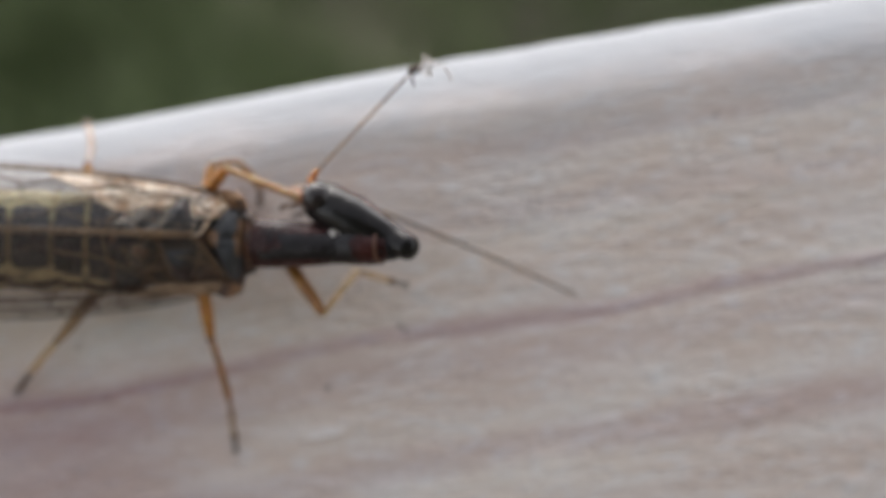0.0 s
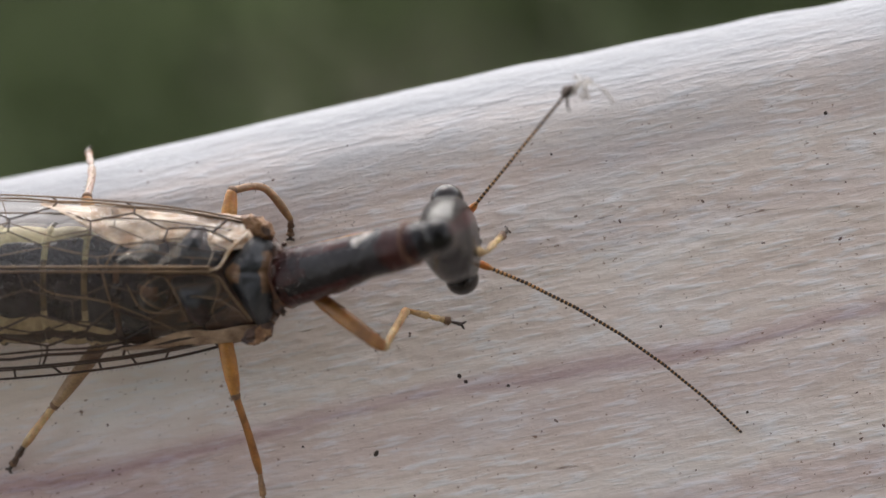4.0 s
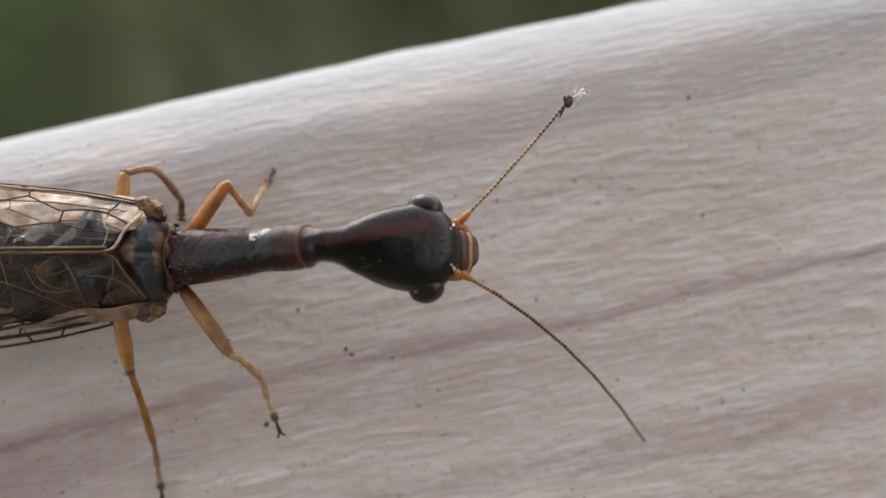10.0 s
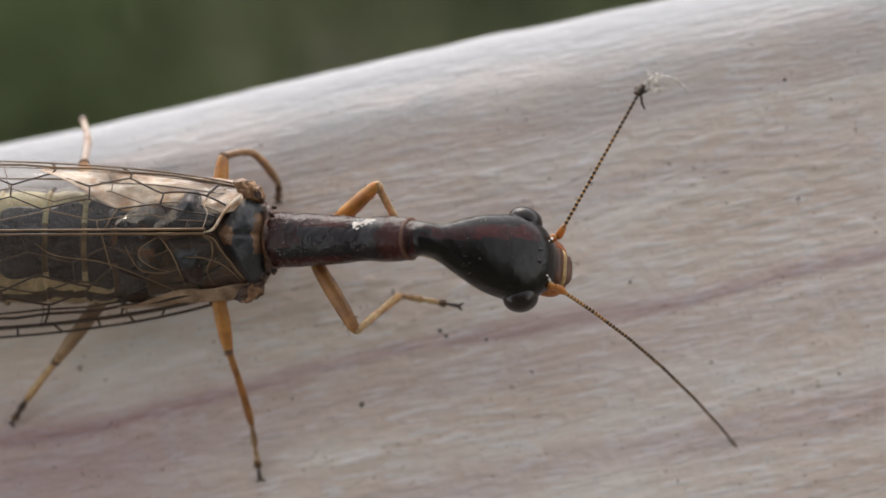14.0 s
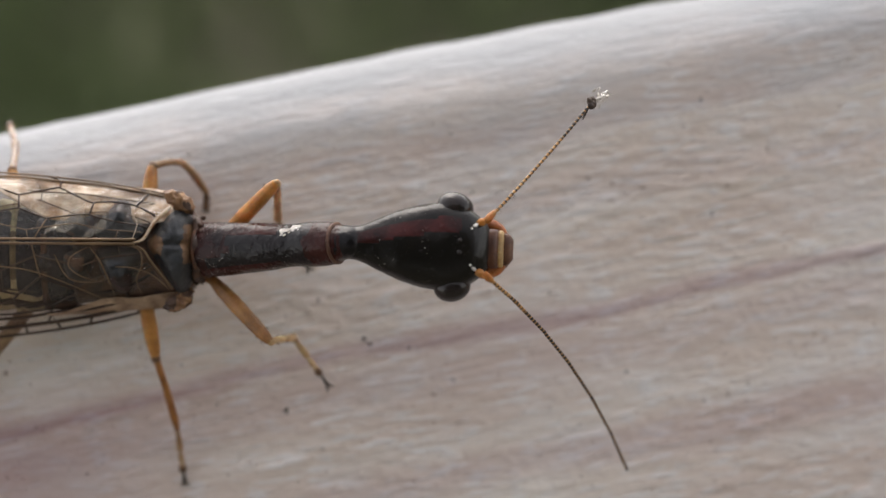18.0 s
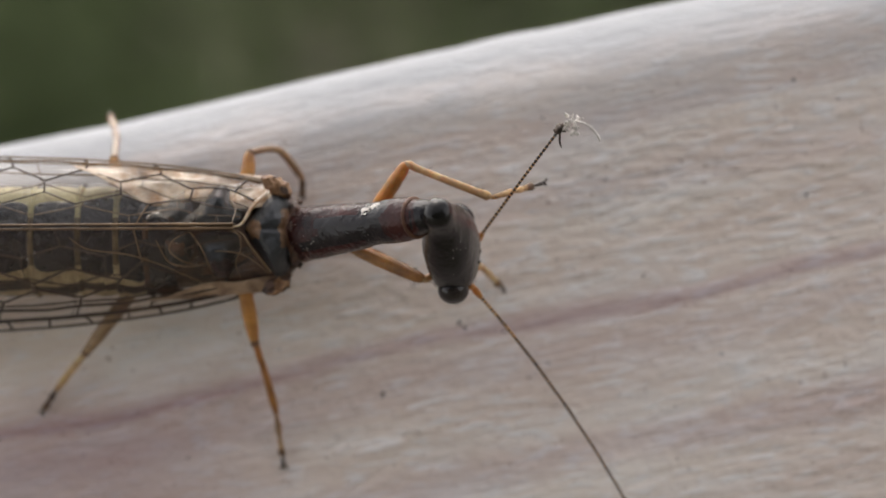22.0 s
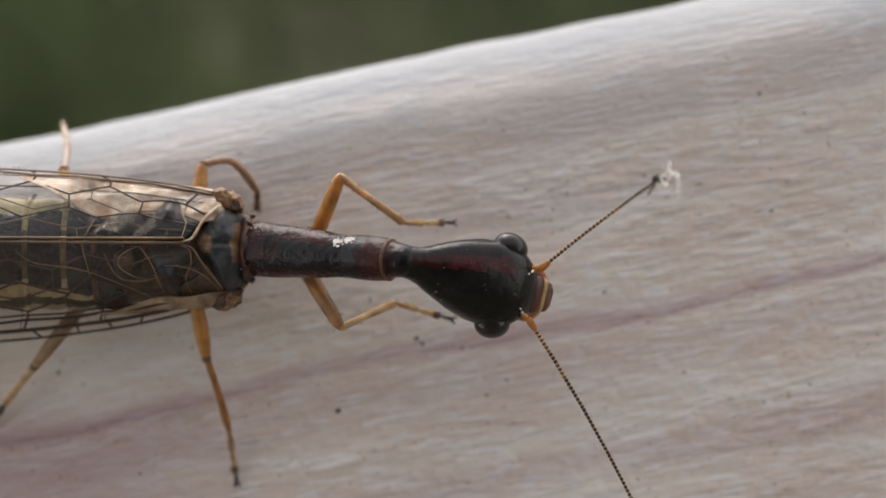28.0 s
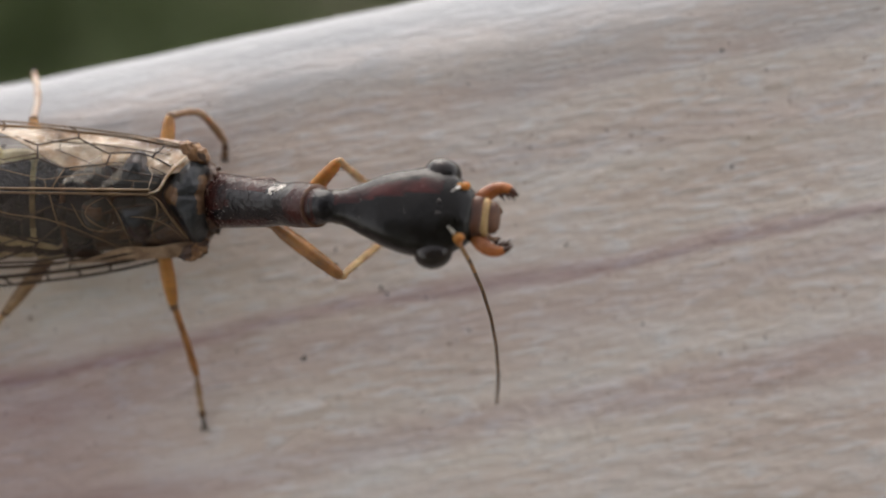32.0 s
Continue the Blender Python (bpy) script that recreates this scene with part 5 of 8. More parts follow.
# ---- what moves ----
def motions():
    walk(pronotum, [
        (0, mm(0.950, -0.130, 1.550, 0.0, -20.9, 2.0)), (0.5, mm(0.950, -0.130, 1.550, -4.6, -29.4, 18.9)), (1, mm(0.950, -0.130, 1.550, -2.0, -32.1, 14.8)),
        (1.5, mm(0.950, -0.130, 1.550, -1.5, -34.0, 14.7)), (2, mm(0.950, -0.130, 1.550, -1.9, -36.8, 16.3)), (2.5, mm(0.950, -0.130, 1.550, 0.0, -33.7, 13.1)),
        (3, mm(0.950, -0.130, 1.550, -0.1, -33.5, 13.3)), (3.5, mm(0.950, -0.130, 1.550, -0.2, -33.3, 13.7)), (4, mm(0.950, -0.130, 1.550, -0.4, -33.1, 14.1)),
        (4.5, mm(0.950, -0.130, 1.550, -0.4, -33.0, 14.3)), (5, mm(0.950, -0.130, 1.550, 0.3, -31.6, 13.0)), (5.5, mm(0.950, -0.130, 1.550, -0.3, -31.6, 14.4)),
        (6, mm(0.950, -0.130, 1.550, 0.6, -27.7, 12.2)), (6.5, mm(0.950, -0.130, 1.550, 1.2, -25.0, 10.1)), (7, mm(0.950, -0.130, 1.550, 0.4, -25.4, 11.6)),
        (7.5, mm(0.950, -0.130, 1.550, 2.8, -26.1, 4.0)), (8, mm(0.950, -0.130, 1.550, 1.9, -33.5, 4.9)), (8.5, mm(0.950, -0.130, 1.550, 1.9, -30.4, 3.7)),
        (9, mm(0.950, -0.130, 1.550, 1.2, -30.5, 4.5)), (9.5, mm(0.950, -0.130, 1.550, 0.8, -31.2, 4.7)), (10, mm(0.950, -0.130, 1.550, 0.8, -31.7, 4.4)),
        (11, mm(0.950, -0.130, 1.550, 0.4, -31.3, 4.9)), (11.5, mm(0.950, -0.130, 1.550, 2.3, -43.8, 0.3)), (12, mm(0.950, -0.130, 1.550, -0.1, -37.9, 3.7)),
        (12.5, mm(0.950, -0.130, 1.550, -2.0, -46.5, 7.5)), (13, mm(0.950, -0.130, 1.550, -2.6, -38.8, 9.4)), (13.5, mm(0.950, -0.130, 1.550, 2.9, -28.2, -0.8)),
        (14, mm(0.950, -0.130, 1.550, 1.9, -27.5, 0.0)), (14.5, mm(0.950, -0.130, 1.550, 0.9, -26.0, 1.8)), (15, mm(0.950, -0.130, 1.550, 0.1, -24.5, 3.5)),
        (15.5, mm(0.950, -0.130, 1.550, -0.2, -23.8, 4.2)), (16, mm(0.950, -0.130, 1.550, -0.7, -29.7, 5.9)), (16.5, mm(0.950, -0.130, 1.550, -0.1, -29.6, 5.0)),
        (17, mm(0.950, -0.130, 1.550, 0.0, -29.7, 4.6)), (18, mm(0.950, -0.130, 1.550, 0.3, -28.6, 3.8)), (18.5, mm(0.950, -0.130, 1.550, -2.7, -46.7, 11.1)),
        (19, mm(0.950, -0.130, 1.550, 1.8, -26.5, 4.3)), (19.5, mm(0.950, -0.130, 1.550, 2.1, -42.9, 2.6)), (20, mm(0.950, -0.130, 1.550, 2.4, -39.3, 1.4)),
        (20.5, mm(0.950, -0.130, 1.550, 1.2, -36.9, 2.7)), (21, mm(0.950, -0.130, 1.550, -1.7, -43.8, 8.1)), (21.5, mm(0.950, -0.130, 1.550, -8.4, -51.7, 20.4)),
        (22, mm(0.950, -0.130, 1.550, 1.6, -38.8, 7.2)), (22.5, mm(0.950, -0.130, 1.550, 1.2, -28.6, 7.3)), (23, mm(0.950, -0.130, 1.550, 1.6, -40.7, 5.7)),
        (23.5, mm(0.950, -0.130, 1.550, 0.9, -31.8, 6.4)), (24, mm(0.950, -0.130, 1.550, 2.8, -28.3, 1.1)), (24.5, mm(0.950, -0.130, 1.550, 1.4, -44.5, 3.5)),
        (25, mm(0.950, -0.130, 1.550, -4.2, -48.6, 12.9)), (25.5, mm(0.950, -0.130, 1.550, 0.1, -36.0, 7.1)), (26, mm(0.950, -0.130, 1.550, 2.3, -26.5, 2.1)),
        (26.5, mm(0.950, -0.130, 1.550, -0.6, -45.0, 9.0)), (27, mm(0.950, -0.130, 1.550, 1.1, -41.6, 6.2)), (27.5, mm(0.950, -0.130, 1.550, 3.7, -33.7, 0.8)),
        (28, mm(0.950, -0.130, 1.550, 4.7, -25.5, -3.7)), (28.5, mm(0.950, -0.130, 1.550, 4.1, -21.9, -5.5)), (29, mm(0.950, -0.130, 1.550, 1.5, -50.1, 1.2)),
        (29.5, mm(0.950, -0.130, 1.550, 2.3, -67.1, -0.1)), (30, mm(0.950, -0.130, 1.550, -0.6, -79.2, 3.1)), (30.5, mm(0.950, -0.130, 1.550, -0.7, -64.9, 3.2)),
        (31, mm(0.950, -0.130, 1.550, 3.3, -50.6, -1.8)), (31.5, mm(0.950, -0.130, 1.550, 0.9, -54.2, 1.1)), (32, mm(0.950, -0.130, 1.550, 1.3, -45.0, 0.2)),
    ])
    walk(head, [
        (0, mm(3.788, -0.029, 2.635, 96.9, 30.7, 155.9)), (0.5, mm(3.455, 0.726, 3.044, 135.3, 72.0, 157.9)), (1, mm(3.439, 0.530, 3.166, 161.7, 85.7, 172.5)),
        (1.5, mm(3.388, 0.507, 3.251, -81.2, 84.2, -70.1)), (2, mm(3.285, 0.552, 3.373, -41.9, 83.1, -30.4)), (2.5, mm(3.415, 0.442, 3.235, -57.9, 82.1, -48.8)),
        (3, mm(3.416, 0.451, 3.230, -52.4, 82.9, -43.0)), (3.5, mm(3.418, 0.471, 3.219, -35.9, 84.2, -25.7)), (4, mm(3.421, 0.491, 3.209, -12.8, 84.8, -1.9)),
        (4.5, mm(3.422, 0.500, 3.204, -1.5, 84.7, 9.7)), (5, mm(3.472, 0.453, 3.143, -15.9, 82.4, -6.9)), (5.5, mm(3.459, 0.513, 3.141, 70.7, 83.6, 84.5)),
        (6, mm(3.582, 0.437, 2.963, 35.9, 86.2, 46.0)), (6.5, mm(3.639, 0.348, 2.824, -15.9, 60.0, -8.8)), (7, mm(3.641, 0.422, 2.852, -142.9, 46.9, -130.2)),
        (7.5, mm(3.673, 0.061, 2.887, -36.6, 70.4, -25.8)), (8, mm(3.477, 0.085, 3.226, -12.4, 56.2, -4.4)), (8.5, mm(3.375, 0.029, 2.978, -7.2, 27.6, -0.8)),
        (9, mm(3.359, 0.061, 2.972, -4.6, 25.1, -1.1)), (9.5, mm(3.353, 0.069, 3.008, -6.8, 26.5, -1.9)), (10, mm(3.326, 0.053, 3.024, -6.7, 23.4, -2.3)),
        (11, mm(3.329, 0.076, 3.000, -5.1, 22.3, -2.0)), (11.5, mm(3.145, -0.117, 3.654, -25.7, 78.9, -16.0)), (12, mm(3.343, 0.026, 3.419, -114.3, 74.2, -113.4)),
        (12.5, mm(3.025, 0.144, 3.755, -48.4, 65.9, -57.3)), (13, mm(3.286, 0.257, 3.456, -79.9, 52.6, -90.4)), (13.5, mm(3.428, -0.163, 2.880, -22.3, 27.4, -14.8)),
        (14, mm(3.431, -0.128, 2.844, -18.4, 25.9, -12.4)), (14.5, mm(3.433, -0.053, 2.764, -10.2, 22.1, -7.6)), (15, mm(3.432, 0.021, 2.684, -2.6, 17.8, -3.6)),
        (15.5, mm(3.430, 0.053, 2.648, 0.7, 15.7, -2.0)), (16, mm(3.252, 0.108, 2.873, -1.4, -3.5, -0.6)), (16.5, mm(3.260, 0.070, 2.865, -1.9, -3.1, -0.6)),
        (17, mm(3.259, 0.057, 2.874, -1.8, -2.4, -0.9)), (18, mm(3.281, 0.027, 2.825, -3.0, -3.4, -1.9)), (18.5, mm(2.997, 0.270, 3.762, -26.3, 60.7, -29.7)),
        (19, mm(3.522, 0.064, 2.835, -13.4, 39.7, -12.0)), (19.5, mm(3.176, -0.029, 3.618, -73.0, 80.7, -54.6)), (20, mm(3.301, -0.074, 3.476, 1.1, 82.0, 7.7)),
        (20.5, mm(3.379, -0.016, 3.375, 1.1, 63.2, 2.9)), (21, mm(3.123, 0.179, 3.653, -26.4, 62.7, -28.6)), (21.5, mm(2.716, 0.527, 3.936, -42.0, 54.6, -52.8)),
        (22, mm(3.302, 0.167, 3.453, -64.7, 67.0, -67.6)), (22.5, mm(3.556, 0.204, 2.983, -34.6, 46.4, -33.3)), (23, mm(3.235, 0.097, 3.527, 0.5, 47.4, -5.4)),
        (23.5, mm(3.519, 0.160, 3.150, -86.6, 50.8, -101.1)), (24, mm(3.434, -0.082, 2.886, -33.1, 24.8, -24.8)), (24.5, mm(3.107, 0.004, 3.671, -8.4, 41.2, -20.8)),
        (25, mm(2.911, 0.318, 3.830, -26.5, 52.2, -45.2)), (25.5, mm(3.390, 0.175, 3.337, -56.9, 56.0, -59.8)), (26, mm(3.334, -0.042, 2.738, -3.7, -1.4, -8.1)),
        (26.5, mm(3.074, 0.206, 3.699, -24.7, 48.8, -32.4)), (27, mm(3.173, 0.111, 3.533, -19.0, 44.2, -27.5)), (27.5, mm(3.344, -0.098, 3.144, -9.6, 33.3, -19.7)),
        (28, mm(3.439, -0.291, 2.741, -2.7, 21.6, -14.7)), (28.5, mm(3.455, -0.371, 2.562, -0.2, 16.2, -13.0)), (29, mm(2.706, -0.093, 3.650, 3.7, -7.1, -10.0)),
        (29.5, mm(2.131, -0.132, 4.351, -11.6, 39.2, -17.8)), (30, mm(1.504, -0.100, 4.455, 2.4, -0.9, -10.0)), (30.5, mm(2.109, -0.064, 4.023, -0.0, -22.5, -6.9)),
        (31, mm(2.662, -0.185, 3.635, -3.2, -15.9, -11.7)), (31.5, mm(2.576, -0.099, 3.804, -5.4, -4.0, -14.2)), (32, mm(2.955, -0.125, 3.446, -16.7, -13.5, -2.3)),
    ])
    walk(antenna_left, [
        (0, mm(1.946, 1.101, 1.798, 0.0, -1.4, 48.0)), (0.5, mm(2.867, 1.450, 0.922, -0.6, -40.2, 70.7)), (1, mm(3.419, 0.992, 0.895, 7.9, -27.9, 54.1)),
        (1.5, mm(3.615, 0.730, 0.955, 8.7, -28.4, 46.3)), (2, mm(3.667, 0.855, 1.107, 4.5, -31.4, 52.4)), (2.5, mm(3.786, 0.642, 0.956, 6.5, -31.7, 44.9)),
        (3, mm(3.785, 0.694, 0.955, 4.7, -32.0, 45.5)), (3.5, mm(3.782, 0.810, 0.956, 3.1, -32.5, 46.9)), (4, mm(3.778, 0.924, 0.960, 1.7, -33.0, 48.4)),
        (4.5, mm(3.775, 0.976, 0.964, 1.1, -33.3, 49.1)), (5, mm(3.936, 0.852, 0.908, 1.4, -30.8, 47.8)), (5.5, mm(3.611, 1.209, 0.935, -1.2, -35.8, 53.5)),
        (6, mm(3.842, 0.983, 0.726, 0.6, -38.5, 50.2)), (6.5, mm(4.927, 0.605, 0.914, 3.6, -29.0, 43.7)), (7, mm(2.701, -0.408, 0.903, 1.7, -10.7, 46.5)),
        (7.5, mm(4.512, 0.169, 0.729, 1.2, -36.7, 48.7)), (8, mm(4.885, 0.423, 1.416, 38.3, -30.7, 49.0)), (8.5, mm(5.476, 0.428, 2.085, 76.6, -29.8, 46.4)),
        (9, mm(5.507, 0.442, 2.188, 75.7, -30.2, 47.8)), (9.5, mm(5.478, 0.427, 2.157, 75.7, -31.0, 47.4)), (10, mm(5.498, 0.394, 2.288, 75.6, 14.6, 47.6)),
        (11, mm(5.516, 0.424, 2.316, 75.3, 9.1, 46.5)), (11.5, mm(3.724, 0.199, 1.432, 39.0, -53.8, 50.0)), (12, mm(3.315, -0.148, 1.108, 12.4, -15.4, 35.2)),
        (12.5, mm(3.823, -0.283, 1.622, 11.3, -51.4, 39.2)), (13, mm(3.577, -0.841, 1.436, 6.4, -41.9, 43.5)), (13.5, mm(5.522, -0.239, 1.890, -5.6, -25.6, 63.5)),
        (14, mm(5.563, -0.130, 1.936, -3.4, -20.2, 61.2)), (14.5, mm(5.634, 0.094, 2.053, -0.9, -2.2, 54.6)), (15, mm(5.680, 0.294, 2.191, 37.0, 15.7, 48.1)),
        (15.5, mm(5.692, 0.376, 2.260, 74.2, 21.2, 45.8)), (16, mm(5.509, 0.494, 3.230, 75.1, 15.3, 48.4)), (16.5, mm(5.520, 0.457, 3.205, 74.9, 19.8, 47.5)),
        (17, mm(5.525, 0.430, 3.189, 75.2, 19.4, 48.7)), (18, mm(5.547, 0.367, 3.171, 74.9, 17.7, 47.8)), (18.2667, mm(4.881, 0.238, 2.483, 53.8, -14.6, 37.0)),
        (18.5, mm(4.215, 0.109, 1.796, 32.0, -48.6, 38.8)), (19, mm(5.406, 0.121, 1.486, -14.8, -17.2, 54.9)), (19.5, mm(3.483, 0.123, 1.326, -10.4, -31.1, 49.5)),
        (20, mm(3.796, 0.396, 1.262, -7.0, -14.4, 46.8)), (20.5, mm(4.594, 0.447, 1.457, -4.7, -34.0, 41.8)), (21, mm(4.281, 0.078, 1.648, -15.3, -68.0, 58.9)),
        (21.5, mm(3.824, -0.182, 2.028, 37.3, -54.2, -6.0)), (22, mm(3.899, -0.281, 1.259, -12.3, -34.8, 53.3)), (22.5, mm(5.095, -0.252, 1.311, -16.9, -29.8, 71.3)),
        (23, mm(4.974, 0.335, 2.013, -7.2, -58.3, 53.9)), (23.5, mm(3.550, -1.002, 1.145, 6.0, -37.6, 37.0)), (24, mm(5.490, -0.520, 1.910, -14.3, -30.8, 77.9)),
        (24.2667, mm(5.227, -0.378, 2.107, -24.1, 9.8, 77.4)), (24.5, mm(4.963, -0.237, 2.303, -39.5, 49.5, 66.9)), (24.7333, mm(4.599, -0.297, 2.177, -54.3, 7.9, 41.2)),
        (25, mm(4.235, -0.358, 2.051, -50.9, -35.3, 22.2)), (25.5, mm(4.300, -0.562, 1.337, -50.3, -29.1, 51.6)), (26, mm(5.635, 0.051, 2.999, -46.2, 17.0, 45.7)),
        (26.1667, mm(5.297, -0.038, 2.675, -63.2, -16.4, 37.9)), (26.3333, mm(4.949, -0.130, 2.342, -82.9, -51.7, 41.5)), (26.5, mm(4.611, -0.219, 2.018, -160.3, -75.8, 106.4)),
        (27, mm(4.881, -0.261, 2.012, -87.7, -40.2, 41.2)), (27.5, mm(5.361, -0.356, 2.031, -67.8, -24.5, 34.4)), (28, mm(5.661, -0.446, 2.101, -57.4, -36.2, 39.7)),
        (28.5, mm(5.733, -0.483, 2.150, -48.3, -41.4, 43.0)), (28.6667, mm(5.478, -0.356, 2.822, -66.5, 3.2, 73.3)), (28.8333, mm(5.216, -0.225, 3.514, -59.6, 51.8, 101.4)),
        (29, mm(4.961, -0.097, 4.186, 39.8, 65.7, -143.9)), (29.5, mm(4.028, -0.276, 3.028, 92.5, 72.6, -81.5)), (30, mm(3.804, -0.105, 4.737, 96.1, 65.3, -68.4)),
        (30.5, mm(4.153, 0.096, 5.104, 12.5, 62.8, -151.3)), (31, mm(4.829, -0.209, 4.457, 7.6, 60.3, -155.4)), (31.5, mm(4.863, -0.241, 4.154, 0.8, 58.4, -163.0)),
        (32, mm(5.046, 0.240, 4.079, 9.0, 62.3, -151.6)),
    ])
    walk(antenna_right[0], [
        (0, mm(2.280, 0.845, 1.108, 0.0, 9.2, -19.0)), (0.5, mm(3.152, 0.715, 0.746, 0.1, 8.7, -18.2)), (1, mm(3.571, 0.199, 0.876, 0.1, 8.9, -17.9)),
        (1.5, mm(3.769, -0.059, 1.036, -0.5, 11.7, -23.2)), (2, mm(3.825, 0.065, 1.172, -1.0, 12.8, -27.2)), (2.5, mm(3.910, -0.151, 1.050, -0.8, 11.3, -27.7)),
        (3, mm(3.914, -0.100, 1.035, -0.5, 11.2, -26.7)), (3.5, mm(3.922, 0.015, 1.004, -0.0, 10.9, -24.5)), (4, mm(3.929, 0.131, 0.977, 0.3, 10.5, -22.4)),
        (4.5, mm(3.932, 0.184, 0.966, 0.3, 10.4, -21.4)), (5, mm(4.061, 0.054, 0.937, -0.4, 10.0, -26.1)), (5.5, mm(3.804, 0.429, 0.851, 0.7, 9.2, -18.7)),
        (6, mm(3.985, 0.188, 0.694, -0.2, 7.1, -24.7)), (6.5, mm(4.996, -0.193, 1.025, -0.8, 7.4, -32.2)), (7, mm(2.964, -1.096, 1.236, -1.3, 9.2, -38.8)),
        (7.5, mm(4.638, -0.613, 0.890, -0.2, 9.4, -32.8)), (8, mm(4.968, -0.375, 1.512, 0.2, 16.6, -29.5)), (8.5, mm(5.511, -0.374, 2.175, -0.5, 22.8, -32.6)),
        (9, mm(5.519, -0.364, 2.247, -0.4, 24.1, -32.5)), (9.5, mm(5.494, -0.377, 2.242, -0.1, 26.5, -32.0)), (10, mm(5.503, -0.410, 2.375, 0.6, 28.7, -30.1)),
        (11, mm(5.515, -0.382, 2.383, -0.2, 23.0, -31.8)), (11.5, mm(3.853, -0.595, 1.499, -0.3, 20.0, -32.5)), (12, mm(3.339, -0.931, 1.308, -2.1, 5.8, -39.7)),
        (12.5, mm(3.670, -1.038, 1.868, 0.3, 36.0, -16.4)), (13, mm(3.431, -1.472, 1.920, -19.2, 15.7, -63.3)), (13.5, mm(5.467, -0.998, 2.162, -6.1, 29.3, -30.5)),
        (14, mm(5.507, -0.903, 2.165, -5.9, 28.1, -33.9)), (14.5, mm(5.582, -0.701, 2.186, -6.9, 25.3, -40.7)), (15, mm(5.640, -0.512, 2.226, -7.1, 22.4, -46.6)),
        (15.5, mm(5.661, -0.431, 2.251, -6.1, 21.2, -49.0)), (16, mm(5.500, -0.314, 3.250, -3.5, 25.8, -45.1)), (16.5, mm(5.509, -0.351, 3.231, -1.0, 28.6, -39.9)),
        (17, mm(5.510, -0.377, 3.214, -1.2, 28.7, -41.3)), (18, mm(5.518, -0.440, 3.213, -0.6, 28.7, -40.4)), (18.5, mm(4.126, -0.675, 1.972, -5.4, 5.0, -53.2)),
        (19, mm(5.360, -0.673, 1.630, -2.8, 16.5, -36.3)), (19.5, mm(3.733, -0.635, 1.452, 7.3, 17.3, 9.5)), (20, mm(3.889, -0.407, 1.259, -8.7, 5.5, -52.5)),
        (20.5, mm(4.621, -0.361, 1.449, -5.8, 16.0, -42.8)), (21, mm(4.214, -0.711, 1.812, 15.1, 65.1, 17.6)), (21.5, mm(3.612, -0.896, 2.341, 19.1, 42.3, 25.8)),
        (21.7333, mm(3.724, -0.965, 1.943, -12.8, 30.8, -19.5)), (22, mm(3.836, -1.034, 1.544, -26.7, 6.1, -49.8)), (22.5, mm(5.008, -0.990, 1.628, -16.9, 16.4, -28.2)),
        (23, mm(4.892, -0.469, 2.009, -15.2, 14.6, -42.0)), (23.5, mm(3.382, -1.606, 1.655, -14.4, 7.5, -62.7)), (24, mm(5.374, -1.212, 2.311, -5.7, 25.0, -27.1)),
        (24.5, mm(4.752, -1.012, 2.392, -11.9, 5.5, -51.9)), (25, mm(3.922, -1.069, 2.272, -9.5, 34.9, -42.6)), (25.5, mm(4.201, -1.269, 1.716, -6.0, 20.4, -39.5)),
        (26, mm(5.520, -0.747, 3.051, -0.9, 39.4, -25.8)), (26.5, mm(4.432, -0.975, 2.240, -20.7, 5.5, -66.9)), (27, mm(4.692, -1.024, 2.201, -15.3, 5.4, -65.2)),
        (27.5, mm(5.162, -1.131, 2.144, -11.0, 5.0, -61.4)), (28, mm(5.470, -1.230, 2.137, -7.9, 4.6, -57.5)), (28.5, mm(5.551, -1.270, 2.152, -5.8, 4.5, -55.8)),
        (29, mm(4.827, -0.893, 4.134, -3.7, 4.0, -46.2)), (29.5, mm(3.883, -1.062, 3.153, -2.2, 5.5, -36.7)), (30, mm(3.664, -0.901, 4.703, -2.6, 26.2, -48.0)),
        (30.5, mm(4.056, -0.706, 5.105, -22.0, 43.8, -107.2)), (31, mm(4.653, -0.997, 4.501, 6.3, 35.9, -66.2)), (31.5, mm(4.660, -1.019, 4.231, 3.6, 43.1, -69.3)),
        (32, mm(4.961, -0.531, 4.305, 7.2, 52.4, -62.0)),
    ])
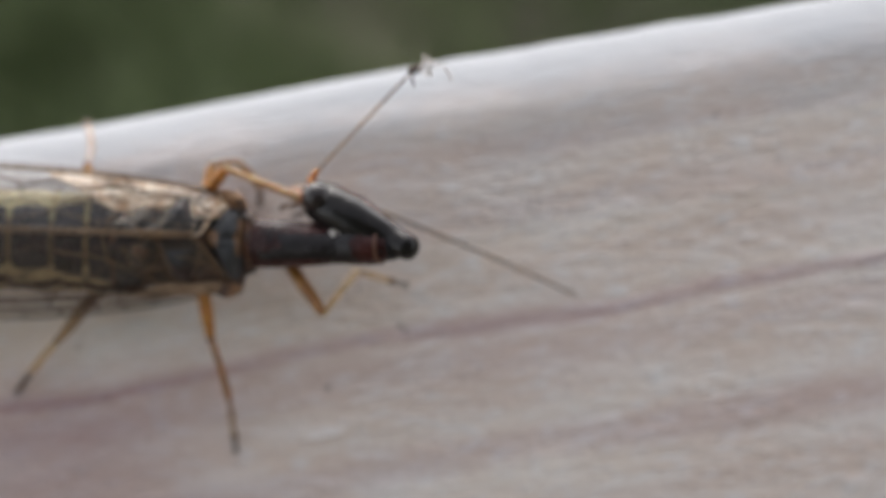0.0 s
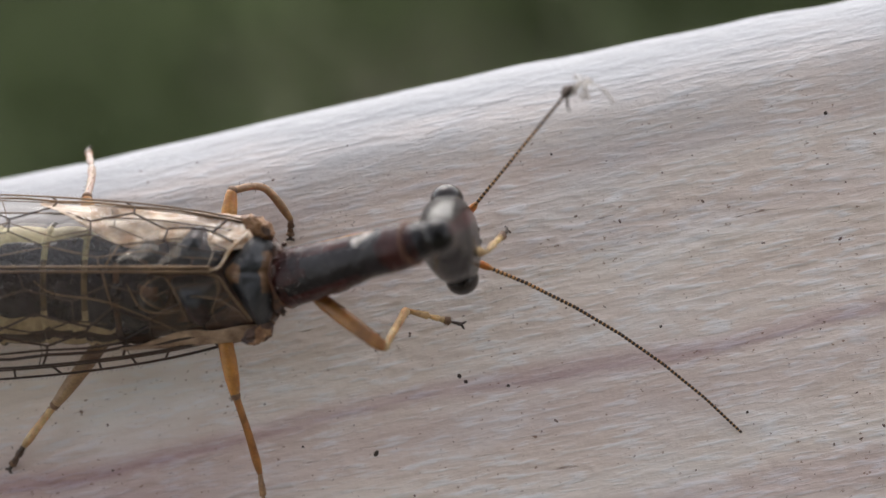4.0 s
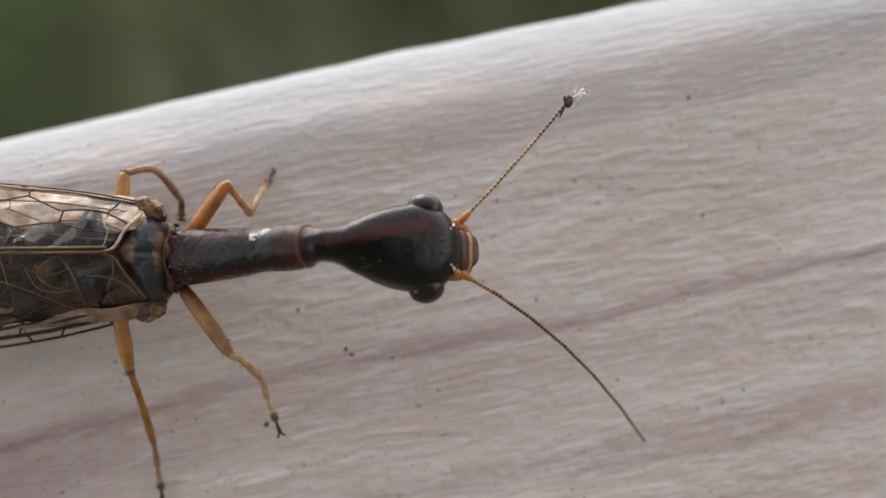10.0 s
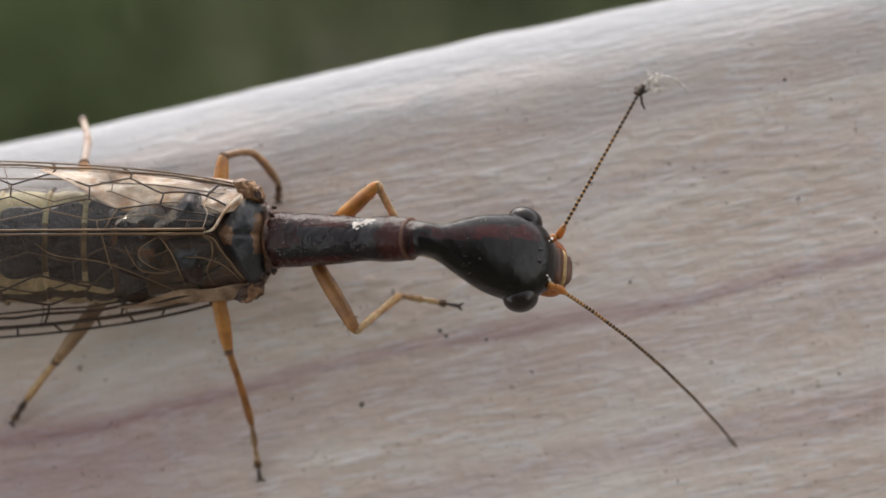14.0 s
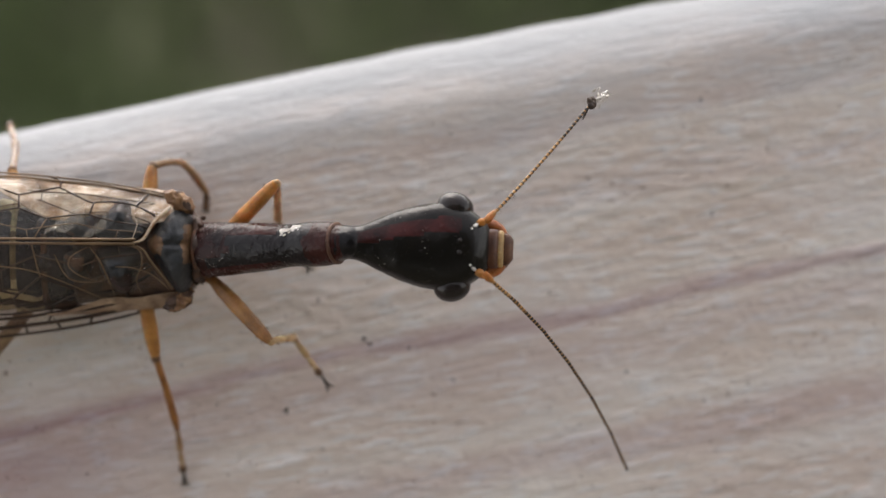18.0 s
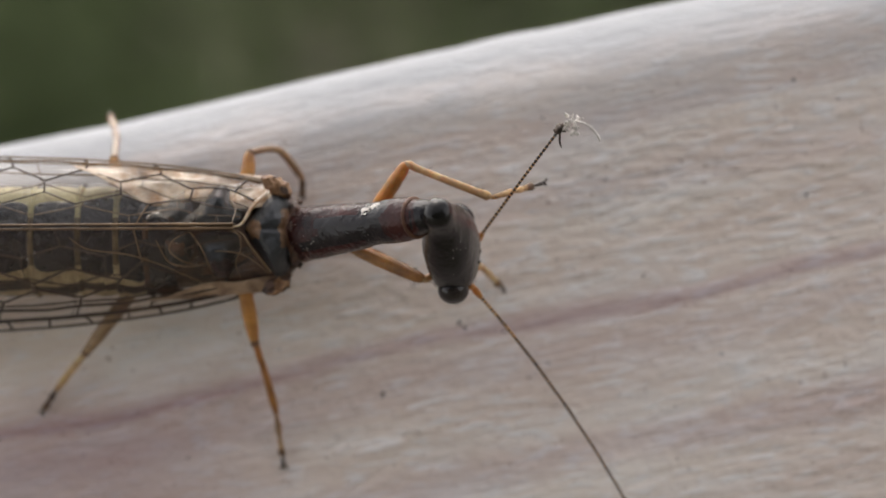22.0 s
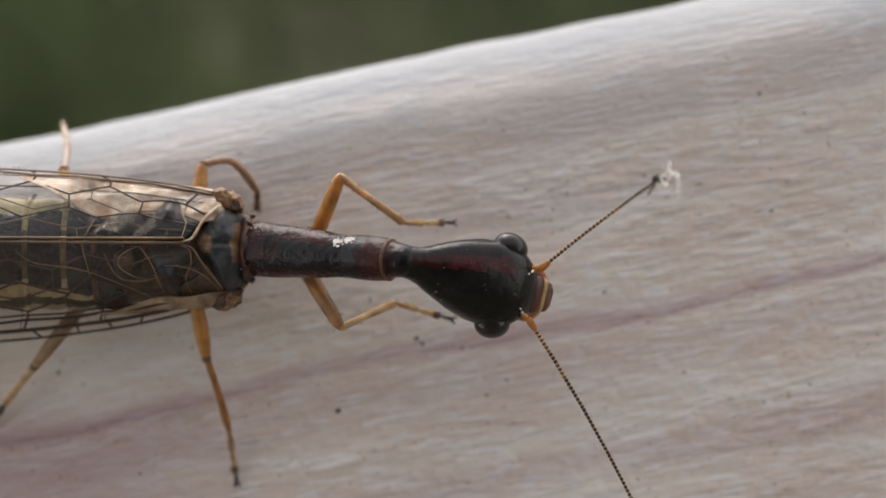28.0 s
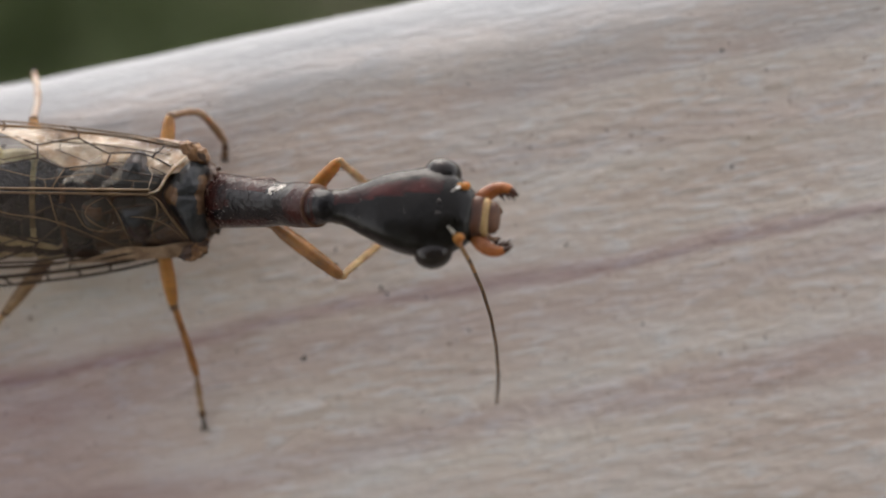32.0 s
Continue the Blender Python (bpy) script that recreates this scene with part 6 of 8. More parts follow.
    walk(antenna_right[1], [
        (0, mm(3.062, 0.576, 0.975, -0.0, 9.1, -19.9)), (0.5, mm(3.801, 0.502, 0.642, -0.1, 8.6, -20.8)), (1, mm(4.335, -0.048, 0.750, -0.1, 8.9, -21.4)),
        (1.5, mm(4.450, -0.350, 0.883, -0.7, 11.6, -26.4)), (2, mm(4.509, -0.286, 0.997, -1.1, 12.7, -30.1)), (2.5, mm(4.595, -0.510, 0.895, -1.0, 11.2, -31.3)),
        (3, mm(4.674, -0.481, 0.866, -0.6, 11.1, -30.4)), (3.5, mm(4.697, -0.338, 0.840, -0.2, 10.8, -28.5)), (4, mm(4.717, -0.194, 0.818, 0.1, 10.4, -26.5)),
        (4.5, mm(4.649, -0.097, 0.825, 0.2, 10.3, -25.6)), (5, mm(4.753, -0.285, 0.801, -0.5, 10.0, -30.6)), (5.5, mm(4.516, 0.188, 0.729, 0.7, 9.2, -22.1)),
        (6, mm(4.680, -0.131, 0.598, -0.1, 7.1, -27.2)), (6.5, mm(5.709, -0.641, 0.915, -0.9, 7.4, -36.1)), (7, mm(3.618, -1.621, 1.101, -1.1, 9.1, -40.5)),
        (7.5, mm(5.289, -1.033, 0.762, -0.3, 9.3, -36.3)), (8, mm(5.645, -0.758, 1.280, 0.2, 16.4, -33.2)), (8.5, mm(6.127, -0.769, 1.866, -0.4, 22.4, -35.7)),
        (9, mm(6.121, -0.747, 1.928, -0.6, 23.6, -36.6)), (9.5, mm(6.095, -0.752, 1.888, -0.2, 25.9, -36.0)), (10, mm(6.096, -0.754, 1.999, 0.2, 28.0, -34.8)),
        (11, mm(6.127, -0.762, 2.077, -0.3, 22.5, -36.0)), (11.5, mm(4.387, -0.935, 1.269, -0.5, 19.6, -37.0)), (12, mm(3.986, -1.468, 1.223, -2.5, 5.7, -45.2)),
        (12.5, mm(4.055, -1.151, 1.577, 0.4, 35.4, -17.7)), (13, mm(3.781, -2.168, 1.701, -20.4, 15.4, -69.7)), (13.5, mm(5.991, -1.306, 1.822, -6.1, 28.7, -34.1)),
        (14, mm(6.142, -1.329, 1.757, -5.8, 27.5, -37.2)), (14.5, mm(6.176, -1.212, 1.816, -6.6, 24.7, -43.5)), (15, mm(6.191, -1.094, 1.895, -6.7, 22.0, -48.9)),
        (15.5, mm(6.147, -0.991, 1.963, -5.7, 20.8, -51.2)), (16, mm(5.999, -0.815, 2.908, -3.5, 25.3, -48.2)), (16.5, mm(6.041, -0.795, 2.853, -1.5, 27.9, -44.6)),
        (17, mm(6.026, -0.830, 2.838, -1.5, 28.0, -45.6)), (18, mm(6.040, -0.884, 2.837, -1.0, 28.0, -45.1)), (18.5, mm(4.632, -1.350, 1.898, -6.1, 4.9, -59.5)),
        (19, mm(5.978, -1.126, 1.404, -3.2, 16.2, -40.8)), (19.5, mm(4.435, -0.517, 1.230, 7.4, 17.0, 7.7)), (20, mm(4.403, -1.077, 1.178, -9.0, 5.5, -57.0)),
        (20.5, mm(5.190, -0.888, 1.228, -5.9, 15.7, -46.8)), (21, mm(4.339, -0.671, 1.530, 16.5, 64.7, 19.1)), (21.5, mm(3.978, -0.719, 1.971, 21.5, 41.6, 29.1)),
        (21.7333, mm(4.180, -1.200, 1.712, -12.5, 31.4, -19.4)), (22, mm(4.382, -1.680, 1.454, -27.6, 6.1, -52.1)), (22.5, mm(5.687, -1.354, 1.401, -17.8, 16.1, -32.1)),
        (23, mm(5.480, -0.998, 1.802, -16.0, 14.4, -46.9)), (23.5, mm(3.764, -2.346, 1.545, -14.9, 7.5, -67.1)), (24, mm(6.001, -1.532, 1.982, -5.9, 24.5, -31.3)),
        (24.5, mm(5.274, -1.677, 2.311, -11.2, 5.5, -53.4)), (25, mm(4.300, -1.417, 1.914, -9.0, 34.2, -45.4)), (25.5, mm(4.752, -1.724, 1.450, -5.0, 20.0, -40.9)),
        (26, mm(6.056, -1.006, 2.562, -1.0, 38.3, -29.9)), (26.5, mm(4.764, -1.753, 2.158, -21.0, 5.5, -73.6)), (27, mm(5.053, -1.807, 2.120, -15.4, 5.3, -71.0)),
        (27.5, mm(5.575, -1.889, 2.068, -11.0, 5.0, -65.1)), (28, mm(5.933, -1.959, 2.067, -7.7, 4.6, -59.1)), (28.5, mm(6.028, -1.972, 2.086, -5.6, 4.4, -56.5)),
        (29, mm(5.413, -1.503, 4.074, -3.8, 4.0, -50.9)), (29.5, mm(4.559, -1.565, 3.071, -2.3, 5.5, -42.3)), (30, mm(4.130, -1.418, 4.361, -2.5, 25.5, -51.1)),
        (30.5, mm(3.895, -1.228, 4.581, -20.2, 42.5, -106.8)), (31, mm(4.894, -1.544, 4.067, 4.6, 34.8, -70.1)), (31.5, mm(4.850, -1.519, 3.731, 0.3, 41.6, -77.6)),
        (32, mm(5.187, -0.958, 3.677, 5.8, 50.9, -67.5)),
    ])
    walk(antenna_right[2], [
        (0, mm(3.846, 0.292, 0.841, 0.0, 9.0, -20.8)), (0.5, mm(4.443, 0.258, 0.538, -0.3, 8.6, -23.5)), (1, mm(5.088, -0.343, 0.624, -0.4, 8.8, -24.9)),
        (1.5, mm(5.119, -0.682, 0.731, -0.8, 11.4, -29.7)), (2, mm(5.182, -0.677, 0.821, -1.1, 12.6, -33.1)), (2.5, mm(5.261, -0.916, 0.740, -1.1, 11.1, -35.0)),
        (3, mm(5.407, -0.912, 0.700, -0.7, 11.0, -34.2)), (3.5, mm(5.445, -0.744, 0.678, -0.3, 10.7, -32.5)), (4, mm(5.480, -0.574, 0.661, 0.0, 10.4, -30.7)),
        (4.5, mm(5.348, -0.433, 0.684, 0.1, 10.2, -29.9)), (5, mm(5.421, -0.680, 0.665, -0.6, 9.9, -35.1)), (5.5, mm(5.216, -0.097, 0.607, 0.8, 9.1, -25.6)),
        (6, mm(5.363, -0.483, 0.503, 0.1, 7.1, -29.8)), (6.5, mm(6.393, -1.139, 0.805, -0.9, 7.4, -40.0)), (7, mm(4.260, -2.169, 0.965, -0.9, 9.1, -42.2)),
        (7.5, mm(5.918, -1.495, 0.633, -0.4, 9.3, -39.9)), (8, mm(6.305, -1.190, 1.048, 0.1, 16.2, -37.0)), (8.5, mm(6.734, -1.205, 1.558, -0.3, 22.0, -38.9)),
        (9, mm(6.707, -1.183, 1.609, -0.8, 23.1, -40.7)), (9.5, mm(6.683, -1.179, 1.535, -0.4, 25.3, -39.9)), (10, mm(6.676, -1.158, 1.623, -0.2, 27.3, -39.6)),
        (11, mm(6.724, -1.195, 1.772, -0.3, 22.0, -40.2)), (11.5, mm(4.902, -1.323, 1.040, -0.7, 19.3, -41.6)), (12, mm(4.584, -2.069, 1.137, -2.8, 5.7, -50.8)),
        (12.5, mm(4.446, -1.275, 1.286, 0.6, 34.8, -18.9)), (13, mm(4.056, -2.912, 1.482, -21.3, 15.2, -76.0)), (13.5, mm(6.506, -1.655, 1.481, -5.9, 28.1, -37.7)),
        (14, mm(6.755, -1.794, 1.358, -5.5, 26.9, -40.5)), (14.5, mm(6.748, -1.753, 1.453, -6.1, 24.2, -46.3)), (15, mm(6.718, -1.700, 1.571, -6.2, 21.6, -51.3)),
        (15.5, mm(6.621, -1.581, 1.675, -5.2, 20.4, -53.3)), (16, mm(6.482, -1.356, 2.566, -3.4, 24.7, -51.3)), (16.5, mm(6.548, -1.296, 2.475, -2.0, 27.3, -49.5)),
        (17, mm(6.520, -1.335, 2.462, -1.7, 27.3, -50.0)), (18, mm(6.539, -1.385, 2.461, -1.3, 27.3, -49.9)), (18.5, mm(5.064, -2.083, 1.825, -6.8, 4.9, -66.0)),
        (19, mm(6.569, -1.637, 1.177, -3.5, 15.9, -45.5)), (19.5, mm(5.154, -0.421, 1.008, 7.6, 16.7, 5.8)), (20, mm(4.866, -1.790, 1.096, -9.2, 5.5, -61.6)),
        (20.5, mm(5.730, -1.462, 1.006, -6.1, 15.4, -50.7)), (21, mm(4.465, -0.627, 1.248, 17.8, 64.3, 20.6)), (21.5, mm(4.343, -0.516, 1.601, 23.9, 40.9, 32.4)),
        (21.7333, mm(4.623, -1.434, 1.482, -12.4, 32.2, -19.3)), (22, mm(4.904, -2.352, 1.363, -28.5, 6.0, -54.4)), (22.5, mm(6.351, -1.769, 1.175, -18.8, 15.9, -36.0)),
        (23, mm(6.029, -1.585, 1.596, -16.9, 14.2, -52.0)), (23.5, mm(4.091, -3.120, 1.435, -15.3, 7.4, -71.6)), (24, mm(6.617, -1.907, 1.654, -6.2, 24.0, -35.6)),
        (24.5, mm(5.782, -2.361, 2.229, -10.5, 5.4, -54.9)), (25, mm(4.671, -1.793, 1.555, -8.5, 33.5, -48.1)), (25.5, mm(5.303, -2.201, 1.184, -4.1, 19.7, -42.3)),
        (26, mm(6.592, -1.314, 2.074, -1.0, 37.3, -34.0)), (26.5, mm(5.003, -2.570, 2.077, -21.3, 5.4, -80.4)), (27, mm(5.335, -2.623, 2.039, -15.5, 5.3, -76.8)),
        (27.5, mm(5.939, -2.671, 1.993, -10.9, 5.0, -68.8)), (28, mm(6.376, -2.700, 1.997, -7.5, 4.6, -60.7)), (28.5, mm(6.499, -2.684, 2.020, -5.3, 4.4, -57.2)),
        (29, mm(5.950, -2.163, 4.015, -3.9, 4.0, -55.6)), (29.5, mm(5.186, -2.135, 2.990, -2.5, 5.5, -48.2)), (30, mm(4.582, -1.977, 4.018, -2.4, 24.8, -54.1)),
        (30.5, mm(3.730, -1.774, 4.058, -18.5, 41.3, -106.4)), (31, mm(5.106, -2.130, 3.633, 3.0, 33.8, -74.0)), (31.5, mm(4.971, -2.069, 3.232, -3.3, 40.2, -86.8)),
        (32, mm(5.383, -1.430, 3.049, 4.6, 49.5, -73.2)),
    ])
    walk(antenna_right[3], [
        (0, mm(4.633, -0.006, 0.708, -0.0, 8.9, -21.7)), (0.5, mm(5.078, -0.018, 0.433, -0.5, 8.5, -26.1)), (1, mm(5.827, -0.686, 0.498, -0.6, 8.7, -28.3)),
        (1.5, mm(5.774, -1.055, 0.578, -1.0, 11.3, -32.9)), (2, mm(5.841, -1.107, 0.646, -1.2, 12.4, -36.1)), (2.5, mm(5.907, -1.367, 0.585, -1.3, 11.0, -38.7)),
        (3, mm(6.111, -1.390, 0.534, -0.9, 10.9, -38.0)), (3.5, mm(6.164, -1.201, 0.517, -0.4, 10.6, -36.4)), (4, mm(6.213, -1.009, 0.505, -0.1, 10.3, -34.9)),
        (4.5, mm(6.026, -0.822, 0.543, 0.0, 10.1, -34.2)), (5, mm(6.061, -1.130, 0.529, -0.7, 9.8, -39.7)), (5.5, mm(5.902, -0.426, 0.485, 0.8, 9.0, -29.1)),
        (6, mm(6.033, -0.867, 0.407, 0.2, 7.0, -32.4)), (6.5, mm(7.045, -1.687, 0.695, -0.9, 7.3, -43.9)), (7, mm(4.890, -2.739, 0.829, -0.6, 9.0, -43.9)),
        (7.5, mm(6.520, -1.998, 0.505, -0.4, 9.2, -43.5)), (8, mm(6.944, -1.672, 0.816, -0.0, 15.9, -40.8)), (8.5, mm(7.330, -1.685, 1.250, -0.2, 21.5, -42.0)),
        (9, mm(7.273, -1.669, 1.290, -1.0, 22.7, -44.8)), (9.5, mm(7.256, -1.659, 1.181, -0.5, 24.8, -43.9)), (10, mm(7.236, -1.621, 1.248, -0.5, 26.7, -44.3)),
        (11, mm(7.300, -1.683, 1.466, -0.4, 21.6, -44.5)), (11.5, mm(5.393, -1.760, 0.810, -0.8, 19.0, -46.2)), (12, mm(5.124, -2.730, 1.052, -3.1, 5.7, -56.3)),
        (12.5, mm(4.843, -1.411, 0.994, 0.7, 34.2, -20.2)), (13, mm(4.252, -3.694, 1.264, -22.0, 14.9, -81.8)), (13.5, mm(7.012, -2.045, 1.141, -5.7, 27.5, -41.3)),
        (14, mm(7.342, -2.296, 0.966, -5.2, 26.3, -43.9)), (14.5, mm(7.294, -2.324, 1.098, -5.7, 23.7, -49.0)), (15, mm(7.222, -2.329, 1.252, -5.7, 21.2, -53.6)),
        (15.5, mm(7.082, -2.200, 1.388, -4.8, 20.1, -55.5)), (16, mm(6.947, -1.937, 2.223, -3.3, 24.2, -54.4)), (16.5, mm(7.024, -1.853, 2.097, -2.5, 26.7, -54.3)),
        (17, mm(6.988, -1.893, 2.086, -2.0, 26.7, -54.4)), (18, mm(7.007, -1.941, 2.086, -1.6, 26.7, -54.7)), (18.5, mm(5.412, -2.865, 1.751, -7.4, 4.9, -72.5)),
        (19, mm(7.125, -2.203, 0.951, -3.8, 15.7, -50.1)), (19.5, mm(5.889, -0.346, 0.786, 7.8, 16.4, 4.0)), (20, mm(5.272, -2.544, 1.014, -9.4, 5.4, -66.3)),
        (20.5, mm(6.238, -2.083, 0.785, -6.2, 15.2, -54.7)), (20.7333, mm(5.415, -1.331, 0.875, -7.2, 41.9, -27.3)), (21, mm(4.592, -0.580, 0.966, 19.1, 63.9, 22.1)),
        (21.5, mm(4.704, -0.287, 1.231, 26.1, 40.2, 35.6)), (21.7333, mm(5.053, -1.667, 1.251, -12.4, 33.1, -19.3)), (22, mm(5.403, -3.048, 1.272, -29.5, 6.0, -56.6)),
        (22.5, mm(6.994, -2.237, 0.949, -19.9, 15.6, -40.0)), (23, mm(6.531, -2.228, 1.389, -17.7, 14.0, -57.1)), (23.5, mm(4.359, -3.924, 1.325, -15.8, 7.3, -75.8)),
        (24, mm(7.217, -2.338, 1.325, -6.6, 23.5, -39.9)), (24.5, mm(6.275, -3.061, 2.147, -9.9, 5.4, -56.4)), (25, mm(5.033, -2.197, 1.196, -8.0, 32.8, -50.8)),
        (25.5, mm(5.854, -2.702, 0.918, -3.2, 19.3, -43.6)), (26, mm(7.123, -1.672, 1.585, -1.1, 36.4, -38.2)), (26.5, mm(5.146, -3.414, 1.995, -21.4, 5.4, -87.0)),
        (27, mm(5.531, -3.463, 1.958, -15.6, 5.3, -82.5)), (27.5, mm(6.252, -3.476, 1.917, -10.7, 5.1, -72.4)), (28, mm(6.798, -3.454, 1.927, -7.2, 4.6, -62.3)),
        (28.5, mm(6.965, -3.406, 1.954, -5.0, 4.4, -57.9)), (29, mm(6.434, -2.869, 3.955, -3.9, 3.9, -60.4)), (29.5, mm(5.755, -2.771, 2.908, -2.5, 5.4, -54.0)),
        (30, mm(5.016, -2.577, 3.676, -2.3, 24.2, -57.2)), (30.5, mm(3.562, -2.345, 3.535, -16.9, 40.1, -106.0)), (31, mm(5.285, -2.754, 3.199, 1.5, 32.8, -77.8)),
        (31.5, mm(5.003, -2.659, 2.732, -6.6, 38.9, -96.2)), (32, mm(5.539, -1.944, 2.422, 3.5, 48.1, -79.0)),
    ])
    walk(antenna_right[4], [
        (0, mm(5.422, -0.319, 0.575, 0.0, 8.8, -22.6)), (0.5, mm(5.704, -0.324, 0.329, -0.7, 8.5, -28.8)), (1, mm(6.550, -1.076, 0.372, -0.9, 8.7, -31.8)),
        (1.5, mm(6.413, -1.468, 0.425, -1.1, 11.2, -36.1)), (2, mm(6.485, -1.577, 0.471, -1.3, 12.3, -39.1)), (2.5, mm(6.527, -1.864, 0.430, -1.5, 10.9, -42.3)),
        (3, mm(6.782, -1.914, 0.370, -1.0, 10.8, -41.7)), (3.5, mm(6.849, -1.707, 0.358, -0.6, 10.5, -40.4)), (4, mm(6.912, -1.497, 0.350, -0.2, 10.2, -39.1)),
        (4.5, mm(6.677, -1.265, 0.402, -0.1, 10.1, -38.4)), (5, mm(6.666, -1.633, 0.392, -0.8, 9.7, -44.3)), (5.5, mm(6.571, -0.799, 0.364, 0.9, 9.0, -32.5)),
        (6, mm(6.689, -1.283, 0.311, 0.4, 7.0, -34.9)), (6.5, mm(7.661, -2.280, 0.585, -0.9, 7.3, -47.8)), (7, mm(5.507, -3.332, 0.694, -0.4, 9.0, -45.0)),
        (7.5, mm(7.092, -2.542, 0.377, -0.5, 9.2, -47.1)), (8, mm(7.559, -2.203, 0.584, -0.1, 15.7, -44.5)), (8.5, mm(7.910, -2.208, 0.942, -0.2, 21.1, -45.1)),
        (9, mm(7.813, -2.207, 0.971, -1.2, 22.3, -48.9)), (9.5, mm(7.807, -2.189, 0.827, -0.6, 24.3, -47.8)), (10, mm(7.770, -2.143, 0.872, -0.8, 26.1, -49.0)),
        (11, mm(7.850, -2.223, 1.161, -0.5, 21.2, -48.6)), (11.5, mm(5.856, -2.243, 0.580, -0.9, 18.6, -50.7)), (12, mm(5.600, -3.445, 0.967, -3.3, 5.6, -61.6)),
        (12.5, mm(5.246, -1.559, 0.703, 0.9, 33.6, -21.4)), (13, mm(4.369, -4.507, 1.045, -21.6, 14.7, -83.2)), (13.5, mm(7.502, -2.476, 0.801, -6.2, 27.0, -44.8)),
        (14, mm(7.902, -2.834, 0.581, -5.5, 25.8, -47.1)), (14.5, mm(7.814, -2.924, 0.750, -5.7, 23.2, -51.8)), (15, mm(7.702, -2.979, 0.939, -5.5, 20.8, -55.9)),
        (15.5, mm(7.529, -2.849, 1.100, -4.6, 19.7, -57.6)), (16, mm(7.391, -2.557, 1.881, -3.4, 23.7, -57.4)), (16.5, mm(7.463, -2.464, 1.719, -3.1, 26.1, -59.0)),
        (17, mm(7.424, -2.502, 1.710, -2.3, 26.0, -58.7)), (18, mm(7.439, -2.550, 1.710, -1.9, 26.1, -59.3)), (18.5, mm(5.671, -3.686, 1.678, -8.0, 4.8, -78.6)),
        (19, mm(7.643, -2.823, 0.724, -4.1, 15.4, -54.7)), (19.5, mm(6.640, -0.293, 0.564, 8.0, 16.2, 2.2)), (20, mm(5.620, -3.333, 0.932, -9.7, 5.4, -70.8)),
        (20.5, mm(6.709, -2.748, 0.563, -6.3, 15.0, -58.6)), (20.7333, mm(5.714, -1.638, 0.624, -7.6, 41.9, -29.2)), (21, mm(4.720, -0.528, 0.684, 20.2, 63.6, 23.6)),
        (21.5, mm(5.060, -0.032, 0.860, 28.1, 39.5, 38.8)), (21.7333, mm(5.468, -1.900, 1.021, -12.4, 34.0, -19.3)), (22, mm(5.877, -3.768, 1.182, -30.6, 6.0, -58.9)),
        (22.5, mm(7.613, -2.757, 0.723, -21.0, 15.4, -43.9)), (23, mm(6.980, -2.923, 1.183, -18.6, 13.8, -62.1)), (23.5, mm(4.569, -4.753, 1.215, -16.0, 7.3, -76.9)),
        (24, mm(7.796, -2.822, 0.996, -7.3, 23.1, -44.1)), (24.5, mm(6.752, -3.778, 2.066, -9.6, 5.4, -57.8)), (25, mm(5.385, -2.628, 0.837, -7.8, 32.1, -53.5)),
        (25.5, mm(6.403, -3.226, 0.652, -2.5, 19.0, -45.0)), (26, mm(7.644, -2.081, 1.097, -1.3, 35.5, -42.2)), (26.5, mm(5.192, -4.274, 1.914, -20.8, 5.4, -90.1)),
        (27, mm(5.644, -4.319, 1.877, -15.1, 5.3, -85.3)), (27.5, mm(6.513, -4.299, 1.840, -10.2, 5.1, -74.2)), (28, mm(7.200, -4.219, 1.857, -6.7, 4.6, -63.1)),
        (28.5, mm(7.424, -4.137, 1.888, -4.7, 4.4, -58.3)), (29, mm(6.860, -3.619, 3.896, -3.8, 3.9, -64.8)), (29.5, mm(6.259, -3.466, 2.827, -2.6, 5.4, -59.7)),
        (30, mm(5.429, -3.219, 3.334, -2.1, 23.5, -60.2)), (30.5, mm(3.391, -2.941, 3.012, -15.4, 39.0, -105.6)), (31, mm(5.427, -3.412, 2.765, 0.2, 31.8, -81.6)),
        (31.5, mm(4.936, -3.274, 2.233, -9.4, 37.8, -105.0)), (32, mm(5.646, -2.496, 1.794, 2.6, 46.9, -84.6)),
    ])
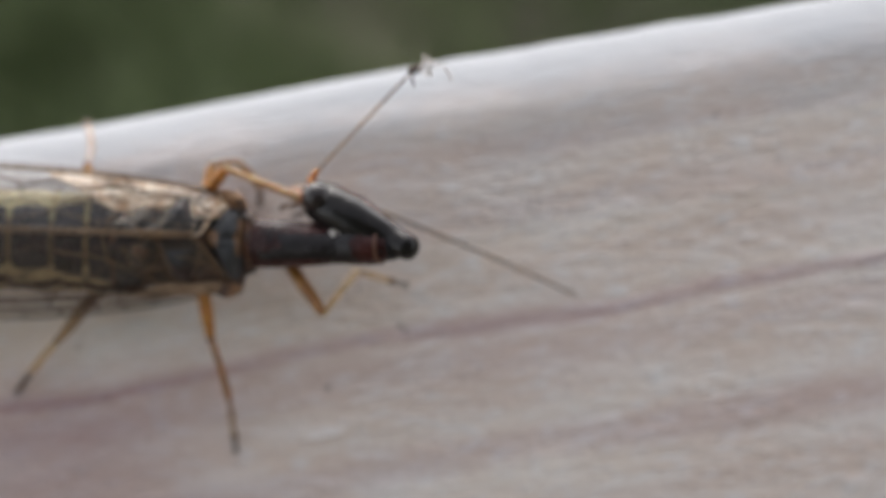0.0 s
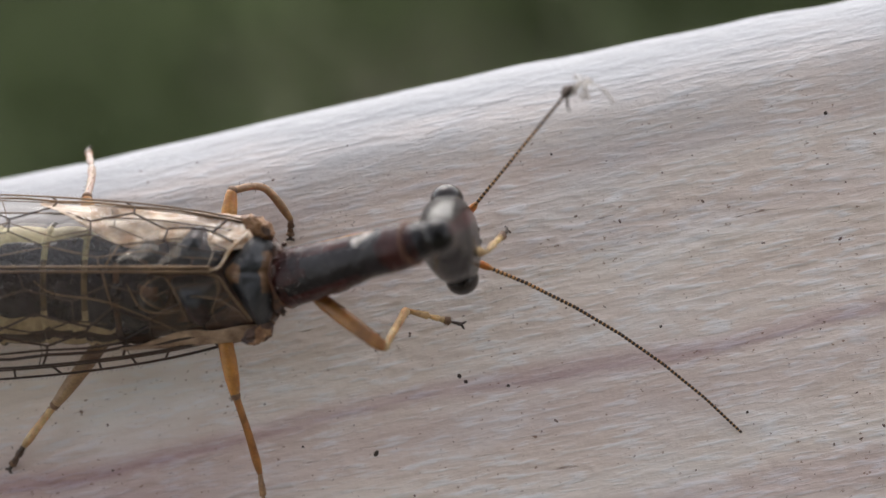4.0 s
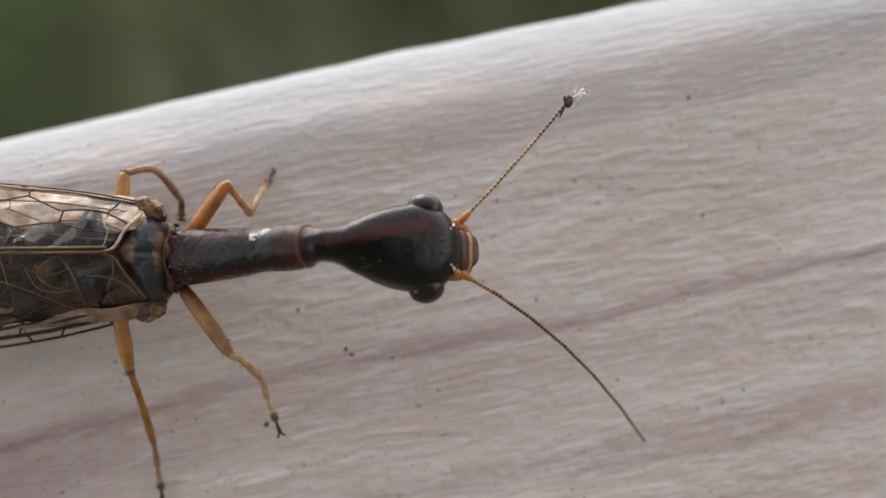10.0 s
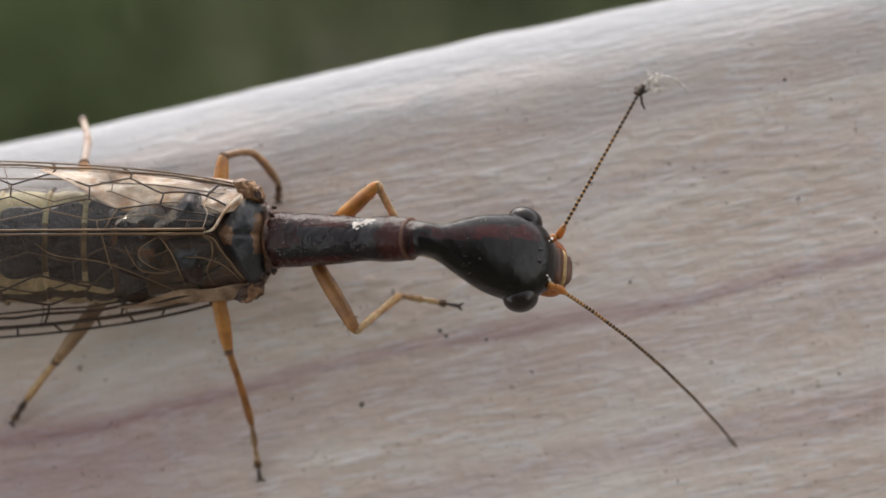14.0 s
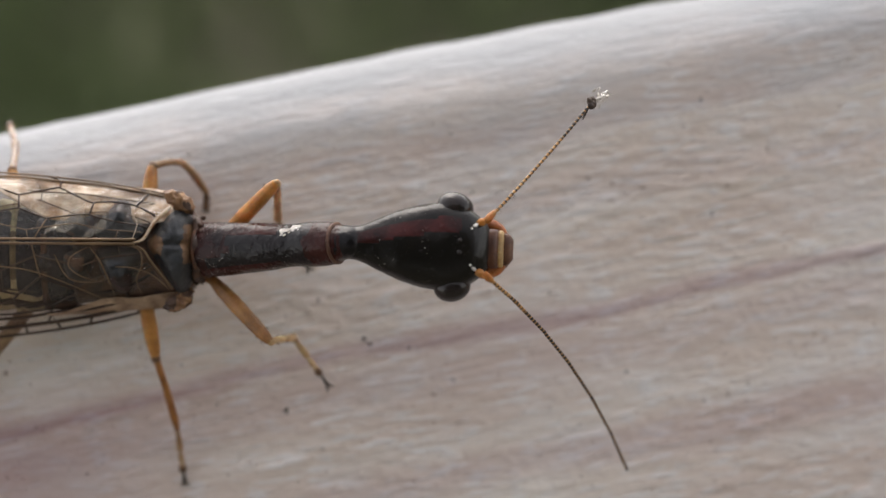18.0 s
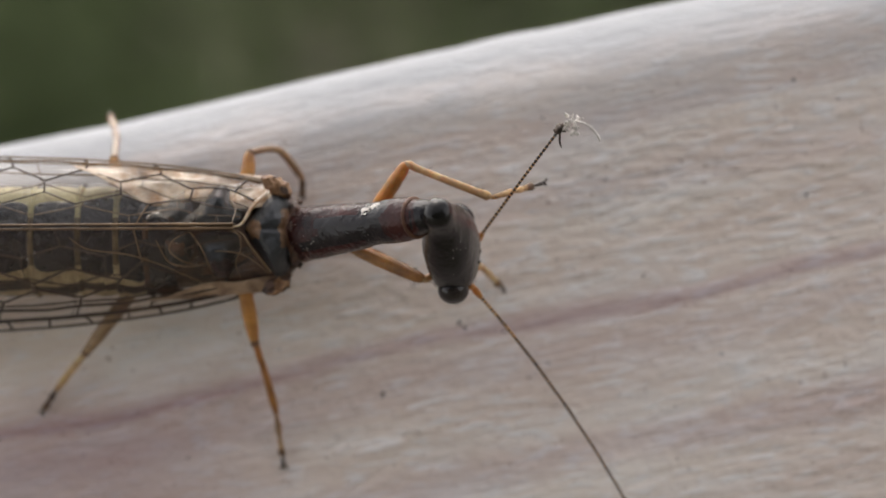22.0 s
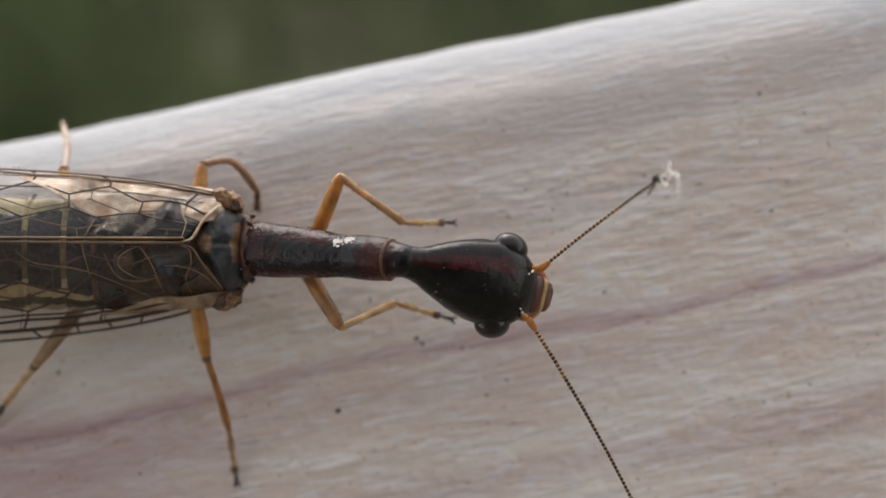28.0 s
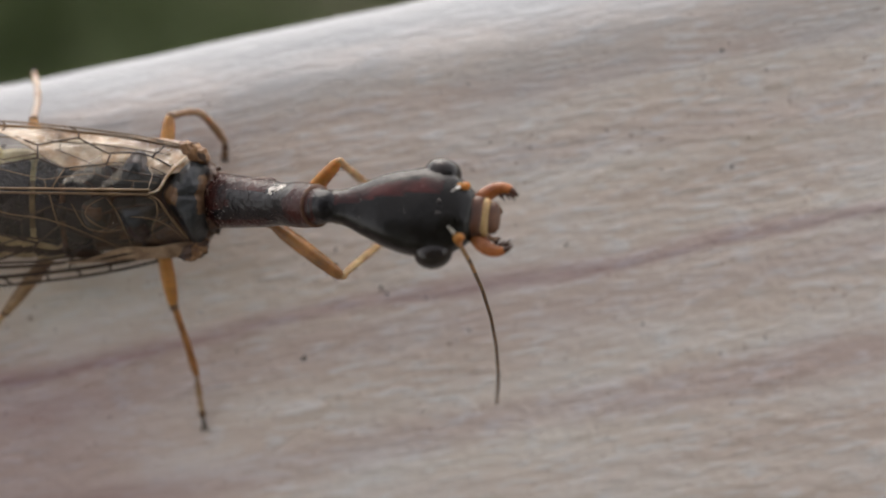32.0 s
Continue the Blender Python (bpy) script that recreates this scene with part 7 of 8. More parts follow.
    walk(antenna_right[5], [
        (0, mm(6.214, -0.648, 0.441, 0.0, 8.8, -23.4)), (0.5, mm(6.319, -0.662, 0.224, -0.9, 8.4, -31.4)), (1, mm(7.253, -1.511, 0.246, -1.1, 8.6, -35.1)),
        (1.5, mm(7.033, -1.921, 0.273, -1.3, 11.1, -39.3)), (2, mm(7.111, -2.084, 0.295, -1.3, 12.1, -42.0)), (2.5, mm(7.120, -2.404, 0.275, -1.6, 10.8, -45.9)),
        (3, mm(7.417, -2.481, 0.208, -1.1, 10.7, -45.4)), (3.5, mm(7.498, -2.259, 0.200, -0.7, 10.4, -44.2)), (4, mm(7.575, -2.034, 0.197, -0.3, 10.1, -43.1)),
        (4.5, mm(7.298, -1.758, 0.261, -0.2, 10.0, -42.6)), (5, mm(7.235, -2.187, 0.256, -0.9, 9.7, -48.7)), (5.5, mm(7.221, -1.213, 0.242, 0.9, 8.9, -35.9)),
        (6, mm(7.329, -1.730, 0.216, 0.5, 6.9, -37.5)), (6.5, mm(8.239, -2.918, 0.475, -0.8, 7.2, -50.4)), (7, mm(6.115, -3.941, 0.558, -0.1, 8.9, -45.0)),
        (7.5, mm(7.633, -3.124, 0.248, -0.7, 9.1, -50.6)), (8, mm(8.146, -2.781, 0.352, -0.2, 15.5, -48.1)), (8.5, mm(8.474, -2.772, 0.634, -0.2, 20.8, -48.1)),
        (9, mm(8.325, -2.793, 0.652, -1.4, 21.9, -52.8)), (9.5, mm(8.334, -2.770, 0.474, -0.7, 23.8, -51.6)), (10, mm(8.273, -2.721, 0.496, -1.1, 25.6, -53.4)),
        (11, mm(8.371, -2.814, 0.855, -0.6, 20.8, -52.7)), (11.5, mm(6.288, -2.770, 0.350, -1.1, 18.4, -55.0)), (12, mm(6.011, -4.206, 0.882, -2.8, 5.6, -63.5)),
        (12.5, mm(5.653, -1.719, 0.411, 1.3, 33.1, -22.6)), (13, mm(4.467, -5.335, 0.826, -20.8, 14.5, -83.2)), (13.5, mm(7.977, -2.947, 0.460, -6.9, 26.5, -48.3)),
        (14, mm(8.433, -3.406, 0.204, -5.9, 25.3, -50.3)), (14.5, mm(8.307, -3.550, 0.408, -5.8, 22.8, -54.5)), (15, mm(8.156, -3.650, 0.631, -5.5, 20.4, -58.2)),
        (15.5, mm(7.959, -3.527, 0.812, -4.5, 19.4, -59.7)), (16, mm(7.811, -3.214, 1.539, -3.6, 23.2, -60.4)), (16.5, mm(7.861, -3.125, 1.341, -3.6, 25.5, -63.4)),
        (17, mm(7.824, -3.159, 1.334, -2.6, 25.5, -62.8)), (18, mm(7.830, -3.209, 1.334, -2.3, 25.6, -63.7)), (18.5, mm(5.843, -4.536, 1.604, -7.4, 4.8, -80.6)),
        (19, mm(8.117, -3.492, 0.498, -3.8, 15.2, -59.0)), (19.5, mm(7.405, -0.263, 0.342, 8.3, 15.9, 0.5)), (20, mm(5.905, -4.152, 0.851, -9.7, 5.3, -74.4)),
        (20.5, mm(7.141, -3.455, 0.342, -6.3, 14.8, -62.3)), (20.7333, mm(5.995, -1.963, 0.372, -7.9, 41.9, -30.9)), (21, mm(4.848, -0.472, 0.402, 21.3, 63.2, 25.0)),
        (21.5, mm(5.409, 0.249, 0.490, 30.0, 38.9, 42.0)), (21.7333, mm(5.867, -2.131, 0.791, -12.4, 34.8, -18.9)), (22, mm(6.325, -4.510, 1.091, -31.5, 5.9, -60.5)),
        (22.5, mm(8.204, -3.326, 0.497, -22.1, 15.2, -47.7)), (23, mm(7.373, -3.665, 0.976, -19.4, 13.6, -66.9)), (23.5, mm(4.765, -5.592, 1.104, -16.0, 7.2, -76.9)),
        (24, mm(8.350, -3.360, 0.668, -8.1, 22.6, -48.1)), (24.5, mm(7.214, -4.512, 1.984, -9.2, 5.3, -58.5)), (25, mm(5.725, -3.088, 0.479, -7.7, 31.5, -56.1)),
        (25.5, mm(6.950, -3.773, 0.386, -1.9, 18.6, -46.3)), (26, mm(8.150, -2.541, 0.608, -1.5, 34.7, -46.1)), (26.5, mm(5.191, -5.140, 1.832, -19.3, 5.3, -90.1)),
        (27, mm(5.715, -5.179, 1.797, -13.9, 5.3, -85.3)), (27.5, mm(6.748, -5.130, 1.764, -9.4, 5.0, -74.2)), (28, mm(7.590, -4.990, 1.788, -6.1, 4.6, -63.2)),
        (28.5, mm(7.880, -4.877, 1.821, -4.3, 4.3, -58.3)), (29, mm(7.229, -4.404, 3.836, -3.5, 3.9, -66.0)), (29.5, mm(6.696, -4.213, 2.745, -2.5, 5.4, -63.6)),
        (30, mm(5.820, -3.900, 2.991, -2.0, 23.0, -63.1)), (30.5, mm(3.218, -3.563, 2.488, -14.0, 38.0, -105.2)), (31, mm(5.530, -4.104, 2.331, -1.1, 30.9, -85.2)),
        (31.5, mm(4.770, -3.896, 1.733, -11.6, 36.8, -112.5)), (32, mm(5.701, -3.082, 1.166, 1.8, 45.7, -90.0)),
    ])
    walk(fore_femur["left"], [
        (0, mm(-0.321, 0.511, 0.787, -0.0, -46.5, 45.7)), (0.5, mm(1.183, 0.017, 0.888, -0.0, -46.5, 45.7)), (1, mm(1.148, 0.290, 1.259, 19.7, -29.6, 9.9)),
        (1.5, mm(1.158, 0.279, 1.304, 14.5, -28.2, 11.3)), (2, mm(1.214, 0.282, 1.391, 9.6, -26.1, 15.4)), (2.5, mm(1.277, 0.332, 1.382, 11.6, -25.4, 2.0)),
        (3, mm(1.272, 0.325, 1.379, 8.3, -25.3, 3.6)), (3.5, mm(1.265, 0.311, 1.374, 5.1, -25.0, 7.3)), (4, mm(1.263, 0.296, 1.371, 2.7, -24.6, 11.0)),
        (4.5, mm(1.264, 0.289, 1.371, 1.5, -24.3, 12.7)), (5, mm(1.333, 0.305, 1.391, 2.2, -22.8, 9.1)), (5.5, mm(1.821, 0.176, 0.912, -10.3, -46.5, 45.7)),
        (6, mm(1.353, 0.128, 1.158, -17.3, -34.1, 62.1)), (6.5, mm(1.193, 0.037, 1.211, -16.4, -31.7, 69.3)), (7, mm(0.982, 0.101, 1.285, -9.0, -28.5, 60.7)),
        (7.5, mm(1.067, 0.084, 1.215, -2.7, -31.6, 49.5)), (8, mm(1.302, 0.324, 1.388, 20.5, -24.1, -14.7)), (8.5, mm(0.892, 0.011, 1.260, -9.5, -29.6, 52.3)),
        (9, mm(0.939, 0.072, 1.230, -6.1, -30.9, 49.1)), (9.5, mm(0.946, 0.065, 1.276, -4.6, -28.9, 48.9)), (10, mm(0.954, 0.046, 1.276, -4.1, -28.8, 50.4)),
        (11, mm(0.962, 0.068, 1.260, -2.6, -29.6, 49.0)), (11.5, mm(1.788, -0.006, 1.478, -3.2, -20.4, 52.1)), (12, mm(1.704, 0.131, 1.383, 1.1, -24.3, 38.9)),
        (12.5, mm(1.948, 0.008, 1.243, -1.7, -30.3, 46.9)), (13, mm(1.821, 0.102, 1.056, 1.1, -39.0, 40.9)), (13.5, mm(1.762, 0.014, 1.160, 5.4, -34.1, 31.5)),
        (14, mm(1.707, -0.015, 1.136, 0.9, -35.2, 39.1)), (14.5, mm(1.628, -0.044, 1.121, -7.0, -35.9, 56.3)), (15, mm(1.561, -0.002, 1.154, -12.3, -34.4, 71.9)),
        (15.5, mm(1.523, 0.042, 1.179, -12.2, -33.2, 78.0)), (16, mm(1.027, 0.076, 1.269, -0.3, -29.2, 57.1)), (16.5, mm(1.139, 0.104, 1.263, 3.9, -29.4, 46.0)),
        (17, mm(1.171, 0.071, 1.270, 2.4, -29.1, 47.5)), (18, mm(1.231, 0.094, 1.270, 3.2, -29.1, 44.0)), (18.5, mm(1.954, -0.030, 1.396, -9.3, -23.7, 76.3)),
        (19, mm(1.421, 0.046, 1.195, -2.7, -32.5, 62.2)), (19.5, mm(2.071, 0.072, 1.501, -0.4, -19.4, 58.1)), (20, mm(1.643, -0.079, 1.241, 5.5, -30.4, 35.4)),
        (20.5, mm(1.702, 0.250, 1.596, 14.0, -16.4, 8.2)), (20.7333, mm(1.902, 0.065, 1.482, 3.7, -24.9, 48.0)), (21, mm(2.101, -0.120, 1.367, -10.5, -24.9, 90.1)),
        (21.5, mm(2.205, 0.248, 1.143, 12.1, -34.9, 30.9)), (22, mm(2.001, 0.017, 1.201, -1.0, -32.2, 53.7)), (22.5, mm(1.884, 0.127, 1.074, -3.7, -38.1, 60.6)),
        (23, mm(2.210, 0.269, 0.827, 16.0, -51.5, 23.5)), (23.5, mm(2.049, -0.002, 1.073, -5.3, -38.2, 51.9)), (24, mm(1.974, -0.054, 1.168, -1.0, -33.7, 45.3)),
        (24.5, mm(2.057, -0.232, 1.311, -19.8, -27.3, 95.1)), (24.7333, mm(1.889, 0.012, 1.527, 5.5, -30.9, 39.4)), (25, mm(1.721, 0.256, 1.742, 23.0, -15.3, -10.7)),
        (25.5, mm(2.223, 0.210, 0.921, 4.5, -46.0, 35.8)), (26, mm(2.000, 0.002, 1.064, 0.0, -38.6, 42.1)), (26.5, mm(1.963, 0.084, 1.325, -5.1, -26.8, 52.6)),
        (27, mm(1.954, 0.053, 1.282, -4.7, -28.6, 55.1)), (27.5, mm(1.925, -0.003, 1.204, -5.5, -32.0, 60.1)), (28, mm(1.881, -0.047, 1.145, -6.2, -34.8, 64.7)),
        (28.5, mm(1.856, -0.065, 1.122, -5.6, -35.8, 66.6)), (29, mm(1.748, -0.196, 1.608, 17.0, -15.1, 17.5)), (29.5, mm(1.450, 0.184, 1.825, 15.9, -9.1, -4.2)),
        (30, mm(1.362, 0.178, 1.872, 12.1, -7.3, -6.3)), (30.5, mm(0.754, -0.092, 1.544, 8.6, -17.7, -0.4)), (31, mm(1.243, -0.254, 1.469, 6.9, -20.7, -2.2)),
        (31.5, mm(1.207, -0.238, 1.489, 3.0, -19.9, 5.7)), (32, mm(2.117, -0.357, 1.211, -8.4, -31.7, 46.8)),
    ])
    walk(fore_tibia["left"], [
        (0, mm(0.400, 1.250, 1.875, 0.0, 0.7, -20.0)), (0.5, mm(1.905, 0.756, 1.976, 0.0, 0.7, -20.0)), (1, mm(2.433, 0.514, 1.999, 0.0, 0.7, -20.0)),
        (1.5, mm(2.454, 0.538, 2.013, 0.0, 1.4, -16.2)), (2, mm(2.512, 0.640, 2.051, 0.2, 0.5, -6.4)), (2.5, mm(2.631, 0.378, 2.026, 0.0, -0.2, -22.7)),
        (3, mm(2.626, 0.411, 2.020, 0.0, 0.2, -20.6)), (3.5, mm(2.614, 0.484, 2.007, 0.0, 1.0, -15.8)), (4, mm(2.603, 0.556, 1.995, 0.1, 1.8, -11.1)),
        (4.5, mm(2.597, 0.589, 1.989, 0.1, 2.2, -9.0)), (5, mm(2.698, 0.525, 1.972, 0.0, 2.0, -11.7)), (5.5, mm(2.542, 0.915, 2.000, -0.2, 3.0, -18.0)),
        (6, mm(1.934, 1.225, 2.000, -1.9, 59.6, -39.0)), (6.5, mm(1.645, 1.231, 2.000, -25.9, 58.1, -72.8)), (7, mm(1.628, 1.251, 2.000, -7.8, 64.7, -53.3)),
        (7.5, mm(1.898, 1.056, 2.000, -13.1, 61.0, -61.6)), (8, mm(2.626, -0.023, 2.000, -27.8, 46.5, -85.9)), (8.5, mm(1.690, 1.043, 2.000, -3.9, 74.3, -55.0)),
        (9, mm(1.782, 1.045, 2.000, -9.2, 74.8, -61.3)), (9.5, mm(1.810, 1.055, 2.000, -7.1, 71.2, -60.0)), (10, mm(1.792, 1.058, 2.000, -8.4, 70.8, -62.3)),
        (11, mm(1.818, 1.053, 2.000, -8.5, 71.3, -63.4)), (11.5, mm(2.652, 1.104, 2.000, 3.9, 65.4, -49.9)), (12, mm(2.768, 0.991, 2.000, -9.3, 70.1, -65.5)),
        (12.1667, mm(2.789, 0.978, 2.000, 57.3, 39.6, -14.2)), (12.3333, mm(2.811, 0.966, 2.000, 80.7, -1.8, -13.1)), (12.5, mm(2.832, 0.953, 2.000, 109.5, -38.6, -30.7)),
        (12.7333, mm(2.768, 0.909, 2.000, 90.1, 5.2, -35.1)), (13, mm(2.703, 0.865, 2.000, 58.5, 43.5, -59.6)), (13.5, mm(2.821, 0.663, 2.000, 42.2, 34.4, -68.2)),
        (14, mm(2.659, 0.758, 2.000, 35.5, 36.4, -63.4)), (14.5, mm(2.302, 0.967, 2.000, 33.9, 40.1, -51.6)), (15, mm(1.946, 1.175, 2.000, 33.8, 42.6, -38.7)),
        (15.5, mm(1.784, 1.270, 2.000, 30.3, 43.1, -32.8)), (16, mm(1.738, 1.175, 2.000, -11.2, 63.0, -89.6)), (16.5, mm(2.047, 1.043, 2.000, -16.9, 67.4, -98.5)),
        (17, mm(2.056, 1.037, 2.000, -15.3, 66.2, -99.1)), (18, mm(2.174, 1.004, 2.000, -11.6, 65.3, -96.9)), (18.2667, mm(2.227, 1.154, 2.000, 37.2, 43.0, -38.9)),
        (18.5, mm(2.280, 1.304, 2.000, 46.6, 9.3, -17.6)), (19, mm(2.012, 1.166, 2.000, 26.7, 51.4, -53.4)), (19.5, mm(2.818, 1.274, 2.000, 14.4, 60.4, -65.9)),
        (20, mm(2.698, 0.671, 2.000, 79.3, 72.8, 12.3)), (20.2667, mm(2.912, 0.563, 2.009, 66.9, 35.2, -8.0)), (20.5, mm(3.126, 0.455, 2.018, 69.2, -2.8, -17.0)),
        (21, mm(2.100, 1.240, 2.000, 52.9, -0.1, -24.5)), (21.5, mm(3.262, 0.880, 2.000, 40.5, -7.7, -37.4)), (22, mm(2.753, 1.040, 2.000, 28.8, -0.1, -22.1)),
        (22.5, mm(2.463, 1.155, 2.000, 24.0, 29.0, -28.7)), (23, mm(3.067, 0.642, 2.000, 16.8, 14.9, -33.5)), (23.5, mm(2.777, 0.926, 2.000, 12.0, 0.6, -37.6)),
        (24, mm(2.852, 0.834, 2.000, 15.8, 52.9, -39.2)), (24.5, mm(1.938, 1.095, 2.000, 27.5, 1.8, -25.0)), (25, mm(3.143, -0.013, 2.137, 20.5, -1.9, -27.5)),
        (25.5, mm(3.067, 0.820, 2.000, 15.1, -0.7, -40.9)), (26, mm(2.870, 0.787, 2.000, 25.9, 64.8, -53.5)), (26.5, mm(2.776, 1.148, 2.000, 39.4, 25.4, -29.8)),
        (27, mm(2.708, 1.133, 2.000, 29.9, 26.8, -31.0)), (27.5, mm(2.558, 1.100, 2.000, 22.1, 29.9, -33.8)), (28, mm(2.408, 1.067, 2.000, 15.9, 32.9, -36.8)),
        (28.5, mm(2.340, 1.052, 2.000, 11.8, 34.3, -38.2)), (29, mm(3.129, 0.240, 2.000, 12.2, 14.4, -31.4)), (29.5, mm(2.927, 0.075, 2.063, 9.9, 1.4, -27.7)),
        (30, mm(2.841, 0.014, 2.062, 7.4, 1.8, -18.9)), (30.5, mm(2.183, -0.102, 2.000, 15.8, 71.1, -31.8)), (31, mm(2.645, -0.308, 2.000, 80.5, 71.2, 44.6)),
        (31.5, mm(2.610, -0.098, 2.000, 2.3, 74.4, -33.9)), (32, mm(2.990, 0.574, 2.000, -12.4, 73.1, -50.5)),
    ])
    walk(fore_tarsus["left"], [
        (0, mm(2.342, 0.544, 1.850, 0.0, 55.1, 22.6)), (0.5, mm(3.847, 0.050, 1.950, 0.0, 55.1, 22.6)), (1, mm(3.843, 0.001, 1.981, 0.0, 55.1, 22.6)),
        (1.5, mm(3.894, 0.120, 1.976, 11.4, 63.9, 38.5)), (2, mm(4.002, 0.473, 2.037, 4.8, 42.0, 32.0)), (2.5, mm(4.015, -0.200, 2.031, 1.3, 57.9, 27.1)),
        (3, mm(4.030, -0.116, 2.015, 4.0, 58.8, 31.2)), (3.5, mm(4.057, 0.074, 1.981, 10.0, 60.2, 40.3)), (4, mm(4.074, 0.267, 1.948, 15.0, 60.7, 48.9)),
        (4.5, mm(4.078, 0.355, 1.933, 15.6, 60.7, 52.6)), (5, mm(4.166, 0.221, 1.919, -7.3, 59.4, 25.2)), (5.5, mm(3.972, 0.451, 1.922, 18.3, 65.3, 57.8)),
        (6, mm(2.524, 0.747, 0.707, 13.6, 50.4, 55.3)), (6.5, mm(1.879, 0.474, 0.726, 9.8, 47.5, 53.5)), (7, mm(2.012, 0.737, 0.644, 7.0, 40.5, 52.0)),
        (7.5, mm(2.244, 0.416, 0.688, -4.4, 45.8, 32.9)), (8, mm(2.700, -1.052, 0.911, -37.1, 52.8, -25.7)), (8.5, mm(1.923, 0.710, 0.556, 27.2, 32.9, 56.1)),
        (9, mm(1.970, 0.701, 0.552, 22.8, 33.0, 60.2)), (9.5, mm(2.052, 0.635, 0.580, 20.9, 35.9, 67.3)), (10, mm(2.021, 0.622, 0.583, 15.2, 35.0, 65.1)),
        (11, mm(2.033, 0.623, 0.579, 12.0, 35.3, 65.3)), (11.5, mm(3.054, 0.627, 0.636, -19.6, 21.5, -1.1)), (12, mm(2.979, 0.527, 0.589, -20.9, 0.6, -33.5)),
        (12.5, mm(4.124, 0.186, 3.200, -19.9, 34.1, -49.8)), (13, mm(3.290, -0.136, 0.900, -35.7, 41.7, -99.6)), (13.5, mm(3.280, -0.486, 1.153, 16.4, 55.9, -27.6)),
        (14, mm(3.199, -0.322, 1.110, 21.1, 55.2, -16.7)), (14.5, mm(3.015, 0.068, 1.033, 31.0, 50.2, 4.2)), (15, mm(2.808, 0.484, 0.986, 33.1, 42.8, 18.1)),
        (15.5, mm(2.704, 0.678, 0.974, 28.6, 39.4, 22.4)), (16, mm(1.742, 0.494, 0.664, 20.0, 20.0, -40.0)), (16.5, mm(1.961, 0.473, 0.615, 10.0, 12.0, -62.0)),
        (17, mm(1.960, 0.439, 0.628, 6.0, 12.0, -64.0)), (18, mm(2.099, 0.382, 0.637, 2.0, 12.0, -58.0)), (18.5, mm(3.691, 0.857, 1.759, -2.0, 18.3, -0.5)),
        (19, mm(2.571, 0.414, 0.828, -0.3, 37.3, 5.0)), (19.5, mm(3.120, 0.598, 0.695, 3.6, 24.5, 13.1)), (20, mm(3.131, 0.765, 0.567, 4.8, 11.5, 19.6)),
        (20.5, mm(4.559, 0.016, 2.091, 4.1, 50.6, 15.2)), (21, mm(3.490, 0.606, 2.002, -14.5, 70.4, -9.9)), (21.5, mm(4.433, -0.017, 2.200, -85.5, 74.2, -91.0)),
        (22, mm(4.163, 0.466, 2.003, 32.2, 24.3, 15.9)), (22.5, mm(3.613, 0.525, 1.272, 23.6, 35.0, 10.7)), (23, mm(4.236, -0.132, 1.628, 15.7, 30.2, 4.9)),
        (23.5, mm(3.966, 0.009, 1.984, 10.0, 25.2, -0.2)), (24, mm(3.554, 0.262, 0.804, 13.1, 31.1, 16.9)), (24.5, mm(3.339, 0.440, 1.952, 18.1, 34.7, 37.6)),
        (25, mm(4.473, -0.706, 2.186, 22.3, 34.8, 57.4)), (25.5, mm(4.315, -0.260, 2.019, -22.0, 53.8, -18.9)), (26, mm(3.250, 0.275, 0.642, -14.9, 40.2, -14.3)),
        (26.5, mm(3.952, 0.475, 1.357, -10.0, 47.2, -10.3)), (27, mm(3.856, 0.443, 1.324, -6.6, 45.1, -7.9)), (27.5, mm(3.638, 0.376, 1.253, -2.6, 40.0, -3.3)),
        (28, mm(3.416, 0.313, 1.185, -0.2, 34.9, 0.5)), (28.5, mm(3.314, 0.285, 1.156, 0.5, 32.6, 1.9)), (29, mm(4.625, -0.674, 1.551, 6.9, 24.6, 17.9)),
        (29.5, mm(4.254, -0.622, 2.027, 9.4, 15.1, 31.8)), (30, mm(4.259, -0.472, 2.014, 9.1, -0.4, 42.1)), (30.5, mm(2.619, -0.372, 0.500, 9.0, 40.9, 27.7)),
        (31, mm(3.009, 0.052, 0.500, 21.7, 32.6, 59.0)), (31.5, mm(2.957, -0.332, 0.500, 10.5, 41.9, 44.0)), (32, mm(3.267, 0.238, 0.565, -26.6, 21.7, -28.5)),
    ])
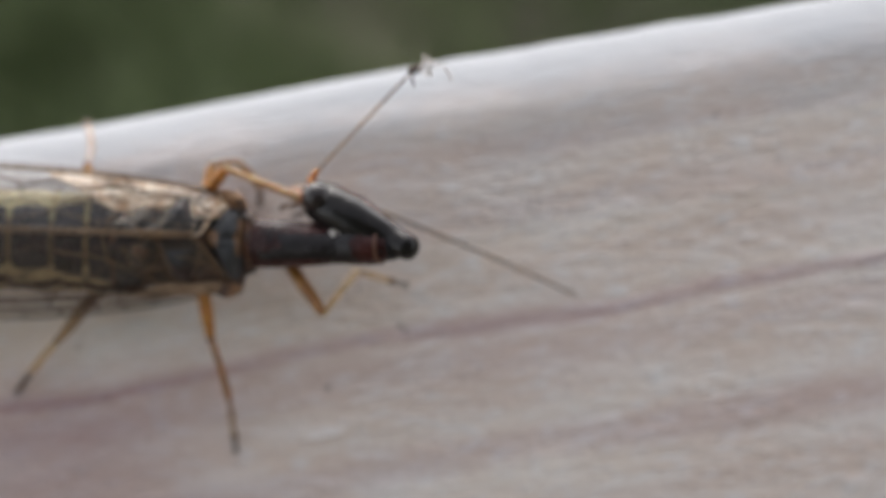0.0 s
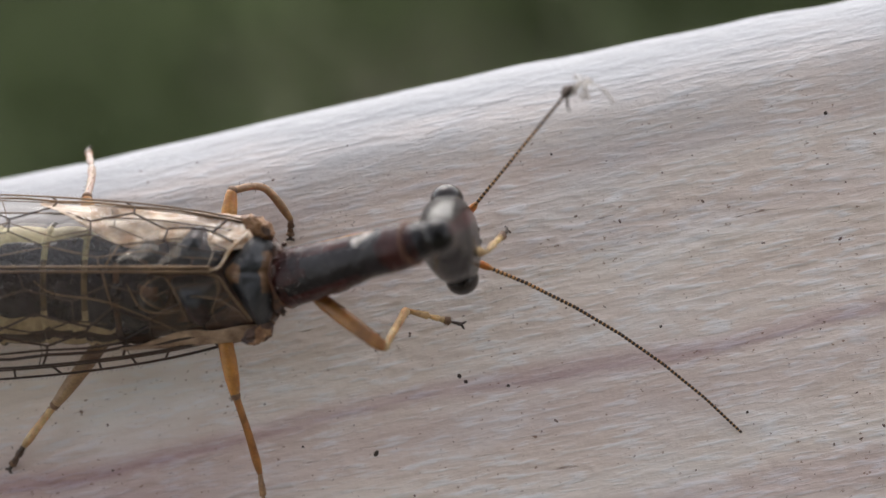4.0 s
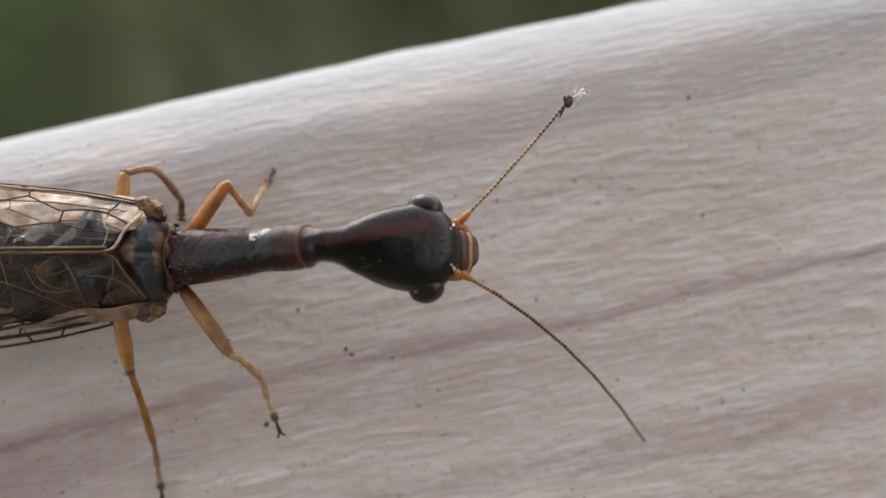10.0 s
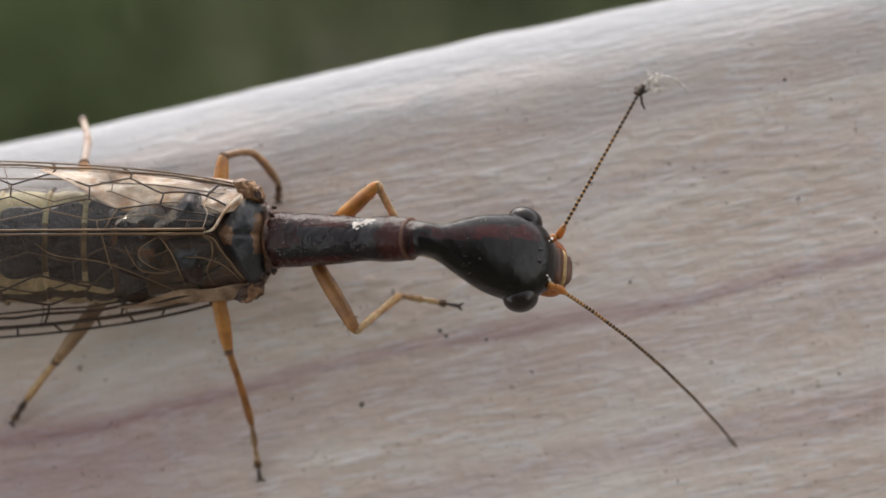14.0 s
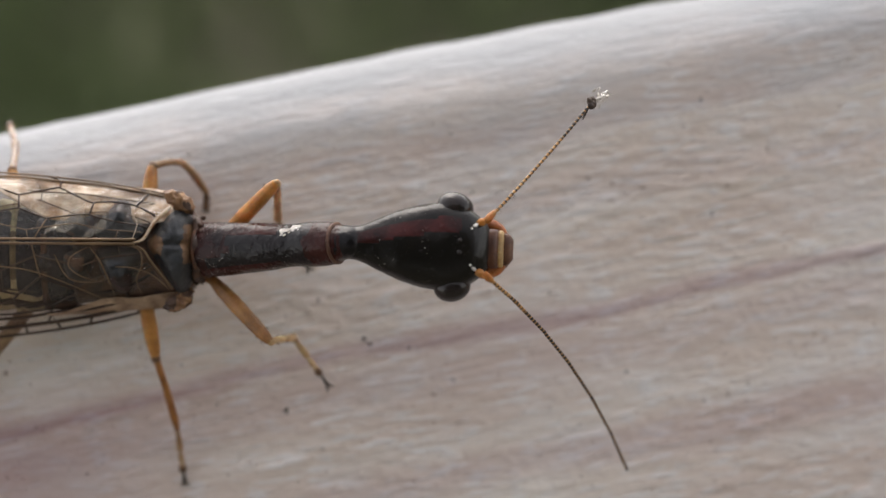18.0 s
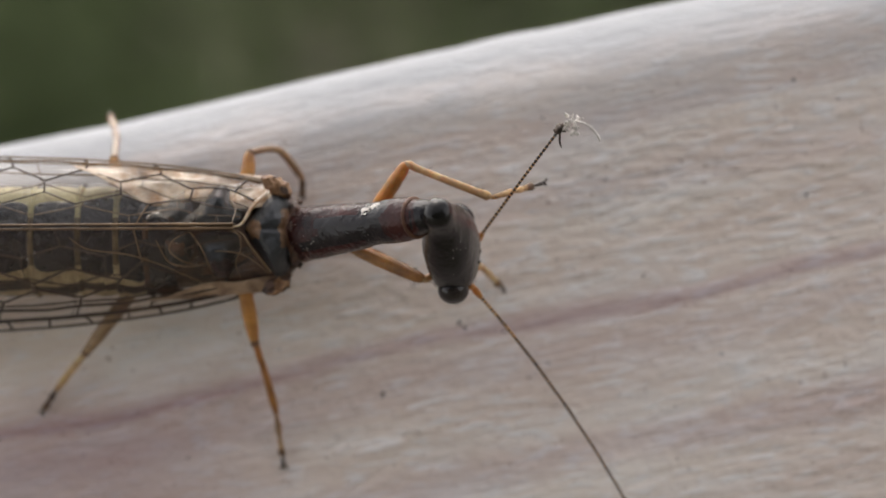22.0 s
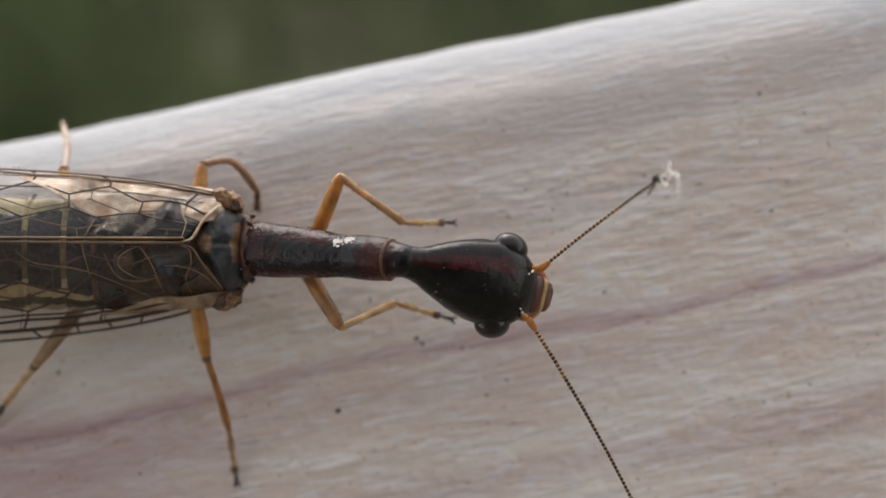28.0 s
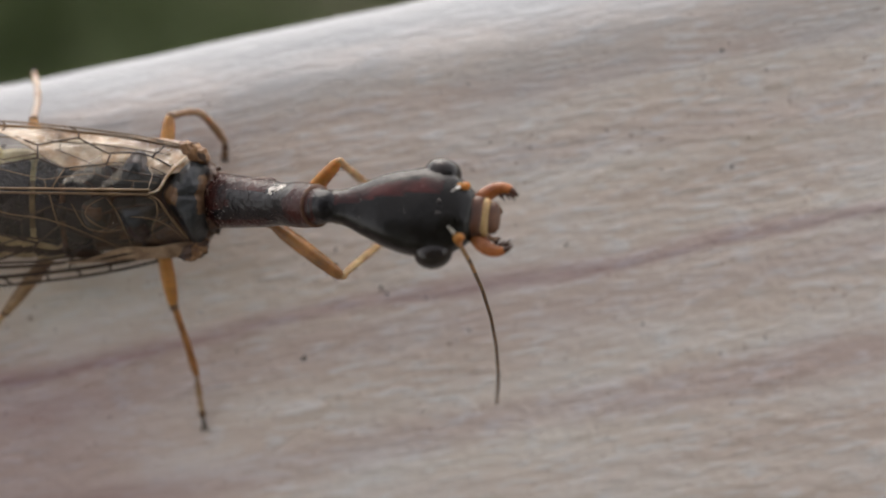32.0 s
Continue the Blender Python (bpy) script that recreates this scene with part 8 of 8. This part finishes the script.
    walk(fore_femur["right"], [
        (0, mm(1.449, -0.413, 1.175, -0.0, -33.4, -48.3)), (0.5, mm(1.134, -0.338, 1.343, -8.6, -26.0, -27.5)), (1, mm(1.425, -0.371, 1.420, -4.3, -22.7, -34.1)),
        (1.5, mm(1.478, -0.337, 1.471, -1.5, -20.6, -39.9)), (2, mm(1.418, -0.308, 1.472, -1.4, -20.6, -39.1)), (2.5, mm(1.405, -0.364, 1.462, -0.5, -21.0, -41.0)),
        (3, mm(1.402, -0.367, 1.461, -0.7, -21.1, -39.8)), (3.5, mm(1.396, -0.376, 1.458, -1.2, -21.2, -37.4)), (4, mm(1.392, -0.386, 1.456, -1.6, -21.3, -34.9)),
        (4.5, mm(1.391, -0.391, 1.455, -1.5, -21.3, -33.8)), (5, mm(1.394, -0.383, 1.437, -0.4, -22.0, -36.5)), (5.5, mm(1.336, -0.427, 1.460, -1.7, -21.1, -31.6)),
        (6, mm(1.238, -0.520, 1.430, -2.4, -22.4, -27.5)), (6.5, mm(1.158, -0.568, 1.391, -0.8, -23.9, -30.9)), (7, mm(1.082, -0.589, 1.421, 0.0, -21.8, -33.1)),
        (7.5, mm(0.909, -0.622, 1.373, 1.7, -24.7, -38.8)), (8, mm(1.146, -0.610, 1.487, 2.7, -20.0, -43.3)), (8.5, mm(0.949, -0.633, 1.428, 4.0, -22.4, -51.0)),
        (9, mm(0.938, -0.631, 1.431, 2.5, -22.3, -49.2)), (9.5, mm(0.981, -0.612, 1.442, 2.0, -21.8, -49.8)), (10, mm(0.967, -0.587, 1.432, 2.1, -22.2, -51.9)),
        (11, mm(0.971, -0.597, 1.451, 1.3, -21.5, -50.7)), (11.5, mm(1.678, -0.245, 1.500, 2.2, -19.5, -55.2)), (12, mm(1.385, -0.214, 1.367, 3.5, -24.9, -62.2)),
        (12.5, mm(1.911, -0.307, 1.602, 8.5, -15.4, -81.6)), (13, mm(1.867, -0.389, 1.544, -0.9, -17.7, -48.2)), (13.5, mm(1.588, -0.486, 1.390, 2.0, -24.0, -60.0)),
        (14, mm(1.552, -0.470, 1.377, 0.6, -24.5, -56.9)), (14.5, mm(1.477, -0.447, 1.353, -1.7, -25.6, -50.1)), (15, mm(1.412, -0.436, 1.336, -3.6, -26.3, -43.1)),
        (15.5, mm(1.387, -0.435, 1.331, -3.8, -26.5, -40.0)), (16, mm(1.035, -0.575, 1.443, -1.4, -21.8, -44.1)), (16.5, mm(1.068, -0.587, 1.413, -1.3, -23.0, -43.5)),
        (17, mm(1.064, -0.595, 1.425, -0.3, -22.6, -45.7)), (18, mm(1.085, -0.656, 1.422, -0.6, -22.6, -44.4)), (18.5, mm(1.929, -0.352, 1.637, 0.4, -14.0, -47.3)),
        (19, mm(1.434, -0.484, 1.382, 1.2, -24.3, -52.1)), (19.5, mm(2.063, -0.117, 1.445, 8.9, -21.7, -79.0)), (20, mm(1.600, -0.378, 1.476, 1.5, -20.4, -61.0)),
        (20.5, mm(1.748, -0.250, 1.424, 1.6, -22.6, -62.7)), (21, mm(2.096, 0.047, 1.439, 7.0, -22.0, -83.3)), (21.5, mm(2.006, -0.384, 1.690, -7.7, -1.7, -39.4)),
        (22, mm(1.739, -0.322, 1.481, -6.3, -20.3, -24.0)), (22.5, mm(2.053, -0.389, 1.448, -0.3, -21.6, -40.4)), (23, mm(2.352, 0.083, 1.317, 13.9, -27.1, -97.1)),
        (23.5, mm(1.636, -0.401, 1.403, -10.6, -23.5, -39.9)), (24, mm(1.906, -0.517, 1.432, -4.2, -22.3, -52.1)), (24.5, mm(1.739, -0.216, 1.466, -8.8, -20.9, -31.2)),
        (25, mm(2.251, -0.484, 1.801, -3.2, -47.1, -45.4)), (25.5, mm(2.125, -0.490, 1.541, -13.7, -0.1, -31.7)), (26, mm(1.757, -0.361, 1.348, -9.4, -25.8, -62.4)),
        (26.5, mm(1.827, -0.152, 1.427, -18.7, -22.5, -19.3)), (27, mm(1.783, -0.155, 1.373, -12.1, -24.7, -26.3)), (27.5, mm(1.725, -0.211, 1.289, -4.2, -28.3, -41.4)),
        (28, mm(1.675, -0.350, 1.251, 1.6, -30.0, -54.6)), (28.5, mm(1.644, -0.438, 1.245, 3.2, -30.2, -59.8)), (29, mm(1.804, -0.502, 1.635, -7.8, -14.1, -33.0)),
        (29.5, mm(1.512, -0.561, 1.841, -8.0, -9.8, -20.5)), (30, mm(1.629, -0.621, 1.919, -6.3, -8.3, -17.4)), (30.5, mm(1.660, -0.568, 1.841, -4.6, -8.6, -17.9)),
        (31, mm(1.443, -0.417, 1.527, -2.3, -18.4, -28.4)), (31.5, mm(1.724, -0.392, 1.671, 0.3, -12.7, -36.8)), (32, mm(1.869, -0.533, 1.579, -0.1, -16.3, -34.7)),
    ])
    walk(fore_tibia["right"], [
        (0, mm(2.282, -1.349, 2.000, 0.0, 54.3, 55.0)), (0.5, mm(2.330, -0.960, 2.000, 49.2, 54.1, 132.0)), (1, mm(2.570, -1.146, 2.000, 2.5, 64.2, 80.0)),
        (1.5, mm(2.554, -1.239, 2.000, -8.5, 62.5, 66.2)), (2, mm(2.508, -1.193, 2.000, -3.7, 60.7, 70.9)), (2.5, mm(2.463, -1.282, 2.000, -11.8, 64.3, 59.6)),
        (3, mm(2.477, -1.264, 2.000, -9.1, 64.7, 61.1)), (3.5, mm(2.507, -1.225, 2.000, -5.2, 65.6, 64.6)), (4, mm(2.538, -1.186, 2.000, -1.6, 66.4, 68.3)),
        (4.5, mm(2.552, -1.168, 2.000, -0.0, 66.7, 70.0)), (5, mm(2.511, -1.210, 2.000, -3.2, 66.4, 66.1)), (5.5, mm(2.528, -1.160, 2.000, 7.5, 67.4, 78.8)),
        (6, mm(2.469, -1.161, 2.000, 34.5, 69.4, 112.7)), (6.5, mm(2.334, -1.272, 2.000, 40.4, 71.9, 123.3)), (7, mm(2.249, -1.348, 1.979, 46.1, 79.5, 131.6)),
        (7.5, mm(1.971, -1.477, 2.000, 86.0, 86.0, 172.9)), (8, mm(2.171, -1.577, 2.000, 15.4, 70.5, 103.2)), (8.5, mm(1.822, -1.710, 2.000, -126.4, 70.6, -51.5)),
        (9, mm(1.845, -1.681, 2.000, -125.8, 69.0, -57.1)), (9.5, mm(1.881, -1.675, 2.000, -120.7, 64.3, -59.8)), (10, mm(1.824, -1.679, 2.000, -106.7, 68.3, -52.4)),
        (11, mm(1.855, -1.677, 2.000, -101.9, 70.2, -54.4)), (11.5, mm(2.485, -1.406, 2.000, 8.9, 48.7, 54.6)), (12, mm(2.019, -1.417, 2.000, 21.6, 55.5, 77.2)),
        (12.5, mm(2.123, -1.738, 2.000, -28.6, 11.5, 14.6)), (13, mm(2.819, -1.455, 2.000, -37.5, 56.2, 0.0)), (13.5, mm(2.275, -1.672, 2.000, -2.8, 54.8, 39.1)),
        (14, mm(2.297, -1.614, 2.000, -1.7, 56.3, 39.9)), (14.5, mm(2.345, -1.484, 2.000, 0.0, 59.5, 42.1)), (15, mm(2.394, -1.355, 2.000, 2.0, 62.6, 44.7)),
        (15.5, mm(2.416, -1.297, 2.000, 2.7, 64.1, 46.0)), (16, mm(2.035, -1.545, 2.000, -43.8, 78.1, -7.3)), (16.5, mm(2.069, -1.537, 2.000, -42.9, 77.2, -9.4)),
        (17, mm(2.032, -1.586, 2.000, -38.9, 77.3, -8.2)), (18, mm(2.074, -1.625, 2.000, -36.4, 78.3, -8.2)), (18.5, mm(2.916, -1.422, 2.000, 7.2, 66.8, 37.0)),
        (19, mm(2.274, -1.563, 2.000, -1.3, 53.6, 27.5)), (19.5, mm(2.328, -1.485, 2.000, -6.6, -15.6, 25.1)), (20, mm(2.281, -1.608, 2.000, -15.6, 46.2, 38.3)),
        (20.5, mm(2.383, -1.481, 2.000, -17.2, 43.2, 30.0)), (21, mm(2.257, -1.334, 2.000, -37.6, -27.1, 21.5)), (21.5, mm(3.163, -1.336, 1.734, -31.9, -18.4, 32.8)),
        (22, mm(3.025, -0.894, 2.000, -53.9, 49.5, 12.6)), (22.5, mm(3.115, -1.293, 2.000, -45.3, 40.4, 9.7)), (23, mm(2.188, -1.243, 2.000, -33.3, 0.9, 27.8)),
        (23.5, mm(2.692, -1.283, 2.000, -53.7, 53.2, -16.6)), (24, mm(2.759, -1.612, 2.000, -22.7, 30.3, 16.8)), (24.5, mm(2.937, -0.943, 2.000, -16.7, 71.1, 31.0)),
        (24.7333, mm(2.953, -1.077, 2.450, -56.8, 23.9, 7.0)), (25, mm(2.969, -1.211, 2.900, -77.4, -24.6, 15.7)), (25.5, mm(3.402, -1.278, 1.544, -59.2, -2.0, -3.2)),
        (26, mm(2.383, -1.558, 2.000, -38.8, 26.5, 25.6)), (26.5, mm(3.136, -0.609, 2.000, -30.5, 32.5, 25.2)), (27, mm(3.005, -0.758, 2.000, -24.1, 36.3, 25.0)),
        (27.5, mm(2.716, -1.084, 2.000, -19.9, 44.8, 24.2)), (28, mm(2.427, -1.410, 2.000, -17.3, 53.2, 23.3)), (28.5, mm(2.296, -1.559, 2.000, -14.9, 56.9, 22.7)),
        (29, mm(3.024, -1.294, 2.000, -0.8, 72.3, 39.3)), (29.2667, mm(2.961, -1.186, 2.048, -36.7, 38.7, 7.0)), (29.5, mm(2.897, -1.078, 2.095, -46.2, 1.8, 2.3)),
        (30, mm(3.046, -1.065, 2.134, -34.7, 1.5, -1.9)), (30.5, mm(3.072, -1.023, 2.065, -26.0, 2.3, -3.9)), (30.7333, mm(2.884, -1.058, 2.032, -36.4, 40.0, 15.2)),
        (31, mm(2.696, -1.093, 2.000, -17.0, 78.1, 55.9)), (31.5, mm(2.896, -1.269, 2.000, -22.8, 74.5, 47.9)), (32, mm(3.052, -1.353, 2.000, -26.9, 62.7, 39.8)),
    ])
    walk(fore_tarsus["right"], [
        (0, mm(2.784, -0.631, 0.782, 0.0, 22.0, -16.3)), (0.5, mm(1.742, -0.306, 0.785, 0.0, 22.0, -16.3)), (1, mm(2.683, -0.505, 0.649, 0.0, 22.0, -16.3)),
        (1.5, mm(2.833, -0.605, 0.670, 0.0, 20.2, -16.2)), (2, mm(2.748, -0.499, 0.692, -0.1, 28.2, -16.8)), (2.5, mm(2.792, -0.720, 0.649, -1.3, 25.0, -20.1)),
        (3, mm(2.786, -0.703, 0.644, -0.7, 25.3, -19.2)), (3.5, mm(2.774, -0.665, 0.634, 0.1, 25.8, -17.1)), (4, mm(2.761, -0.628, 0.626, 0.8, 26.4, -15.0)),
        (4.5, mm(2.755, -0.611, 0.622, 0.9, 26.7, -14.1)), (5, mm(2.755, -0.660, 0.626, 0.2, 28.5, -15.7)), (5.5, mm(2.640, -0.594, 0.615, 0.3, 31.1, -15.3)),
        (6, mm(2.265, -0.675, 0.596, -2.3, 34.3, -21.6)), (6.5, mm(2.078, -0.881, 0.574, -0.5, 39.6, -18.5)), (7, mm(2.070, -1.147, 0.518, -6.0, 42.2, -29.6)),
        (7.5, mm(1.868, -1.464, 0.504, -13.7, 46.6, -46.2)), (8, mm(2.057, -1.089, 0.586, -7.9, 20.8, -40.3)), (8.5, mm(2.132, -2.100, 0.585, -13.2, -3.3, -69.8)),
        (9, mm(2.137, -2.132, 0.599, -9.8, -4.0, -69.3)), (9.5, mm(2.208, -2.236, 0.648, -7.7, 17.8, -73.4)), (10, mm(2.163, -2.119, 0.606, -5.5, -4.6, -70.5)),
        (11, mm(2.151, -2.090, 0.589, -4.1, -4.4, -69.7)), (11.5, mm(3.059, -0.599, 0.873, -4.4, 16.0, -3.9)), (12, mm(2.207, -0.588, 0.764, -16.1, 58.4, -40.4)),
        (12.2667, mm(2.876, -0.978, 1.232, 23.8, 33.6, 2.2)), (12.5, mm(3.546, -1.368, 1.700, 36.5, -0.7, 18.7)), (13, mm(3.655, -1.455, 0.754, 22.0, -2.5, -23.8)),
        (13.5, mm(2.945, -1.127, 0.774, 15.6, -0.1, -10.1)), (14, mm(2.935, -1.079, 0.752, 11.6, 3.6, -10.6)), (14.5, mm(2.911, -0.974, 0.708, 8.7, 12.4, -11.6)),
        (15, mm(2.884, -0.871, 0.668, 6.5, 22.0, -12.8)), (15.5, mm(2.872, -0.825, 0.651, 4.8, 26.4, -13.3)), (16, mm(2.340, -1.585, 0.532, -11.4, -4.0, -55.7)),
        (16.5, mm(2.396, -1.592, 0.537, -8.5, -3.9, -56.2)), (17, mm(2.360, -1.633, 0.537, -6.3, -4.3, -55.2)), (18, mm(2.376, -1.668, 0.531, -4.8, -3.8, -53.6)),
        (18.5, mm(3.387, -1.067, 0.621, -4.4, 9.0, -33.7)), (19, mm(3.064, -1.152, 0.793, -0.5, 21.2, -11.4)), (19.5, mm(3.625, -0.877, 2.400, 5.6, -2.0, 9.6)),
        (20, mm(3.096, -0.963, 0.918, 4.3, -2.5, 2.2)), (20.5, mm(3.330, -0.935, 0.972, 3.4, -2.8, -4.4)), (21, mm(3.529, -0.833, 2.700, 2.6, 19.5, -1.6)),
        (21.2667, mm(3.934, -0.706, 2.450, 5.9, 33.8, 35.9)), (21.5, mm(4.339, -0.579, 2.200, 20.8, 42.7, 81.2)), (21.7333, mm(4.157, -0.630, 1.529, -8.5, 62.0, 26.2)),
        (22, mm(3.975, -0.682, 0.859, -55.8, 53.8, -45.9)), (22.5, mm(4.242, -1.101, 1.028, -48.8, -4.8, -20.3)), (23, mm(3.584, -0.508, 1.975, -36.6, -2.5, -23.8)),
        (23.5, mm(3.552, -1.540, 0.798, -40.1, 39.0, -58.1)), (24, mm(3.999, -1.238, 1.244, -12.6, 60.9, -23.0)), (24.5, mm(3.354, -0.692, 0.581, -33.3, 43.2, -56.9)),
        (25, mm(4.442, -0.796, 3.600, -42.7, 53.9, -81.1)), (25.5, mm(4.917, -1.362, 1.598, -11.6, 52.1, -47.5)), (26, mm(3.593, -0.978, 1.330, 12.7, 33.1, -13.3)),
        (26.5, mm(4.255, -0.082, 1.213, 9.5, 26.6, -13.9)), (27, mm(4.101, -0.247, 1.112, 6.6, 21.6, -15.7)), (27.5, mm(3.686, -0.647, 0.943, 4.8, 11.5, -16.3)),
        (28, mm(3.252, -1.055, 0.799, 3.6, 3.1, -16.2)), (28.5, mm(3.052, -1.242, 0.744, 2.7, 0.0, -16.0)), (29, mm(3.377, -1.005, 0.571, 2.1, -21.1, 1.4)),
        (29.2667, mm(3.886, -1.012, 1.310, 19.5, 2.6, -36.5)), (29.5, mm(4.395, -1.018, 2.049, 19.5, 31.8, -71.4)), (30, mm(4.544, -1.114, 2.096, 16.8, 31.0, -67.0)),
        (30.5, mm(4.567, -1.126, 2.005, 16.8, 53.0, -63.0)), (30.7333, mm(3.718, -0.981, 1.268, 39.5, 30.5, -21.7)), (31, mm(2.869, -0.837, 0.532, 41.4, 2.7, 4.6)),
        (31.5, mm(3.164, -0.972, 0.554, 31.1, 5.0, 18.8)), (32, mm(3.582, -0.912, 0.667, 24.5, 14.8, 32.9)),
    ])
    for side, jaw in jaws.items():
        walk(jaw, [(t, mm(x, 0.32 * side, -0.14, 0, 0, a * side)) for t, x, a in (
            (0, 2.16, 0), (5, 2.15, 0), (8.5, 2.14, -3), (9.5, 2.16, 2), (12, 2.2, 4), (15.5, 2.14, 0), (16.5, 2.12, -3), (17, 2.20, 3), (18, 2.15, 0), (24, 2.14, 2),
            (26, 2.18, 4), (28.5, 2.15, -2), (29.5, 2.2, 3), (30, 2.22, 4), (30.5, 2.32, 10), (31, 2.32, 8), (31.5, 2.2, 0), (31.8, 2.36, 18), (32, 2.44, 32))])


motions()
